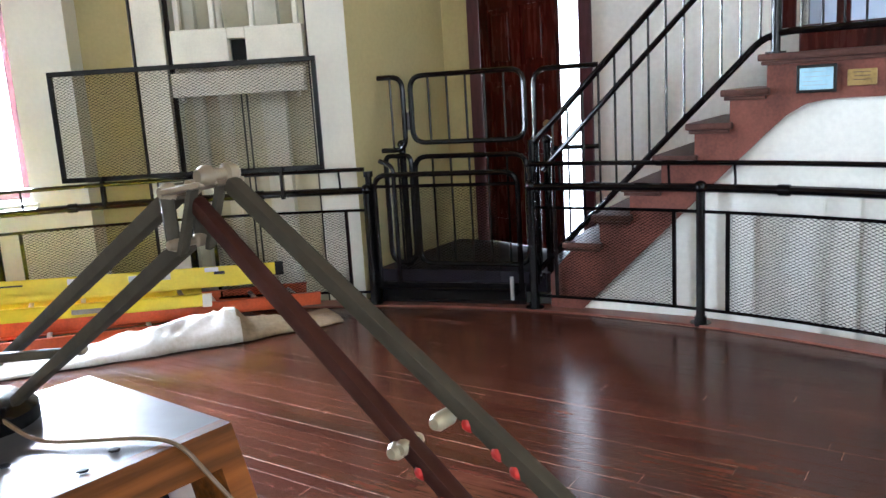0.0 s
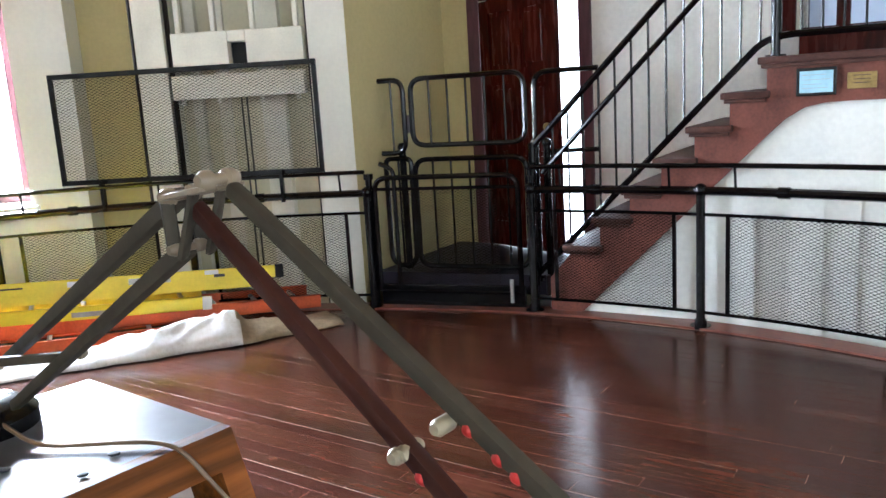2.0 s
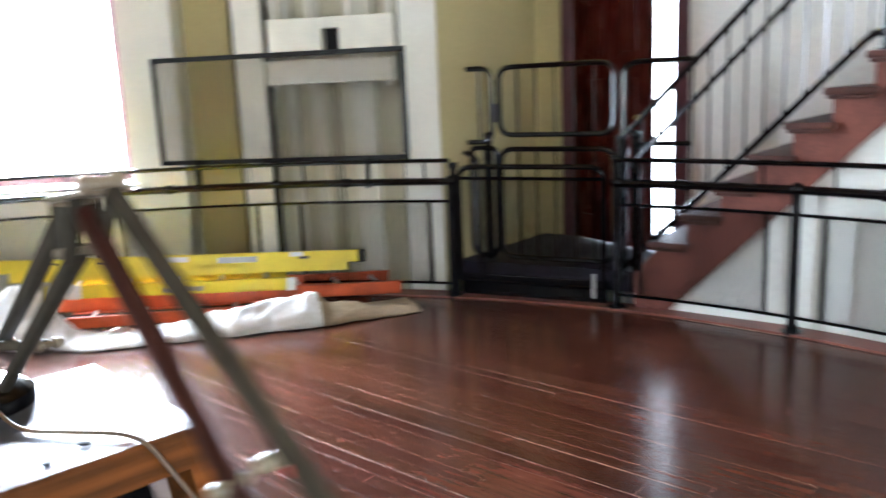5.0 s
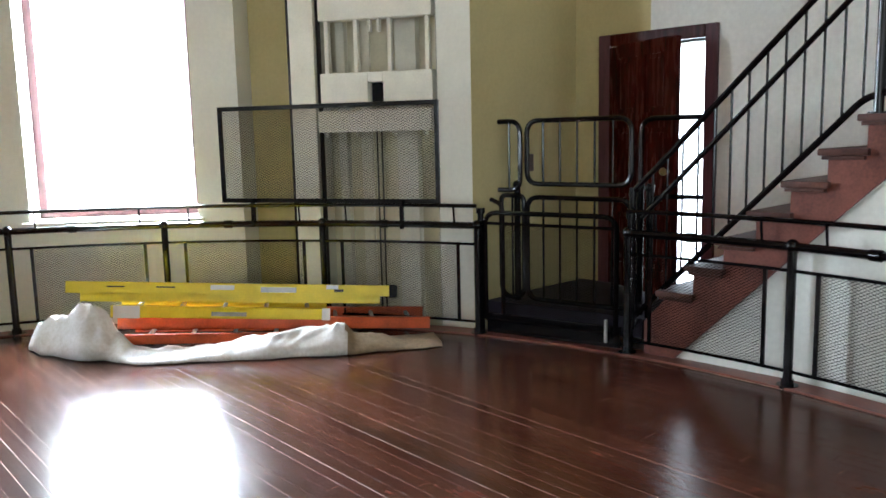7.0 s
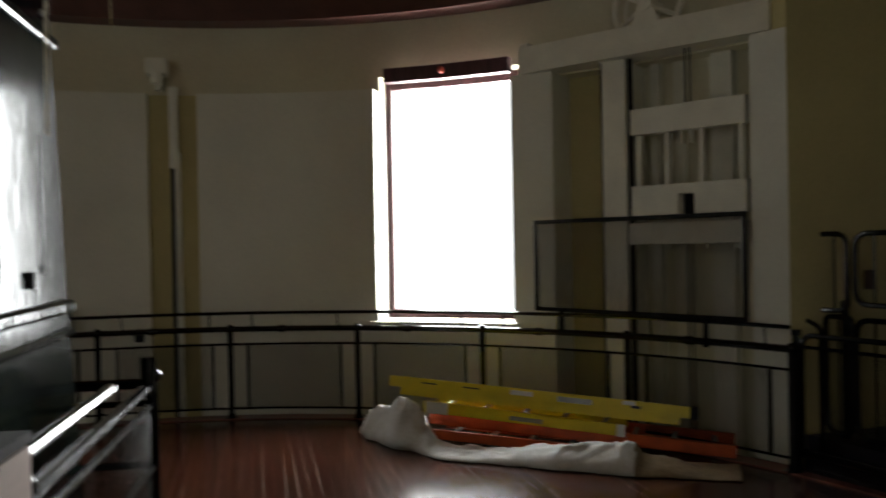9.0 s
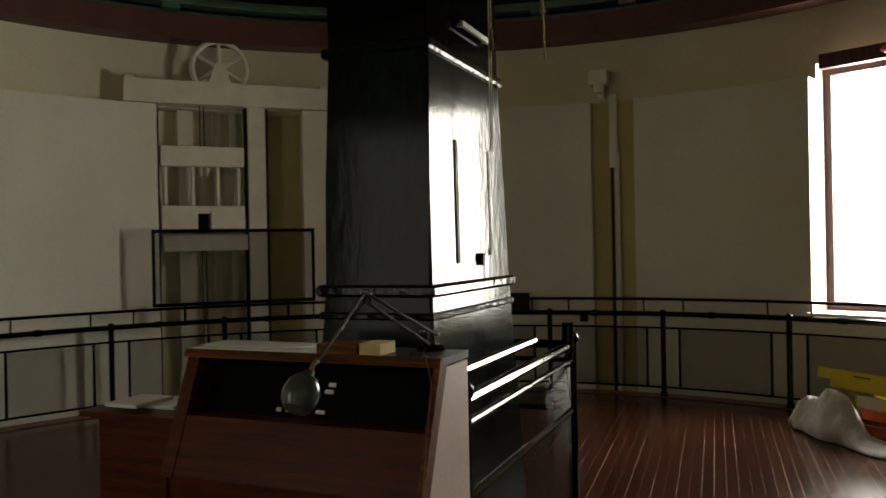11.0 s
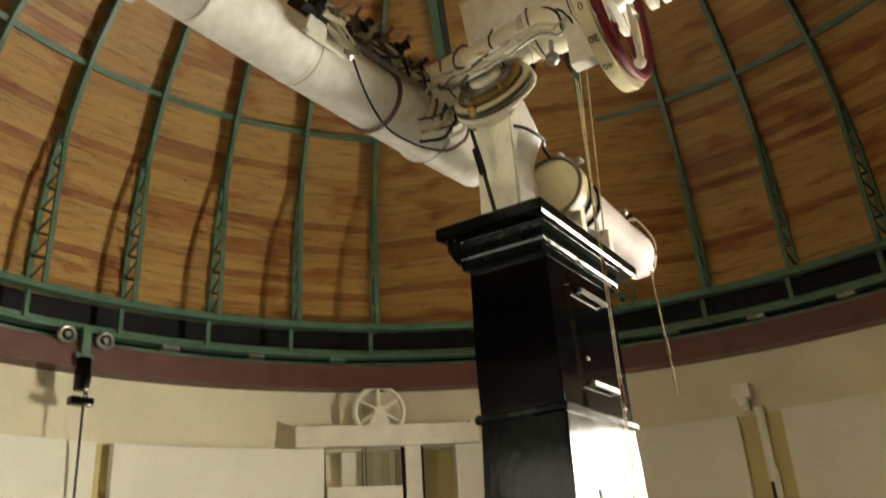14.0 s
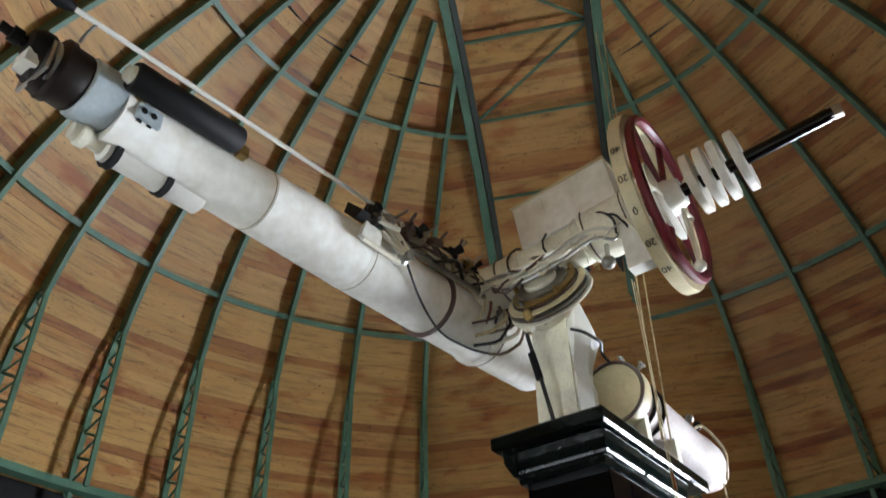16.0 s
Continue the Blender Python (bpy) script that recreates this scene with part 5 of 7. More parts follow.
vs = [bm.verts.new(tq(u, g, r)) for r in (0.17, 0.2) for u, g in ((-1.66, -10), (-1.53, -14), (-1.51, 16), (-1.62, 20))]
for f in HEX:
    bm.faces.new([vs[k] for k in f])
part("clamp_pad", bm, SCOPE, scope, "pale clamp pad lying on the tube", smooth=False)
for ends in (((-1.64, -12, 0.19), (-1.4, -18, 0.21)), ((-1.52, 16, 0.2), (-1.36, -8, 0.22)), ((-1.5, 48, 0.24), (-1.36, -6, 0.22)), ((-1.44, 50, 0.25), (-1.31, 0, 0.21)), ((-1.56, 30, 0.22), (-1.42, 26, 0.24))):
    bm = B()
    flat_, e_ = tq(*ends[0]), tq(*ends[1])
    rod(bm, flat_, e_, 0.014, 6)
    part("clamp_strut", bm, WPAINT, scope, "worn white clamp strut", smooth=False)
bm = B()
turned(bm, tq(-1.37, -6, 0.19), tq(-1.37, -6, 0.25), ((0, 0.03), (0.3, 0.036), (0.5, 0.022), (1, 0.026)), 12)
part("clamp_screw", bm, STEEL, scope)
for g, r_, a_, b_, w_ in ((36, 0.19, -1.36, -0.5, 0.011), (24, 0.19, -1.3, -0.62, 0.014), (44, 0.235, -1.2, -0.62, 0.009)):
    bm = B()
    rod(bm, tq(a_, g, r_), tq(b_, g - 4, r_ + 0.02), w_, 8)
    part("guide_rod", bm, (BROWNM, WPAINT, STEEL)[int(w_ * 1000) % 3], scope)
random.seed(31)
for k in range(9):
    u0 = -1.25 + 0.08 * k + random.uniform(-0.02, 0.02)
    g0 = random.uniform(26, 58)
    bm = B()
    tube(bm, curved([tq(u0, g0, 0.2), tq(u0 + 0.06, g0 + random.uniform(-14, 14), 0.27), tq(u0 + 0.15, g0 + random.uniform(-14, 14), 0.275), tq(u0 + 0.24, g0 - 4, 0.215)], 0.05), random.choice((0.006, 0.008, 0.01)), 6)
    part("clamp_wire", bm, (BROWNM, CORD, CABLE, STEEL)[k % 4], scope)
for k in range(6):
    u0, top = -0.74 + 0.05 * k, 52 - 3 * (k % 3)
    bm = B()
    tube(bm, [tq(u0 + 0.16 * math.sin(q * math.pi / 12) + 0.012 * math.sin(q + 2 * k), top - (7.2 + 0.9 * (k % 3)) * q, 0.2 + 0.035 * math.sin(q * math.pi / 12) + 0.006 * math.sin(2 * q + k)) for q in range(13)], (0.008, 0.011, 0.009)[k % 3], 6)
    part("tube_loop", bm, (BROWNM, CORD, MATBLK, BROWNM, WPAINT, FLEX)[k], scope, "cable looped about the tube")
for a_, b_, o in ((-1.48, -0.8, 0.012), (-1.3, -0.55, 0.018)):
    bm = B()
    rod(bm, tp(a_, 0.13, 0.1), tp(b_, 0.16, 0.13 + o), 0.012, 8)
    part("clamp_shaft", bm, STEEL if o > 0.015 else MATBLK, scope)
bm = B()
ubox(bm, -1.2, -0.45, TV + 0.15, TV + 0.18, 0, 0.03)
bmesh.ops.translate(bm, verts=bm.verts, vec=(0, 0, tz(-0.8) + 0.06))
part("mounting_rail", bm, SCOPE2, scope, smooth=False)
bm = B()
tube(bm, curved([tq(-1.38, 20, 0.21), tq(-1.33, -13, 0.2), tq(-1.2, -38, 0.185), tq(-1.06, -57, 0.18), tq(-0.93, -70, 0.194), tq(-0.8, -77, 0.182), tq(-0.58, -73, 0.18), tq(-0.46, -60, 0.194)], 0.1), 0.0065, 6)
part("tube_cable", bm, CABLE, scope, "loose black cable along the tube")
# declination axis across the pier
DU = -0.58


def dz(v):
    return 4.2 + 0.10 * v


def da(v, du=0.0, dzz=0.0):
    return uv(DU + du, v, dz(v) + dzz)


bm = B()
turned(bm, da(-0.3), da(0.62), ((0, 0.16), (0.03, 0.13), (0.1, 0.125), (0.3, 0.125), (0.31, 0.115), (0.7, 0.12), (0.72, 0.145), (1, 0.15)))
part("declination_housing", bm, SCOPE2, scope)
bm = B()
box(bm, (-0.12, -0.285, -0.14), (0.12, 0.285, 0.14), None, 0.006)
box(bm, (-0.123, -0.11, -0.137), (0.123, -0.104, 0.143))
MB = Matrix((U_, V_, (0, 0, 1))).transposed().to_4x4()
MB.translation = uv(-0.58, 0.285, 4.435)
bmesh.ops.transform(bm, matrix=MB @ Matrix.Rotation(radians(7), 4, "X"), verts=bm.verts)
motor = part("motor_box", bm, SCOPE, scope, "cream rectangular motor cover", smooth=False)
bm = B()
box(bm, (-0.128, -0.29, 0.138), (0.128, 0.29, 0.15))
bmesh.ops.transform(bm, matrix=MB @ Matrix.Rotation(radians(7), 4, "X"), verts=bm.verts)
part("motor_lid", bm, BRASSP, motor, "stained lid edge", smooth=False)
bm = B()
block(bm, [uv(-0.72, 0.575, 0), uv(-0.72, 0.715, 0), uv(-0.64, 0.715, 0), uv(-0.64, 0.575, 0)], 3.88, 4.16)
part("junction_box", bm, SCOPE, scope, "flat cream junction box", smooth=False)
for v, z, dz_ in ((0.5, 4.26, 0.0), (0.56, 4.22, 0.03), (0.6, 4.18, 0.05)):
    bm = B()
    tube(bm, curved([uv(-0.69, v - 0.12, z + 0.03), uv(-0.73, v, z), uv(-0.72, v + 0.06, z - 0.08 - dz_), uv(-0.69, v + 0.04, z - 0.16)], 0.05), 0.007, 6)
    part("cable_loop", bm, (SCOPE2, CABLE, ALU)[int(v * 50) % 3], scope)
random.seed(9)
for i in range(11):
    o = 0.017 * (i % 6)
    w = [random.uniform(-0.012, 0.012) for _ in range(6)]
    bm = B()
    f = 0.012 * (i // 6)
    tube(bm, curved([uv(-0.70, -0.24 + 0.01 * i, 4.16 - o * 0.6), uv(-0.725 - f, -0.1, 4.125 - o + w[0]), uv(-0.735 - f, 0.08, 4.12 - o + w[1]), uv(-0.74 - f, 0.22, 4.135 - o + w[2]), uv(-0.735 - f, 0.36, 4.17 - o + w[3]), uv(-0.72, 0.46, 4.19 - o * 0.7), uv(-0.70, 0.54, 4.15 - o * 0.9 + w[4]), uv(-0.66, 0.56, 4.22)], 0.06), 0.009 if i % 3 else 0.006, 6)
    part("cable_run", bm, (WPAINT, ALU, WPAINT, SCOPE2, WPAINT, STEEL)[i % 6], scope, "pale cable strapped under the housing")
for v in (-0.05, 0.17, 0.33):
    bm = B()
    tube(bm, [uv(DU - 0.138 * math.sin(radians(t)), v + 0.02 * math.sin(radians(t * 3)), dz(v) + 0.138 * math.cos(radians(t))) for t in range(20, 200, 20)], 0.006, 6)
    part("cable_strap", bm, CABLE if v < 0.2 else SCOPE2, scope)
bm = B()
bmesh.ops.create_uvsphere(bm, u_segments=14, v_segments=10, radius=0.036, matrix=Matrix.Translation(uv(-0.70, 0.48, 3.97)))
rod(bm, uv(-0.70, 0.48, 3.97), uv(-0.66, 0.47, 4.1), 0.012, 8)
part("chrome_knob", bm, STEEL, scope, "round dull steel knob")
# hour circle: a stack of discs on the polar axis
PA = (U_ * -0.857 + Vector((0, 0, 0.514))).normalized()
HC = uv(-0.6, 0.09, 4.0)
for a_, b_, r, mt in ((-0.045, -0.03, 0.235, SCOPE2), (-0.03, -0.015, 0.215, BROWNM), (-0.015, 0.0, 0.232, STEEL), (0.0, 0.012, 0.2, MATBLK), (0.012, 0.026, 0.222, BRASSP), (0.026, 0.04, 0.19, BROWNM), (0.04, 0.055, 0.18, BRASS), (0.055, 0.075, 0.14, STEEL), (0.075, 0.1, 0.09, SCOPE2)):
    bm = B()
    turned(bm, HC + PA * a_, HC + PA * b_, ((0, r * 0.97), (0.2, r), (0.8, r), (1, r * 0.97)), 40)
    part("hour_circle", bm, mt, scope)
for i in range(5):
    an = i * 1.25 + 0.4
    x_ = PA.cross(V_)
    bm = B()
    p = HC + 0.17 * (math.cos(an) * V_ + math.sin(an) * x_) + PA * 0.05
    rod(bm, p, p + PA * 0.035, 0.014, 8)
    part("circle_screw", bm, STEEL if i % 2 else BRASS, scope)
# cables looping from the clamp round the tube
for k, mt in enumerate((CORD, mat("red_brown_cable", (0.2, 0.05, 0.04), 0.5, var=0.15), CABLE, CORD, WPAINT)):
    u0 = -0.66 + 0.055 * k
    bm = B()
    tube(bm, [tp(u0 + 0.03 * math.sin(q * 0.6 + k), (0.21 + 0.012 * math.sin(q + k)) * math.cos(radians(70 - 13 * q)), (0.21 + 0.012 * math.sin(q + k)) * math.sin(radians(70 - 13 * q))) for q in range(13 - 2 * (k % 3))], 0.008, 6)
    part("looped_cable", bm, mt, scope)
bm = B()
turned(bm, uv(-0.55, -0.02, 4.16), uv(-0.3, -0.02, 4.01), ((0, 0.15), (0.5, 0.17), (0.8, 0.14), (1, 0.1)))
part("polar_housing", bm, SCOPE2, scope)
for i in range(9):
    bm = B()
    p = uv(-0.66 + random.uniform(-0.05, 0.06), 0.0 + random.uniform(-0.07, 0.09), 3.86 + random.uniform(-0.05, 0.06))
    turned(bm, p, p + Vector((random.uniform(-0.05, 0.05), random.uniform(-0.05, 0.05), random.uniform(-0.06, 0.06))).normalized() * 0.06, ((0, 0.02), (0.3, 0.03), (1, 0.016)), 10)
    part("gear_fitting", bm, (SCOPE2, STEEL, BRASS)[i % 3], scope)
# loose wires and dark seams about the mount
random.seed(21)
for i in range(14):
    u0, v0 = -0.76 + random.uniform(-0.02, 0.02), random.uniform(-0.3, 0.45)
    v1 = v0 + random.uniform(-0.25, 0.25)
    z0 = 4.2 + 0.1 * v0 - random.uniform(0.02, 0.12)
    sag = random.uniform(0.05, 0.14)
    bm = B()
    tube(bm, curved([uv(u0 + 0.06, v0, z0), uv(u0 - 0.01, v0 + 0.02, z0 - sag * 0.5), uv(u0 - 0.02, (v0 + v1) / 2, z0 - sag), uv(u0, v1, z0 - sag * 0.4), uv(u0 + 0.07, v1 + 0.02, z0 + 0.02)], 0.05), random.choice((0.004, 0.006, 0.007)), 6)
    part("loose_wire", bm, (SCOPE2, WPAINT, BROWNM, ALU, CORD)[i % 5], scope)
for i in range(8):
    q = 20 + 24 * i
    bm = B()
    c0 = da(0.02 + 0.06 * i)
    p = c0 + 0.135 * (math.cos(radians(200 + 14 * (i % 4))) * U_ * -1 + math.sin(radians(200 + 14 * (i % 4))) * Vector((0, 0, 1)))
    turned(bm, p, p + (p - c0).normalized() * 0.035, ((0, 0.014), (0.4, 0.018), (0.45, 0.01), (1, 0.012)), 10)
    part("clamp_bolt", bm, (STEEL, MATBLK, BRASS)[i % 3], scope)
for v in (-0.16, 0.38, 0.6):
    bm = B()
    turned(bm, da(v), da(v + 0.008), ((0, 0.10), (0.1, 0.134 if v < 0.3 else 0.153), (0.9, 0.134 if v < 0.3 else 0.153), (1, 0.10)), 28)
    part("housing_seam", bm, BROWNM, scope, "dark oily joint ring")
# setting wheel
WV = 0.76
WM = Matrix((U_, Vector((0, 0, 1)), V_)).transposed().to_4x4()
WM.translation = da(WV)
bm = B()
nn_ = 48
rows = []
for r, w_ in ((0.455, -0.03), (0.475, -0.045), (0.48, 0.0), (0.475, 0.02), (0.42, 0.02), (0.415, -0.03)):
    rows.append([bm.verts.new(WM @ Vector((r * math.cos(2 * math.pi * j / nn_), r * math.sin(2 * math.pi * j / nn_), w_))) for j in range(nn_)])
for i in range(len(rows)):
    for j in range(nn_):
        bm.faces.new((rows[i][j], rows[i][(j + 1) % nn_], rows[(i + 1) % 6][(j + 1) % nn_], rows[(i + 1) % 6][j]))
wheel = part("setting_wheel", bm, BRASSP, scope, "cream graduated rim of the big setting wheel")
bm = B()
tube(bm, [WM @ Vector((0.43 * math.cos(t * math.pi / 24), 0.43 * math.sin(t * math.pi / 24), 0.05)) for t in range(48)], 0.024, 8, True)
part("hand_rim", bm, CRIMSON, wheel, "crimson painted hand rim")
for t in range(6):
    bm = B()
    an = t * math.pi / 3 + 0.3
    rod(bm, WM @ Vector((0, 0, 0.03)), WM @ Vector((0.43 * math.cos(an), 0.43 * math.sin(an), 0.03)), 0.018, 8)
    part("wheel_spoke", bm, CRIMSON if t % 3 else SCOPE2, wheel)
bm = B()
turned(bm, da(WV - 0.04), da(WV + 0.12), ((0, 0.1), (0.3, 0.12), (0.32, 0.215), (0.42, 0.22), (0.46, 0.2), (0.48, 0.1), (1, 0.07)))
part("wheel_hub", bm, SCOPE, wheel)
for an in (0.9, 4.6):
    bm = B()
    rod(bm, WM @ Vector((0.1 * math.cos(an), 0.1 * math.sin(an), 0.1)), WM @ Vector((0.47 * math.cos(an), 0.47 * math.sin(an), 0.12)), 0.012, 6)
    bmesh.ops.create_uvsphere(bm, u_segments=8, v_segments=6, radius=0.03, matrix=Matrix.Translation(WM @ Vector((0.47 * math.cos(an), 0.47 * math.sin(an), 0.12))))
    part("clamp_handle", bm, WPAINT, wheel, "pale clamp handle")


def digits(body, m, size, material, parent):
    """Engraved figures as thin flat lettering."""
    cu = bpy.data.curves.new("figure", "FONT")
    cu.body, cu.size, cu.align_x, cu.align_y, cu.extrude = body, size, "CENTER", "CENTER", 0.001
    tmp = bpy.data.objects.new("figure", cu)
    scene.collection.objects.link(tmp)
    dg = bpy.context.evaluated_depsgraph_get()
    me = bpy.data.meshes.new_from_object(tmp.evaluated_get(dg))
    bpy.data.objects.remove(tmp)
    me.materials.clear()
    me.materials.append(material)
    ob = new("figure", me)
    ob.parent = parent
    ob.matrix_basis = m


for i, txt in enumerate(("40", "20", "0", "20", "40")):
    an = math.pi + radians(37 + 19 * (i - 2))
    c, s_ = math.cos(an), math.sin(an)
    outn = U_ * c + Vector((0, 0, 1)) * s_
    tang = -U_ * s_ + Vector((0, 0, 1)) * c
    yv = V_
    xv = yv.cross(outn)
    m = Matrix((xv, yv, outn)).transposed().to_4x4()
    m = m @ Matrix.Rotation(-math.pi / 2, 4, "Z")
    m.translation = WM @ Vector((0.482 * c, 0.482 * s_, -0.012))
    digits(txt, m, 0.05, INK, wheel)
# counterweights
for i, v in enumerate((0.93, 1.0, 1.07, 1.16)):
    bm = B()
    turned(bm, da(v), da(v + 0.045), ((0, 0.05), (0.3, 0.12), (0.05, 0.135), (0.0, 0.15), (0.12, 0.158), (0.88, 0.158), (1, 0.145), (0.95, 0.05)))
    part("counterweight_disc", bm, SCOPE, scope, "cream painted iron disc weight")
bm = B()
turned(bm, da(0.6), da(1.62), ((0, 0.034), (0.97, 0.034), (1, 0.03)), 14)
part("weight_shaft", bm, BLACK, scope, "dark steel counterweight shaft")
bm = B()
ubox(bm, DU - 0.016, DU + 0.016, 1.6, 1.66, dz(1.62) - 0.03, dz(1.62) + 0.03)
part("shaft_end", bm, STEEL, scope, smooth=False)
# pillar between cap and mount
bm = B()
frows = []
for z, a, b in ((3.31, 0.128, 0.112), (3.75, 0.116, 0.106), (4.12, 0.1, 0.1)):
    frows.append([bm.verts.new(uv(-0.3 + x, -0.03 + y, z)) for x, y in ((a, b), (-a, b), (-a, -b), (a, -b))])
for x, y in zip(frows, frows[1:]):
    for j in range(4):
        bm.faces.new((x[j], x[(j + 1) % 4], y[(j + 1) % 4], y[j]))
bm.faces.new(frows[0][::-1])
bm.faces.new(frows[-1])
part("mount_pillar", bm, SCOPE2, scope, "cream tapered mount pillar", smooth=False)
# Cloth bag on top; the white sheet below stands for the pillar's window-lit face
bm = B()
frows = []
for z, u0, u1, v in ((3.312, -0.41, -0.18, 0.122), (3.5, -0.405, -0.185, 0.118), (3.6, -0.4, -0.18, 0.12), (3.66, -0.39, -0.185, 0.105), (3.74, -0.395, -0.18, 0.118), (3.84, -0.4, -0.15, 0.14), (3.9, -0.4, -0.12, 0.15), (3.97, -0.39, -0.15, 0.145), (4.06, -0.37, -0.26, 0.13), (4.1, -0.35, -0.3, 0.115)):
    frows.append([bm.verts.new(uv(u, v - 0.03 + dv, z)) for u, dv in ((u0, 0), ((u0 + u1) / 2, 0.03), (u1, 0.0), (u1, -0.05), (u0, -0.05))])
for x, y in zip(frows, frows[1:]):
    for j in range(5):
        bm.faces.new((x[j], x[(j + 1) % 5], y[(j + 1) % 5], y[j]))
bm.faces.new(frows[0][::-1])
bm.faces.new(frows[-1])
part("cloth_and_lit_face", bm, mat("cloth_and_lit_white", (0.78, 0.77, 0.75), 0.8, var=0.06, scale=6, bump=0.2), scope, "white cloth bag over a white sheet that draws the pillar's lit face", smooth=False)
bm = B()
tube(bm, curved([uv(-0.415, 0.1, 3.87), uv(-0.4, 0.16, 3.84), uv(-0.3, 0.185, 3.83), uv(-0.2, 0.17, 3.86), uv(-0.14, 0.13, 3.83), uv(-0.1, 0.16, 3.78)], 0.05), 0.009, 6)
part("cloth_tie", bm, CABLE, scope, "black cable tied round the cloth")
bm = B()
tube(bm, [uv(-0.47, -0.02, 3.31), uv(-0.5, -0.06, 3.6), uv(-0.52, -0.1, 3.85), uv(-0.5, -0.12, 4.0)], 0.011, 6)
part("drive_rod", bm, CABLE, scope, "thin black drive rod")
bm = B()
rod(bm, uv(-0.502, -0.065, 3.6), uv(-0.515, -0.09, 3.75), 0.02, 8)
part("rod_joint", bm, MATBLK, scope)
# drive drum lying on the cap
drum = thing("drive_drum", "white cylindrical drum lying on the pier cap, open at one end", "drum")
bm = B()
a, b = uv(-0.1, 0.14, 3.615), uv(1.12, 0.15, 3.55)
turned(bm, a, b, ((0.079, 0.158), (0.0, 0.164), (0.0, 0.175), (0.08, 0.175), (0.081, 0.148), (0.8, 0.146), (0.82, 0.155), (0.96, 0.155), (1, 0.14)))
part("shell", bm, mat("chalky_drum_paint", (0.58, 0.52, 0.5), 0.6, var=0.15, scale=5, bump=0.08, spec=0.2), drum)
bm = B()
turned(bm, a + (b - a) * 0.002, a + (b - a) * 0.075, ((1, 0.02), (0.96, 0.15), (0, 0.162), (0, 0.1635), (1, 0.1635)), 32)
part("open_mouth", bm, BROWNM, drum, "dark open mouth")
bm = B()
turned(bm, a + (b - a) * 0.001, a + (b - a) * 0.079, ((0, 0.1755), (0.05, 0.1775), (0.95, 0.1775), (1, 0.1755)), 36)
part("mouth_band", bm, BRASSP, drum, "worn cream band with a dark lip")
bm = B()
tube(bm, [a + 0.169 * (math.cos(q * math.pi / 18) * V_ + math.sin(q * math.pi / 18) * Vector((0, 0, 1))) for q in range(36)], 0.011, 6, True)
part("mouth_lip", bm, BROWNM, drum)
for q in (40, 75):
    bm = B()
    c = a.lerp(b, 0.05)
    n_ = math.cos(radians(q)) * V_ + math.sin(radians(q)) * Vector((0, 0, 1))
    rod(bm, c + n_ * 0.17, c + n_ * 0.225, 0.011, 8)
    rod(bm, c + n_ * 0.215 - U_ * 0.03, c + n_ * 0.215 + U_ * 0.03, 0.009, 8)
    part("mouth_clip", bm, STEEL, drum, "bright clip on the rim")
bm = B()
tube(bm, curved([a.lerp(b, 0.8) + Vector((0, 0, 0.15)) + V_ * 0.06, a.lerp(b, 0.84) + Vector((0, 0, 0.19)) + V_ * 0.1, a.lerp(b, 0.92) + Vector((0, 0, 0.15)) + V_ * 0.13, a.lerp(b, 0.97) + Vector((0, 0, 0.05)) + V_ * 0.17, a.lerp(b, 1.0) - Vector((0, 0, 0.1)) + V_ * 0.12], 0.06), 0.009, 6)
part("brass_pipe", bm, CORD, drum, "thin cord run round the drum's end")
for t in (0.15, 0.24):
    bm = B()
    c = a.lerp(b, t)
    tube(bm, [c + 0.155 * (math.cos(s * math.pi / 10) * V_ + math.sin(s * math.pi / 10) * Vector((0, 0, 1))) for s in range(-8, 13)], 0.012, 6)
    part("strap", bm, MATBLK, drum)
bm = B()
turned(bm, b, b + (b - a).normalized() * 0.12, ((0, 0.132), (0.5, 0.132), (1, 0.105)))
part("end_cap", bm, mat("pinkish_enamel", (0.42, 0.31, 0.3), 0.5, var=0.1), drum)
for t in (0.82, 0.92):
    bm = B()
    c = a.lerp(b, t)
    rod(bm, c + Vector((0, 0, 0.15)), c + Vector((0, 0, 0.235)) + V_ * 0.05, 0.012, 8)
    bmesh.ops.create_uvsphere(bm, u_segments=8, v_segments=6, radius=0.028, matrix=Matrix.Translation(c + Vector((0, 0, 0.235)) + V_ * 0.05))
    part("tap", bm, STEEL if t < 0.9 else MATBLK, drum)
for t in (0.1, 0.42):
    bm = B()
    c = a.lerp(b, t)
    u_ = (c - Vector((0.1, 0.11, 0))).dot(U_)
    ubox(bm, u_ - 0.03, u_ + 0.03, 0.03, 0.25, 3.31, c.z - 0.1)
    part("cradle", bm, SCOPE2, drum, "cream cradle block", smooth=False)
hc = thing("hanging_cord", "pale cord hanging from the drum with a weight", "cord")
bm = B()
tube(bm, [uv(1.1, 0.25, 3.43), uv(1.1, 0.27, 3.0), uv(1.1, 0.28, 2.8), uv(1.12, 0.28, 2.6)], 0.006, 5)
part("cord", bm, CORD, hc)
bm = B()
rod(bm, uv(1.1, 0.275, 2.86), uv(1.1, 0.273, 2.98), 0.014, 8, 0.009)
part("weight", bm, KNOB, hc)
ropes = thing("dome_ropes", "thin ropes hanging from the dome by the mount", "rope")
for u, v in ((0.05, 0.3), (0.09, 0.33)):
    bm = B()
    rod(bm, uv(u, v, 3.35), uv(u + 0.1, v + 0.1, 6.6), 0.005, 5)
    part("rope", bm, CORD, ropes)

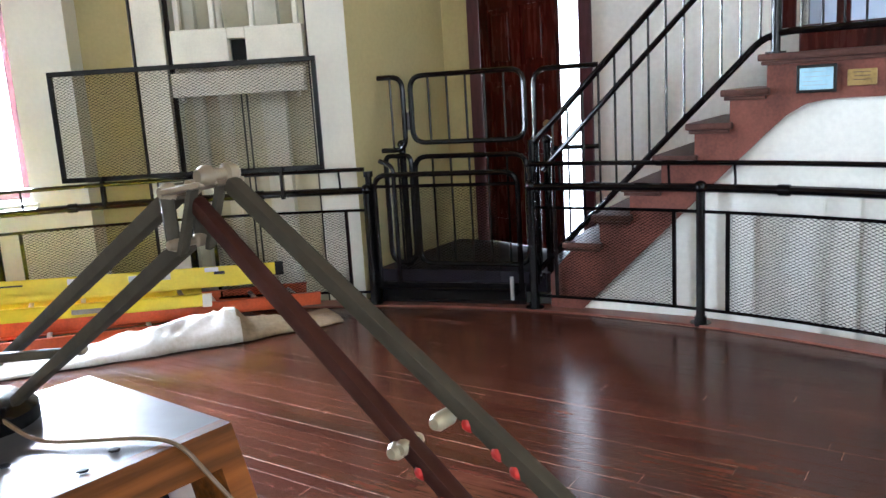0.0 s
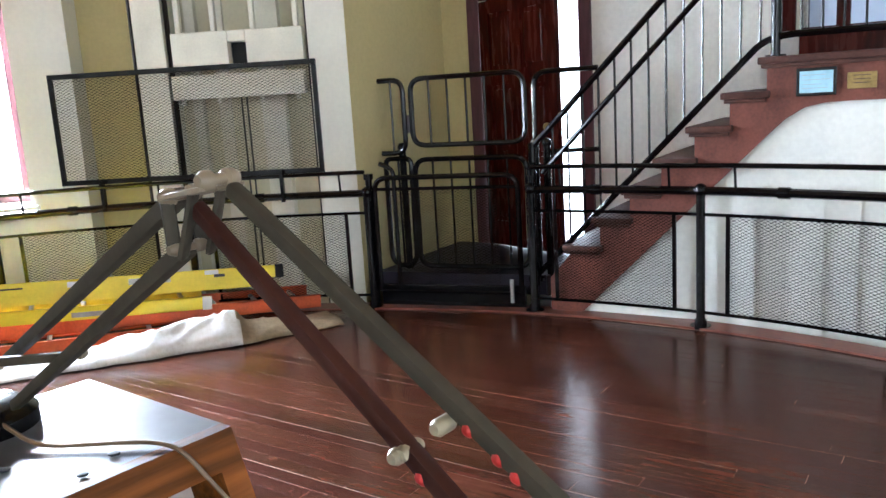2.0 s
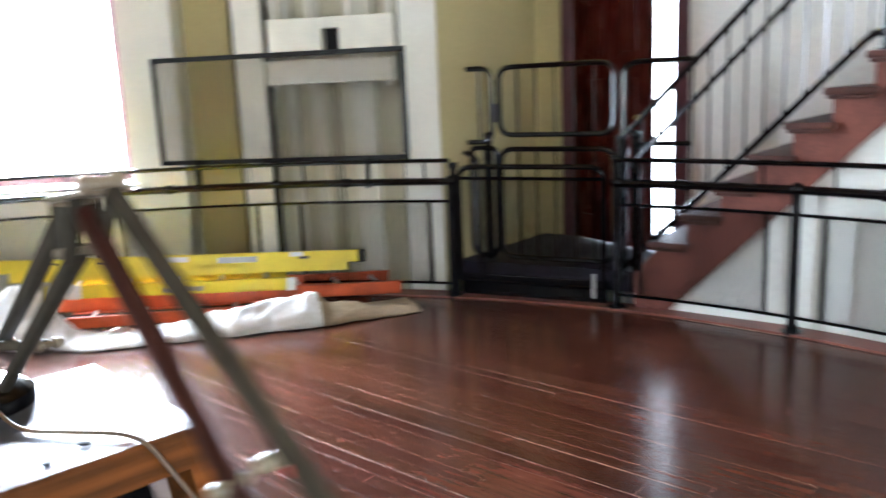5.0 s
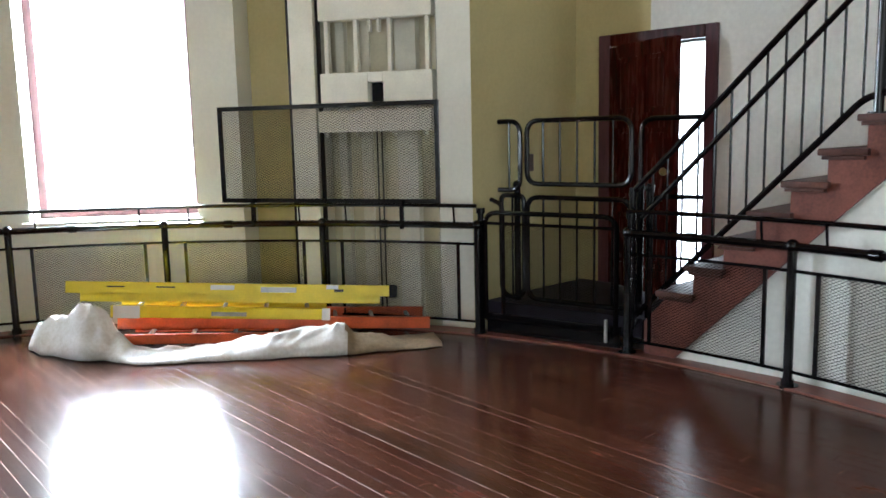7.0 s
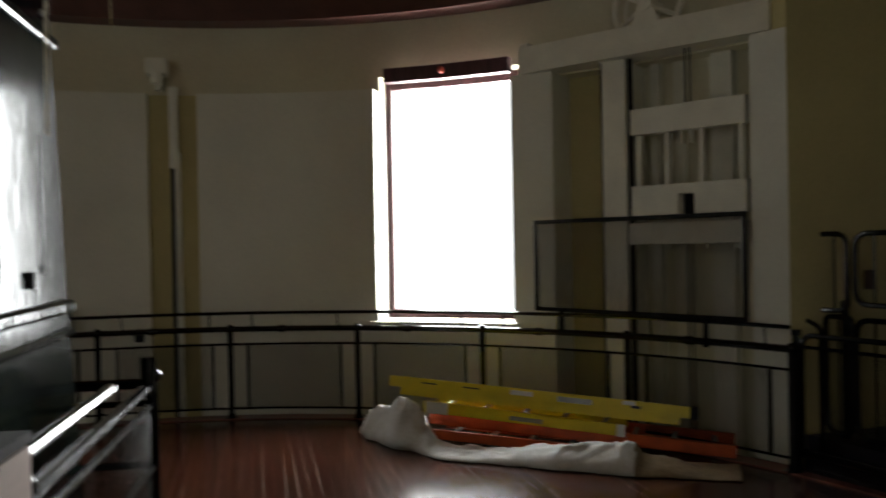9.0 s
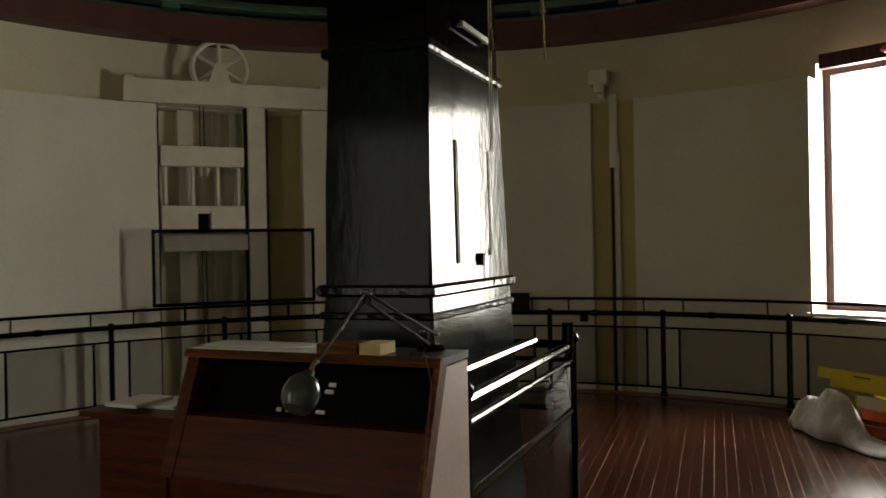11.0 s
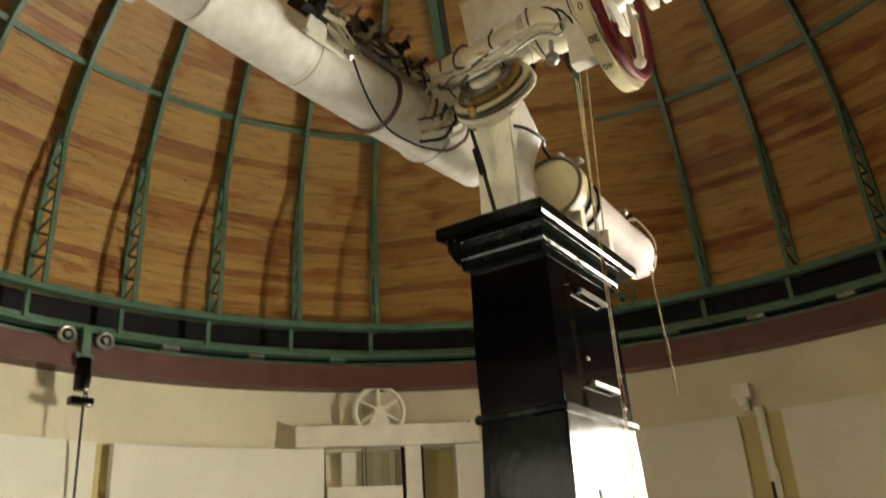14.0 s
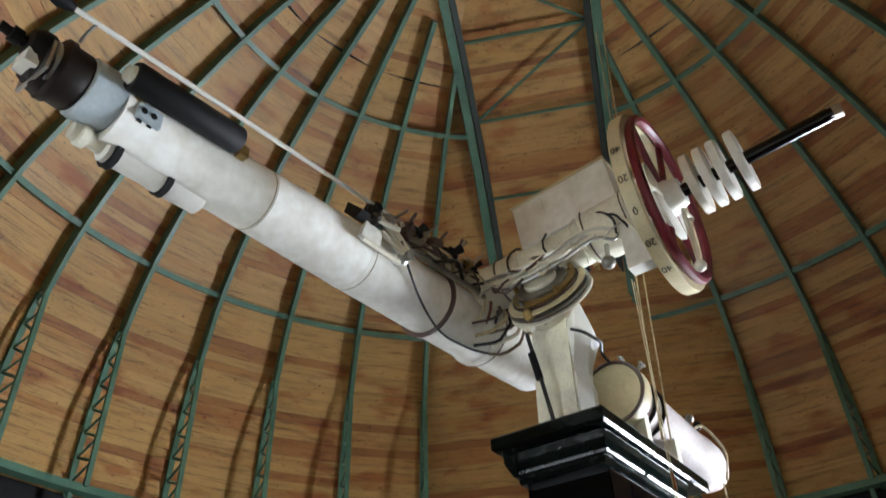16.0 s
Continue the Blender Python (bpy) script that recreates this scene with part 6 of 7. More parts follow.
# ---- guard frame beside the pier ----
gf = thing("pier_guard", "black pipe guard rail with mesh beside the pier", "guard rail")
for z, r in ((1.13, 0.018), (1.03, 0.022), (0.95, 0.013), (0.7, 0.016), (0.12, 0.013)):
    bm = B()
    e = 0.0 if z > 1.1 else 0.7
    tube(bm, [uv(-0.86, 0.5, z), uv(e, 0.5, z)] if z > 1.1 else curved([uv(-0.86, 0.5, z), uv(e, 0.5, z), uv(e, -0.5, z)], 0.03), r, 8)
    part("pipe_rail", bm, BLACK, gf)
for u, v in ((0.7, 0.5), (-0.86, 0.5), (0.7, -0.5)):
    bm = B()
    rod(bm, uv(u, v, 0), uv(u, v, 1.05), 0.026, 12)
    rod(bm, uv(u, v, 0), uv(u, v, 0.015), 0.06, 12)
    bmesh.ops.create_uvsphere(bm, u_segments=12, v_segments=8, radius=0.038, matrix=Matrix.Translation(uv(u, v, 1.06)))
    part("post", bm, BLACK, gf)
bm = B()
rod(bm, uv(0.62, 0.5, 1.0), uv(0.62, 0.5, 1.15), 0.03, 10)
part("finial", bm, BLACK, gf)
shg = part("mesh_sheet", mesh_sheet(1.5, 0.8), BLACK, gf, "fine black expanded metal", smooth=False)
shg.matrix_basis = Matrix.Translation(uv(-0.84, 0.5, 0.13)) @ Matrix((U_, V_, (0, 0, 1))).transposed().to_4x4()
# ---- control desk ----
DX = Vector((-0.819, -0.574, 0)).normalized()      # to the desk's far end
DY = Vector((0.574, -0.819, 0)).normalized()       # out of its front
DESK0 = Vector((1.1673, -0.3734, 0))               # right back corner


def dk(x, y, z):
    return DESK0 + DX * x + DY * y + Vector((0, 0, z))


def dbox(bm, x0, x1, y0, y1, z0, z1):
    block(bm, [dk(x0, y0, 0), dk(x1, y0, 0), dk(x1, y1, 0), dk(x0, y1, 0)], z0, z1)


def dprism(bm, prof, x0, x1):
    """A (y, z) outline drawn along the desk."""
    a = [bm.verts.new(dk(x0, y, z)) for y, z in prof]
    b = [bm.verts.new(dk(x1, y, z)) for y, z in prof]
    k = len(prof)
    bm.faces.new(a[::-1])
    bm.faces.new(b)
    for i in range(k):
        bm.faces.new((a[i], a[(i + 1) % k], b[(i + 1) % k], b[i]))


DW, DD = 0.92, 0.197
desk = thing("control_desk", "old wooden control desk with a sloped dark front panel", "desk")
bm = B()
dbox(bm, -0.001, DW, 0.0, DD, 1.197, 1.22)
part("desktop", bm, LAMIN, desk, "grey laminate desktop, dusty", smooth=False)
bm = B()
dprism(bm, ((DD, 1.195), (DD, 1.2208), (DD + 0.012, 1.2208), (DD + 0.0225, 1.195)), 0.0, DW)
part("top_edging", bm, OAK, desk, "oak edging", smooth=False)
side = ((0.0, 0.0), (0.0, 1.19), (DD, 1.19), (DD + 0.14, 0.84), (DD + 0.14, 0.0))
for x0, x1, mt, lb in ((0.002, 0.012, PALEP, "pale painted end panel"), (DW - 0.024, DW, DESKW, "red-brown end panel")):
    bm = B()
    dprism(bm, side, x0, x1)
    part("end_panel", bm, mt, desk, lb, smooth=False)
for x0, x1, mt in ((-0.0005, 0.019, OAK), (DW - 0.065, DW - 0.024, DESKW)):
    bm = B()
    dprism(bm, ((DD - 0.03, 1.1948), (DD + 0.022, 1.1948), (DD + 0.162, 0.84), (DD + 0.11, 0.84)), x0, x1)
    part("front_stile", bm, mt, desk, smooth=False)
bm = B()
dprism(bm, ((DD - 0.09, 1.19), (DD - 0.07, 1.19), (DD + 0.0, 1.015), (DD - 0.02, 1.015)), 0.019, DW - 0.065)
panel = part("instrument_panel", bm, PANELB, desk, "black sloped instrument panel", smooth=False)
for x, h, w in ((0.375, 0.07, 0.025), (0.38, 0.09, 0.03), (0.56, 0.15, 0.015), (0.52, 0.15, 0.02), (0.485, 0.15, 0.014), (0.455, 0.15, 0.014), (0.4, 0.15, 0.03)):
    bm = B()
    y, z = DD - 0.069 + 0.4 * h, 1.193 - h
    dprism(bm, ((y, z), (y + 0.005, z + 0.002), (y + 0.010, z - 0.009), (y + 0.005, z - 0.012)), x, x + w)
    part("dial_plate", bm, PAPER, panel, smooth=False)
bm = B()
dprism(bm, ((DD - 0.02, 1.0149), (DD + 0.086, 1.02), (DD + 0.156, 0.845), (DD - 0.02, 0.845)), 0.019, DW - 0.065)
part("front_board", bm, DESKW, desk, smooth=False)
bm = B()
dbox(bm, 0.012, DW - 0.024, 0.02, DD + 0.13, 0.62, 0.84)
part("lower_front", bm, DESKW, desk, smooth=False)
bm = B()
dbox(bm, DW + 0.001, DW + 0.42, -0.05, DD + 0.07, 0.98, 1.0)
part("writing_shelf", bm, DESKW, desk, smooth=False)
bm = B()
dbox(bm, 0.012, DW - 0.024, 0.03, DD + 0.12, 0.04, 0.62)
part("plinth_cabinet", bm, DESKW, desk, smooth=False)
bm = B()
dbox(bm, DW + 0.03, DW + 0.37, -0.03, DD + 0.03, 0.0, 0.98)
part("side_pedestal", bm, DESKW, desk, smooth=False)
bm = B()
dbox(bm, 0.05, DW - 0.05, DD + 0.131, DD + 0.38, 0.735, 0.755)
part("pull_out_leaf", bm, DESKW, desk, smooth=False)
# things on the desk
pap = thing("paper_sheets", "white paper sheets lying on the desktop", "paper")
for i, (x0, x1, y0, y1) in enumerate(((0.42, 0.72, 0.03, 0.2), (0.55, 0.88, 0.05, 0.22), (0.5, 0.9, 0.02, 0.16))):
    bm = B()
    dbox(bm, x0, x1, y0, y1, 1.2204 + 0.003 * i, 1.2226 + 0.003 * i)
    part("sheet", bm, PAPER, pap, smooth=False)
pad = thing("note_pads", "white note pads lying on the writing shelf", "paper")
for i, (x0, y0) in enumerate(((DW + 0.1, -0.02), (DW + 0.2, 0.05))):
    bm = B()
    dbox(bm, x0, x0 + 0.14, y0, y0 + 0.18, 1.0004 + 0.012 * i, 1.012 + 0.012 * i)
    part("pad", bm, PAPER, pad, smooth=False)
book = thing("open_log_book", "open log book lying on the pull-out leaf", "book")
bm = B()
dprism(bm, ((DD + 0.18, 0.757), (DD + 0.36, 0.757), (DD + 0.35, 0.775), (DD + 0.19, 0.775)), 0.34, 0.62)
part("pages", bm, PAPERY, book, smooth=False)
yb = thing("yellow_card_box", "small yellow card box with worn wooden lid", "box")
bm = B()
dbox(bm, 0.2, 0.27, 0.1, 0.2, 1.2205, 1.255)
part("carton", bm, PAPERY, yb, smooth=False)
bm = B()
dbox(bm, 0.28, 0.42, 0.08, 0.2, 1.2205, 1.25)
part("wooden_tray", bm, OAK, yb, smooth=False)
for x, y in ((0.075, 0.178), (0.104, 0.19), (0.13, 0.135)):
    cr = thing("dirt_crumb", "dark crumb of dirt on the desktop", "debris", group="crumbs on the desk")
    bm = B()
    bmesh.ops.create_icosphere(bm, subdivisions=1, radius=0.0038, matrix=Matrix.Translation(dk(x, y, 1.2216)) @ Matrix.Diagonal((1.3, 1, 0.4, 1)))
    part("crumb", bm, MATBLK, cr)

# ---- jointed desk lamp ----
lamp = thing("desk_lamp", "khaki spring-arm desk lamp with a green enamel shade", "desk lamp")
LB = Vector((1.098, -0.463, 1.2205))


def flatrod(bm, a, b, w=0.009, h=0.009):
    a, b = Vector(a), Vector(b)
    d = (b - a)
    m = Matrix.LocRotScale((a + b) / 2, d.to_track_quat("Z", "X"), None)
    box(bm, (-w / 2, -h / 2, -d.length / 2), (w / 2, h / 2, d.length / 2), m, 0.0022)


bm = B()
turned(bm, LB, LB + Vector((0, 0, 0.018)), ((0, 0.046), (0.6, 0.046), (1, 0.036)))
turned(bm, LB + Vector((0, 0, 0.018)), LB + Vector((0, 0, 0.06)), ((0, 0.016), (1, 0.014)), 14)
part("lamp_base", bm, BLACK, lamp)
A1, A2 = Vector((1.126, -0.461, 1.270)), Vector((1.134, -0.489, 1.243))
Pk, Pl, Pd = Vector((1.2912, -0.7790, 1.4190)), Vector((1.2792, -0.7660, 1.4150)), Vector((1.2802, -0.7710, 1.3930))
X1 = Vector((1.189, -0.548, 1.291))
for a, b, w in ((A1, Pl, 0.0085), (A2, Pd, 0.008)):
    bm = B()
    flatrod(bm, a, b, w, 0.0075)
    part("lower_arm", bm, LAMPG, lamp)
bm = B()
flatrod(bm, Vector((1.10, -0.50, 1.283)), X1, 0.007, 0.006)
part("spring_bar", bm, LAMPG, lamp)
# elbow: two cheek plates with open links between
for o in (-0.007, 0.007):
    bm = B()
    flatrod(bm, Pl + V_ * o, Pk + Vector((0.006, -0.006, 0.0)) + V_ * o, 0.003, 0.011)
    part("elbow_plate", bm, LAMPB, lamp, "worn beige elbow plate")
    bm = B()
    flatrod(bm, Pk + V_ * o, Pd + Vector((0.003, -0.004, -0.004)) + V_ * o, 0.003, 0.008)
    flatrod(bm, Pl + V_ * o, Pd + V_ * o, 0.003, 0.006)
    part("elbow_link", bm, LAMPG, lamp)
for p, r in ((Pk + Vector((0.004, -0.006, 0.003)), 0.0045), (Pl, 0.004), (X1, 0.004), (A1, 0.005), (Pd, 0.003)):
    bm = B()
    turned(bm, p - V_ * 0.010, p + V_ * 0.010, ((0, r * 0.6), (0.15, r), (0.3, r), (0.35, r * 0.6), (0.65, r * 0.6), (0.7, r), (0.85, r), (1, r * 0.6)), 14)
    part("joint_knob", bm, LAMPB, lamp, "worn beige joint knob")
R1a, R1e = Vector((1.2850, -0.7790, 1.4110)), Vector((1.4000, -0.9680, 1.2660))
R2a, R2e = Vector((1.3000, -0.7890, 1.4185)), Vector((1.4320, -0.9830, 1.2700))
R1k, R2k = R1a.lerp(R1e, 0.46), R2a.lerp(R2e, 0.46)
for a, k, e in ((R1a, R1k, R1e), (R2a, R2k, R2e)):
    bm = B()
    flatrod(bm, a, e, 0.0068, 0.0068)
    part("upper_arm", bm, LAMPR if a is R1a else LAMPG, lamp, "dark red-brown arm" if a is R1a else "")
bm = B()
n = 46
so = Vector((0.004, 0.004, -0.005))
sp0, sp1 = R1a.lerp(R1k, 0.1) + so, R1a.lerp(R1k, 0.72) + so
dd_ = (sp1 - sp0).normalized()
sx = dd_.orthogonal().normalized()
sy = dd_.cross(sx)
tube(bm, [sp0.lerp(sp1, i / (n * 6)) + 0.0017 * (math.cos(i * math.pi / 3) * sx + math.sin(i * math.pi / 3) * sy) for i in range(n * 6)], 0.0007, 4)
part("spring", bm, LAMPR, lamp, "dark red coil spring")
for p in (R1a.lerp(R1e, 0.535), R1a.lerp(R1e, 0.545) + Vector((-0.004, 0.003, 0.0)), R1a.lerp(R2e, 0.50)):
    bm = B()
    turned(bm, p - V_ * 0.005, p + V_ * 0.006, ((0, 0.002), (0.2, 0.0032), (0.8, 0.0032), (1, 0.002)), 12)
    part("wing_nut", bm, KNOB, lamp, "ivory wing nut")
for p in (R1a.lerp(R1e, 0.57), R1a.lerp(R1e, 0.62), R2a.lerp(R2e, 0.51), R2a.lerp(R2e, 0.56), R2a.lerp(R2e, 0.59)):
    bm = B()
    bmesh.ops.create_uvsphere(bm, u_segments=8, v_segments=6, radius=0.0034, matrix=Matrix.Translation(p + Vector((-0.001, 0.0, -0.002))))
    part("red_tip", bm, REDP, lamp, "bright red plastic tip")
# the arm drops to the shade hanging before the panel
HD = Vector((1.468, -1.034, 1.215))
bm = B()
flatrod(bm, R1e, R2e, 0.012, 0.01)
tube(bm, curved([R2e, R2e + Vector((0.008, -0.012, -0.004)), HD + Vector((-0.016, 0.02, 0.024))], 0.01), 0.006, 8)
part("neck", bm, LAMPB, lamp, "worn beige swivel neck")
bm = B()
ax = Vector((0.36, -0.52, -0.78)).normalized()
turned(bm, HD + ax * -0.044, HD + ax * 0.056, ((0, 0.012), (0.1, 0.016), (0.18, 0.028), (0.35, 0.04), (0.6, 0.046), (0.85, 0.041), (1, 0.03)), 24)
part("shade", bm, mat("green_enamel", (0.045, 0.065, 0.055), 0.2, var=0.1), lamp, "green enamelled bell shade")
bm = B()
tube(bm, curved([LB + Vector((0, 0, 0.02)), dk(0.10, 0.12, 1.2225), dk(0.052, DD - 0.012, 1.2235), dk(0.046, DD + 0.016, 1.2235), dk(0.016, DD + 0.045, 1.16), dk(-0.006, DD + 0.175, 0.84), dk(-0.008, DD + 0.16, 0.4)], 0.02, 5), 0.0017, 6)
part("flex", bm, FLEX, lamp, "pale brown lamp flex")

# ---- ladders under the window ----
L0 = Vector((-0.63, 4.13, 0))
LD = Vector((2.33, 0.33, 0)).normalized()
LN = Vector((-LD.y, LD.x, 0))
LM = Matrix((LD, LN, (0, 0, 1))).transposed().to_4x4()
LM.translation = L0


def ladder(name, label, group, x0, z0, x1, z1, y0, width, h, colour, rungs, caps=None, lean=0.0):
    """A flat-lying ladder section: two channel rails and round rungs."""
    t = thing(name, label, "ladder", LM, group=group)
    L = math.hypot(x1 - x0, z1 - z0)
    an = math.degrees(math.atan2(z1 - z0, x1 - x0))
    m = Matrix.Translation((x0, y0, z0)) @ pose(0, 0, 0, 0, -an, 0) @ pose(0, 0, 0, -lean, 0, 0)
    for y, s in ((0, 1), (width, -1)):
        bm = B()
        box(bm, (0, y, 0), (L, y + s * 0.006, h), m)
        for z in (0, h - 0.008):
            box(bm, (0, min(y, y + s * 0.03), z), (L, max(y, y + s * 0.03), z + 0.008), m)
        part("rail", bm, colour, t, smooth=False)
        if caps:
            bm = B()
            box(bm, (L - 0.002, min(y, y + s * 0.04) - 0.004, -0.006), (L + 0.06, max(y, y + s * 0.04) + 0.004, h + 0.004), m, 0.01)
            part("foot_cap", bm, caps, t, "black rubber foot cap")
    for i in range(rungs):
        bm = B()
        x = L * (i + 0.5) / rungs
        rod(bm, m @ Vector((x, 0.004, h / 2)), m @ Vector((x, width - 0.004, h / 2)), 0.016, 8)
        part("rung", bm, ALU, t)
    return t, m, L


lad, m1, l1 = ladder("ladder", "long yellow fibreglass ladder section lying flat on the stack", "stacked ladders", 0.0, 0.455, 2.31, 0.30, 0.0, 0.36, 0.085, YELLOW, 8, MATBLK, 11.0)
for x0, x1, z0, z1, mt in ((0.28, 0.4, 0.045, 0.055, INK), (0.62, 0.75, 0.045, 0.055, INK), (1.0, 1.17, 0.035, 0.07, PAPER), (1.36, 1.62, 0.02, 0.06, STEEL), (1.84, 1.93, 0.05, 0.08, PAPER), (1.9, 1.97, 0.03, 0.05, INK)):
    bm = B()
    box(bm, (x0, -0.0045, z0), (x1, -0.0005, z1), m1)
    part("sticker", bm, mt, lad, smooth=False)
ladder("ladder", "yellow fibreglass fly section under the top ladder", "stacked ladders", 0.09, 0.385, 2.24, 0.245, 0.015, 0.33, 0.062, YELLOW, 8, None, 9.0)
lad3, m3, l3 = ladder("ladder", "short yellow fibreglass ladder section", "stacked ladders", 0.3, 0.265, 1.84, 0.155, -0.03, 0.36, 0.085, YELLOW, 5)
for x0, x1, mt in ((0.02, 0.2, WHITEP), (1.5, 1.56, WHITEP)):
    bm = B()
    box(bm, (x0, -0.012, -0.002), (x1, -0.001, 0.088), m3)
    part("end_bracket", bm, mt, lad3, smooth=False)
bm = B()
box(bm, (0.7, -0.01, 0.02), (0.95, -0.001, 0.05), m3)
part("latch_plate", bm, STEEL, lad3, smooth=False)
ladder("ladder", "orange fibreglass ladder lying under the yellow ones", "stacked ladders", 0.33, 0.165, 2.62, 0.03, 0.02, 0.4, 0.09, ORANGE, 8)
ladder("ladder", "orange fibreglass ladder section at the bottom of the stack", "stacked ladders", 0.40, 0.08, 1.9, 0.008, -0.12, 0.4, 0.07, ORANGE, 5)

# canvas sheet heaped and rolled in front of the ladders
bm = B()
nx, ny = 150, 46
noise.seed_set(4)
EDGE = ((-0.42, 0.42), (-0.34, 0.2), (-0.2, 0.0), (0.2, -0.24), (0.64, -0.41), (1.1, -0.48), (1.57, -0.52), (2.1, -0.5), (2.65, -0.45))
ROLL = ((-0.42, 0.02), (-0.28, 0.14), (-0.12, 0.2), (0.0, 0.23), (0.12, 0.33), (0.25, 0.29), (0.38, 0.13), (0.5, 0.05), (0.75, 0.04), (1.0, 0.07), (1.35, 0.12), (1.65, 0.15), (1.93, 0.165), (2.0, 0.1), (2.16, 0.085), (2.4, 0.03), (2.65, 0.02))


def stepped(tab, x):
    for (a, p), (b, q) in zip(tab, tab[1:]):
        if x <= b:
            t = (x - a) / (b - a)
            t = t * t * (3 - 2 * t)
            return p + (q - p) * max(0, t)
    return tab[-1][1]


grid = []
for i in range(nx + 1):
    row = []
    x = -0.42 + 3.07 * i / nx
    ye, hh = stepped(EDGE, x), stepped(ROLL, x)
    deep = 0.55 if x < 0.2 else 0.42
    for j in range(ny + 1):
        s_ = j / ny
        y = ye + deep * s_
        w = Vector((x, y, 0))
        warp = noise.fractal(w * 2.3 + Vector((3, 1, 7)), 0.9, 2.0, 3)
        n1 = abs(noise.noise(Vector((x * 4.2 + warp * 0.8, y * 6.5 + x * 2.0, 2.3))))
        n2 = abs(noise.noise(Vector((x * 8.5 - y * 6.0 + warp, y * 11 + warp * 1.4, 8.1))))
        n3 = noise.noise(Vector((x * 2.2, y * 3.0, 5.5)))
        d = deep * s_
        rise = math.sqrt(min(1.0, d / 0.13))
        fall = 1.0 if d < 0.2 else max(0.0, 1 - (d - 0.2) / (deep - 0.2)) ** 0.8
        body = hh * rise * fall * (1 + (0.25 if x < 0.8 else 0.08) * n3)
        crease = rise * (0.16 * (0.3 - n1) + 0.09 * (0.25 - n2)) * min(1.0, 0.15 + hh / 0.25) * (1.0 if x < 0.8 else 0.4)
        z = 0.008 + max(0.0, body + crease)
        out = 0.05 * warp * (1 - s_) + 0.03 * n3
        row.append(bm.verts.new(LM @ Vector((x + 0.03 * n3, y + out, max(0.006, z)))))
    grid.append(row)
for i in range(nx):
    for j in range(ny):
        bm.faces.new((grid[i][j], grid[i + 1][j], grid[i + 1][j + 1], grid[i][j + 1]))
for f in bm.faces:
    f.material_index = int((LM.inverted() @ f.calc_center_median()).x > 1.96)
tarp = obj("canvas_sheet", bm, CANVAS, True)
tarp.data.materials.append(TANCLOTH)
sol = tarp.modifiers.new("thick", "SOLIDIFY")
sol.thickness = 0.004
tagged(tarp, "crumpled dirty white canvas sheet heaped in front of ladders", "dust sheet")

# ---- dome drive hoist ----
hoist = thing("chain_hoist", "black chain hoist with green hanger below the dome ring", "hoist", Matrix.Translation(pol(5.1, 208.2)) @ pose(0, 0, 0, 0, 0, 208.2))
bm = B()
box(bm, (-0.03, -0.04, 3.85), (0.03, 0.04, 4.12))
box(bm, (-0.02, -0.09, 3.82), (0.02, 0.09, 3.86))
part("hanger", bm, GREEN, hoist, smooth=False)
for y in (-0.19, 0.19):
    bm = B()
    tube(bm, [(0, y + 0.075 * math.cos(t * math.pi / 9), 4.02 + 0.075 * math.sin(t * math.pi / 9)) for t in range(18)], 0.022, 8, True)
    rod(bm, (-0.03, y, 4.02), (0.03, y, 4.02), 0.03, 10)
    part("pulley", bm, STEEL, hoist, "worn steel pulley")
bm = B()
box(bm, (-0.06, -0.055, 3.5), (0.06, 0.055, 3.82), None, 0.02)
box(bm, (-0.05, -0.12, 3.36), (0.05, 0.1, 3.44), None, 0.01)
part("hoist_body", bm, BLACK, hoist)
for i in range(9):
    bm = B()
    tube(bm, [(0.02 * math.sin(i), -0.06 + 0.018 * math.cos(t * math.pi / 5), 3.42 + 0.045 * i + 0.03 * math.sin(t * math.pi / 5)) for t in range(10)], 0.008, 5, True)
    part("chain_link", bm, MATBLK, hoist)
bm = B()
tube(bm, [(0, -0.04, 3.36), (0.03, -0.06, 2.5), (0.03, -0.07, 0.3)], 0.013, 6)
part("drop_rope", bm, CABLE, hoist, "dark rope hanging from the hoist")
dw = thing("dome_crank_wheel", "small green spoked hand wheel by the dome ring", "hand wheel", Matrix.Translation(pol(5.02, 139.0, 4.58)) @ pose(0, 0, 0, 0, 0, 139.0))
bm = B()
tube(bm, [(0, 0.17 * math.cos(t * math.pi / 12), 0.17 * math.sin(t * math.pi / 12)) for t in range(24)], 0.016, 8, True)
part("rim", bm, GREEN, dw)
for t in range(5):
    bm = B()
    an = t * 2 * math.pi / 5
    rod(bm, (0, 0, 0), (0, 0.17 * math.cos(an), 0.17 * math.sin(an)), 0.012, 6)
    part("spoke", bm, GREEN, dw)
bm = B()
rod(bm, (0.0, 0, 0), (0.26, 0, 0), 0.03, 10)
part("axle", bm, GREEN, dw)
bb = thing("box_on_rail", "dark metal box fixed on the railing", "box", Matrix.Translation(pol(RR - 0.02, 136.6)) @ pose(0, 0, 0, 0, 0, 136.6))
bm = B()
box(bm, (-0.05, -0.13, 0.84), (0.05, 0.13, 1.04), None, 0.008)
part("box", bm, MATBLK, bb)
sk = thing("socket_box", "small black socket box on the wall", "socket", Matrix.Translation(pol(RW, 128.9)) @ pose(0, 0, 0, 0, 0, 128.9))
bm = B()
box(bm, (-0.06, -0.04, 0.72), (0.0, 0.04, 0.84), None, 0.01)
part("box", bm, MATBLK, sk)

# ---- floor planks, last ----
PD, PW_, PN = pol(1, -50.5), 0.074, pol(1, 39.5)
RF = 4.93
random.seed(11)
rest_v, rest_f = [], []
count = 0


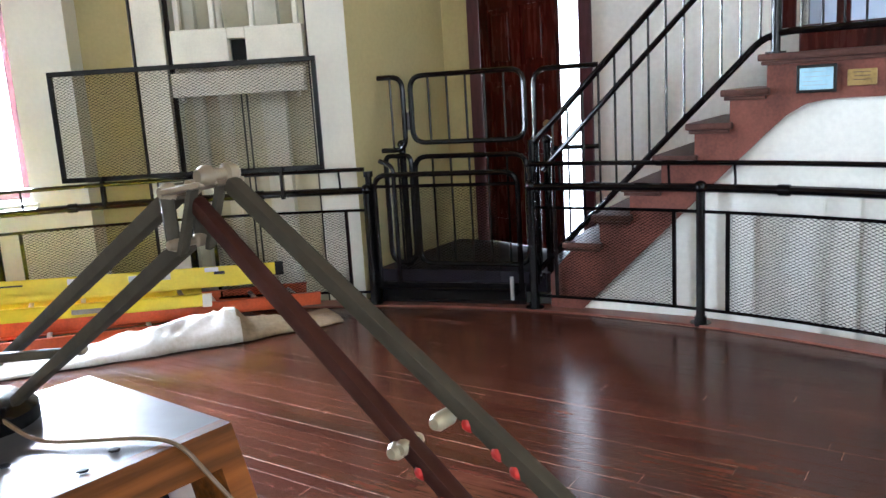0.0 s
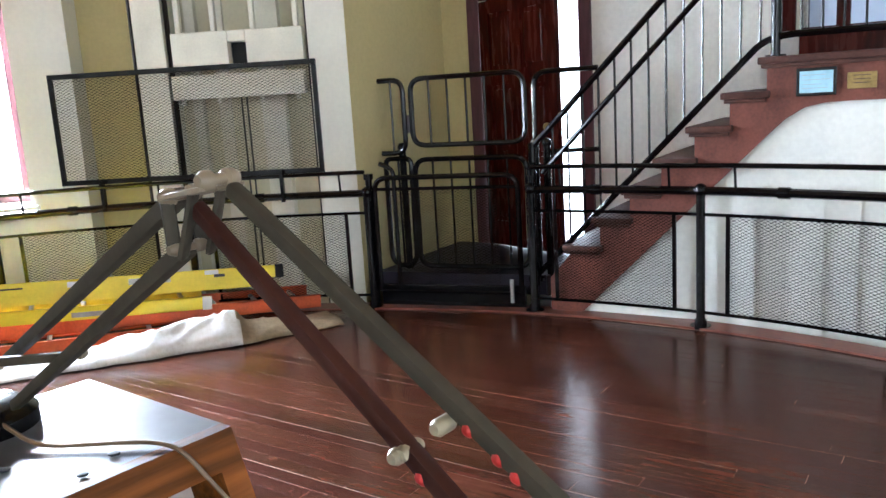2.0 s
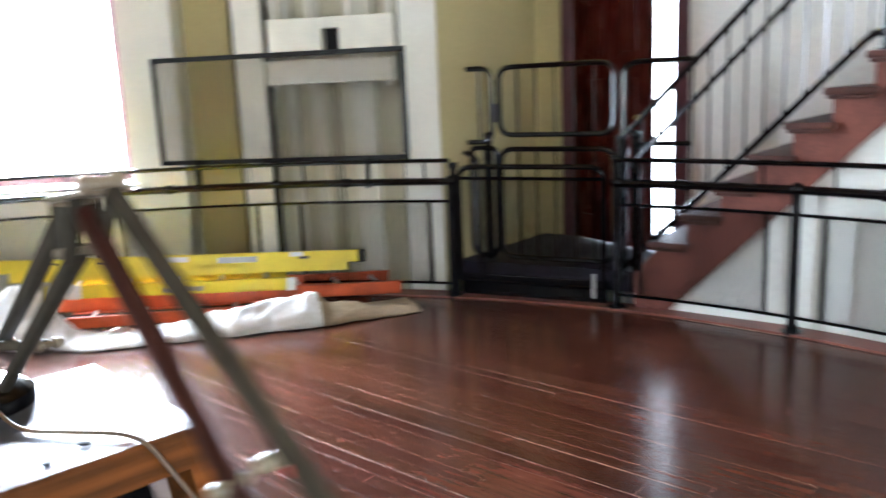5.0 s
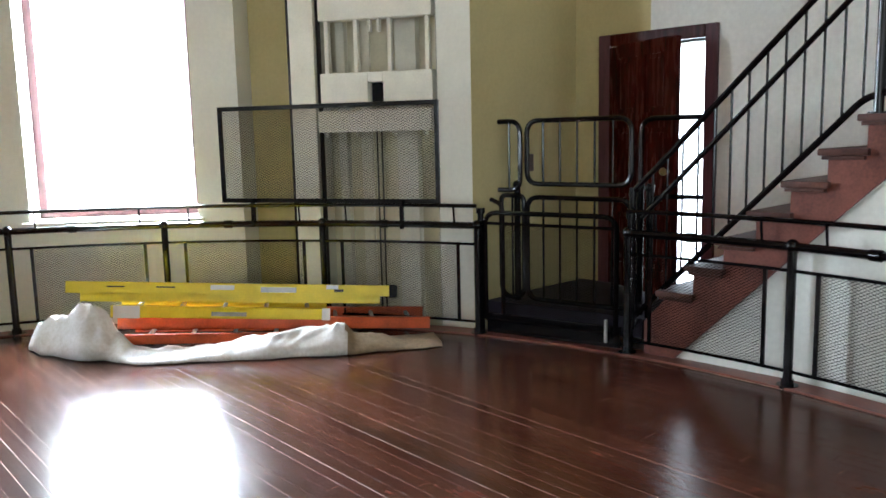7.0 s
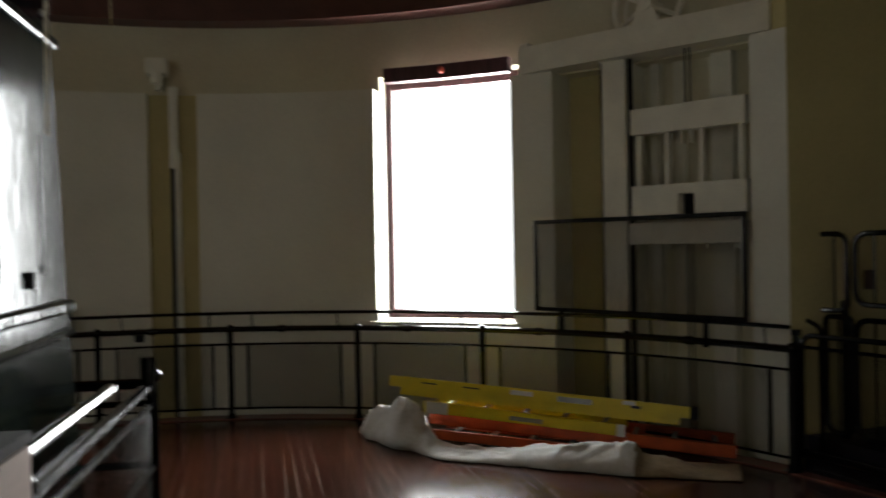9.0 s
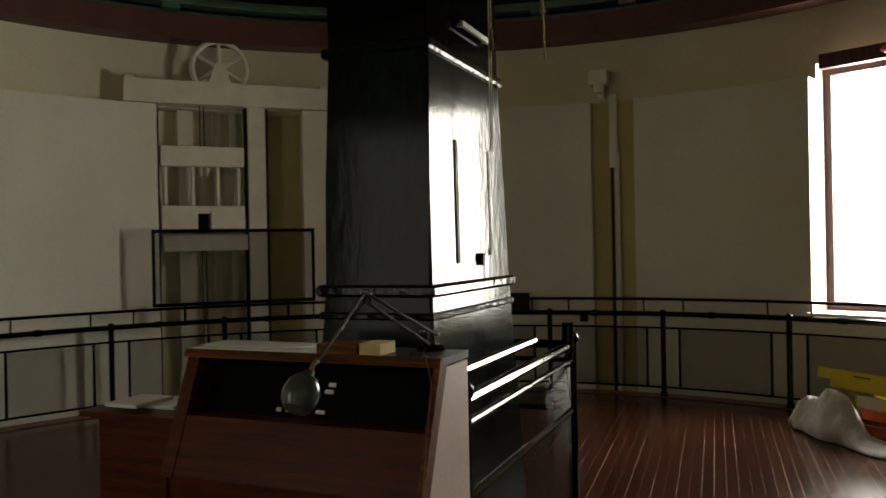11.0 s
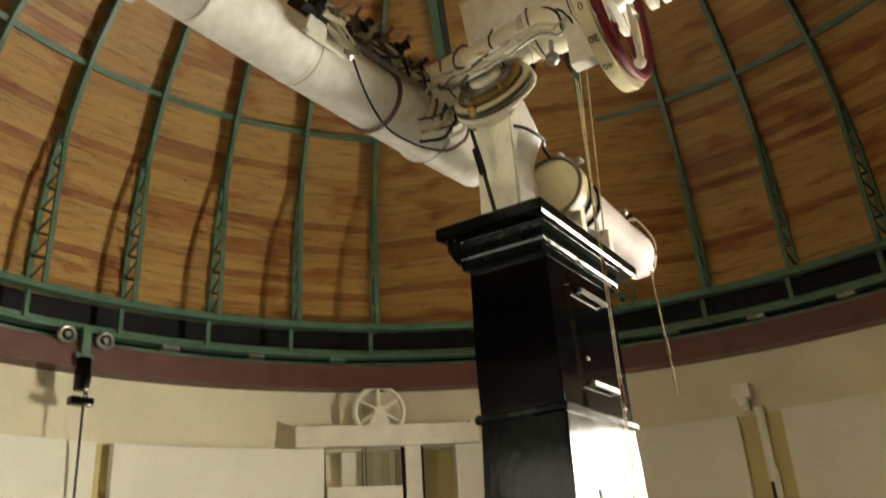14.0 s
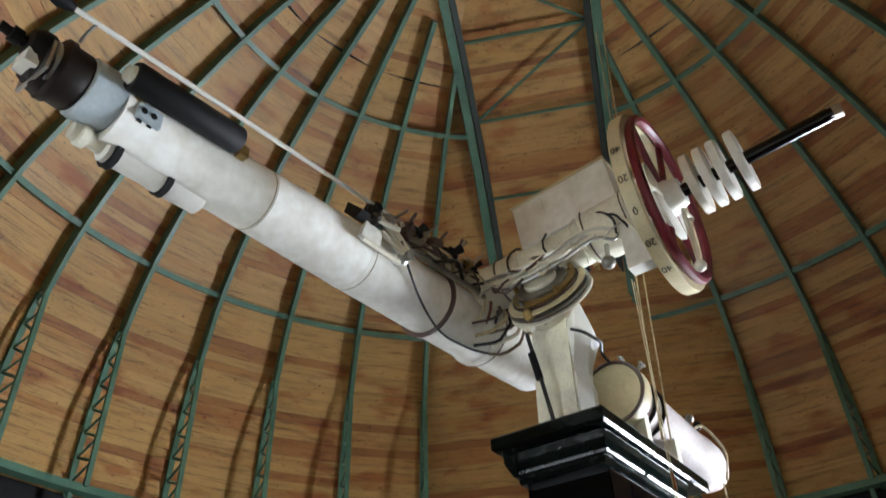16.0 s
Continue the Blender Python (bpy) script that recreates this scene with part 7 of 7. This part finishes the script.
def plank_shape(y0, y1, x0, x1):
    """Corner points of one strip, clipped to the round floor at its ends."""
    def cut(y, x):
        lim = math.sqrt(max(RF * RF - y * y, 0.0))
        return max(-lim, min(lim, x))
    c, t = 0.0009, 0.0012
    pts = []
    for z, g in ((-0.02, 0.0), (-t, 0.0), (0.0, c)):
        for y, x in ((y0 + g, x0 + g), (y0 + g, x1 - g), (y1 - g, x1 - g), (y1 - g, x0 + g)):
            pts.append(PD * cut(y, x) + PN * y + Vector((0, 0, z)))
    return pts


PF = [(8, 9, 10, 11)]
for b_ in (0, 4):
    for j in range(4):
        PF.append((b_ + j, b_ + (j + 1) % 4, b_ + 4 + (j + 1) % 4, b_ + 4 + j))
rows_n = int(2 * RF / PW_)
for r in range(rows_n):
    y0 = -RF + r * PW_ + 0.002
    y1 = y0 + PW_
    if y1 > RF:
        continue
    lim = math.sqrt(max(RF * RF - max(abs(y0), abs(y1)) ** 2, 0.0)) if max(abs(y0), abs(y1)) < RF else 0
    lim = math.sqrt(max(0.0, RF * RF - min(abs(y0), abs(y1)) ** 2))
    x = -lim
    while x < lim - 0.05:
        L = random.uniform(0.9, 3.4)
        x1 = min(lim, x + L)
        if lim - x1 < 0.5:
            x1 = lim
        pts = plank_shape(y0, y1 - random.choice((0.0004, 0.0006, 0.0009, 0.0012, 0.0015, 0.002, 0.0028)), x, x1 - random.choice((0.0005, 0.0015)))
        dzp = random.uniform(-0.0004, 0.0004)
        pts = [p + Vector((0, 0, dzp)) for p in pts]
        mid = sum(pts, Vector()) / len(pts)
        if mid.x > 0.2 and mid.y > -2.6 and count < 300:
            count += 1
            me = bpy.data.meshes.new("plank")
            me.from_pydata([p - mid for p in pts], [], PF)
            me.materials.append(FLOORW)
            o = new("plank", me)
            o.parent = floor_ob
            o.location = mid
        else:
            k = len(rest_v)
            rest_v += [tuple(p) for p in pts]
            rest_f += [tuple(k + i for i in f) for f in PF]
        x = x1
me = bpy.data.meshes.new("planks_beyond")
me.from_pydata(rest_v, [], rest_f)
me.materials.append(FLOORW)
o = new("planks_beyond", me)
o.parent = floor_ob
o["kind"] = "stuff"
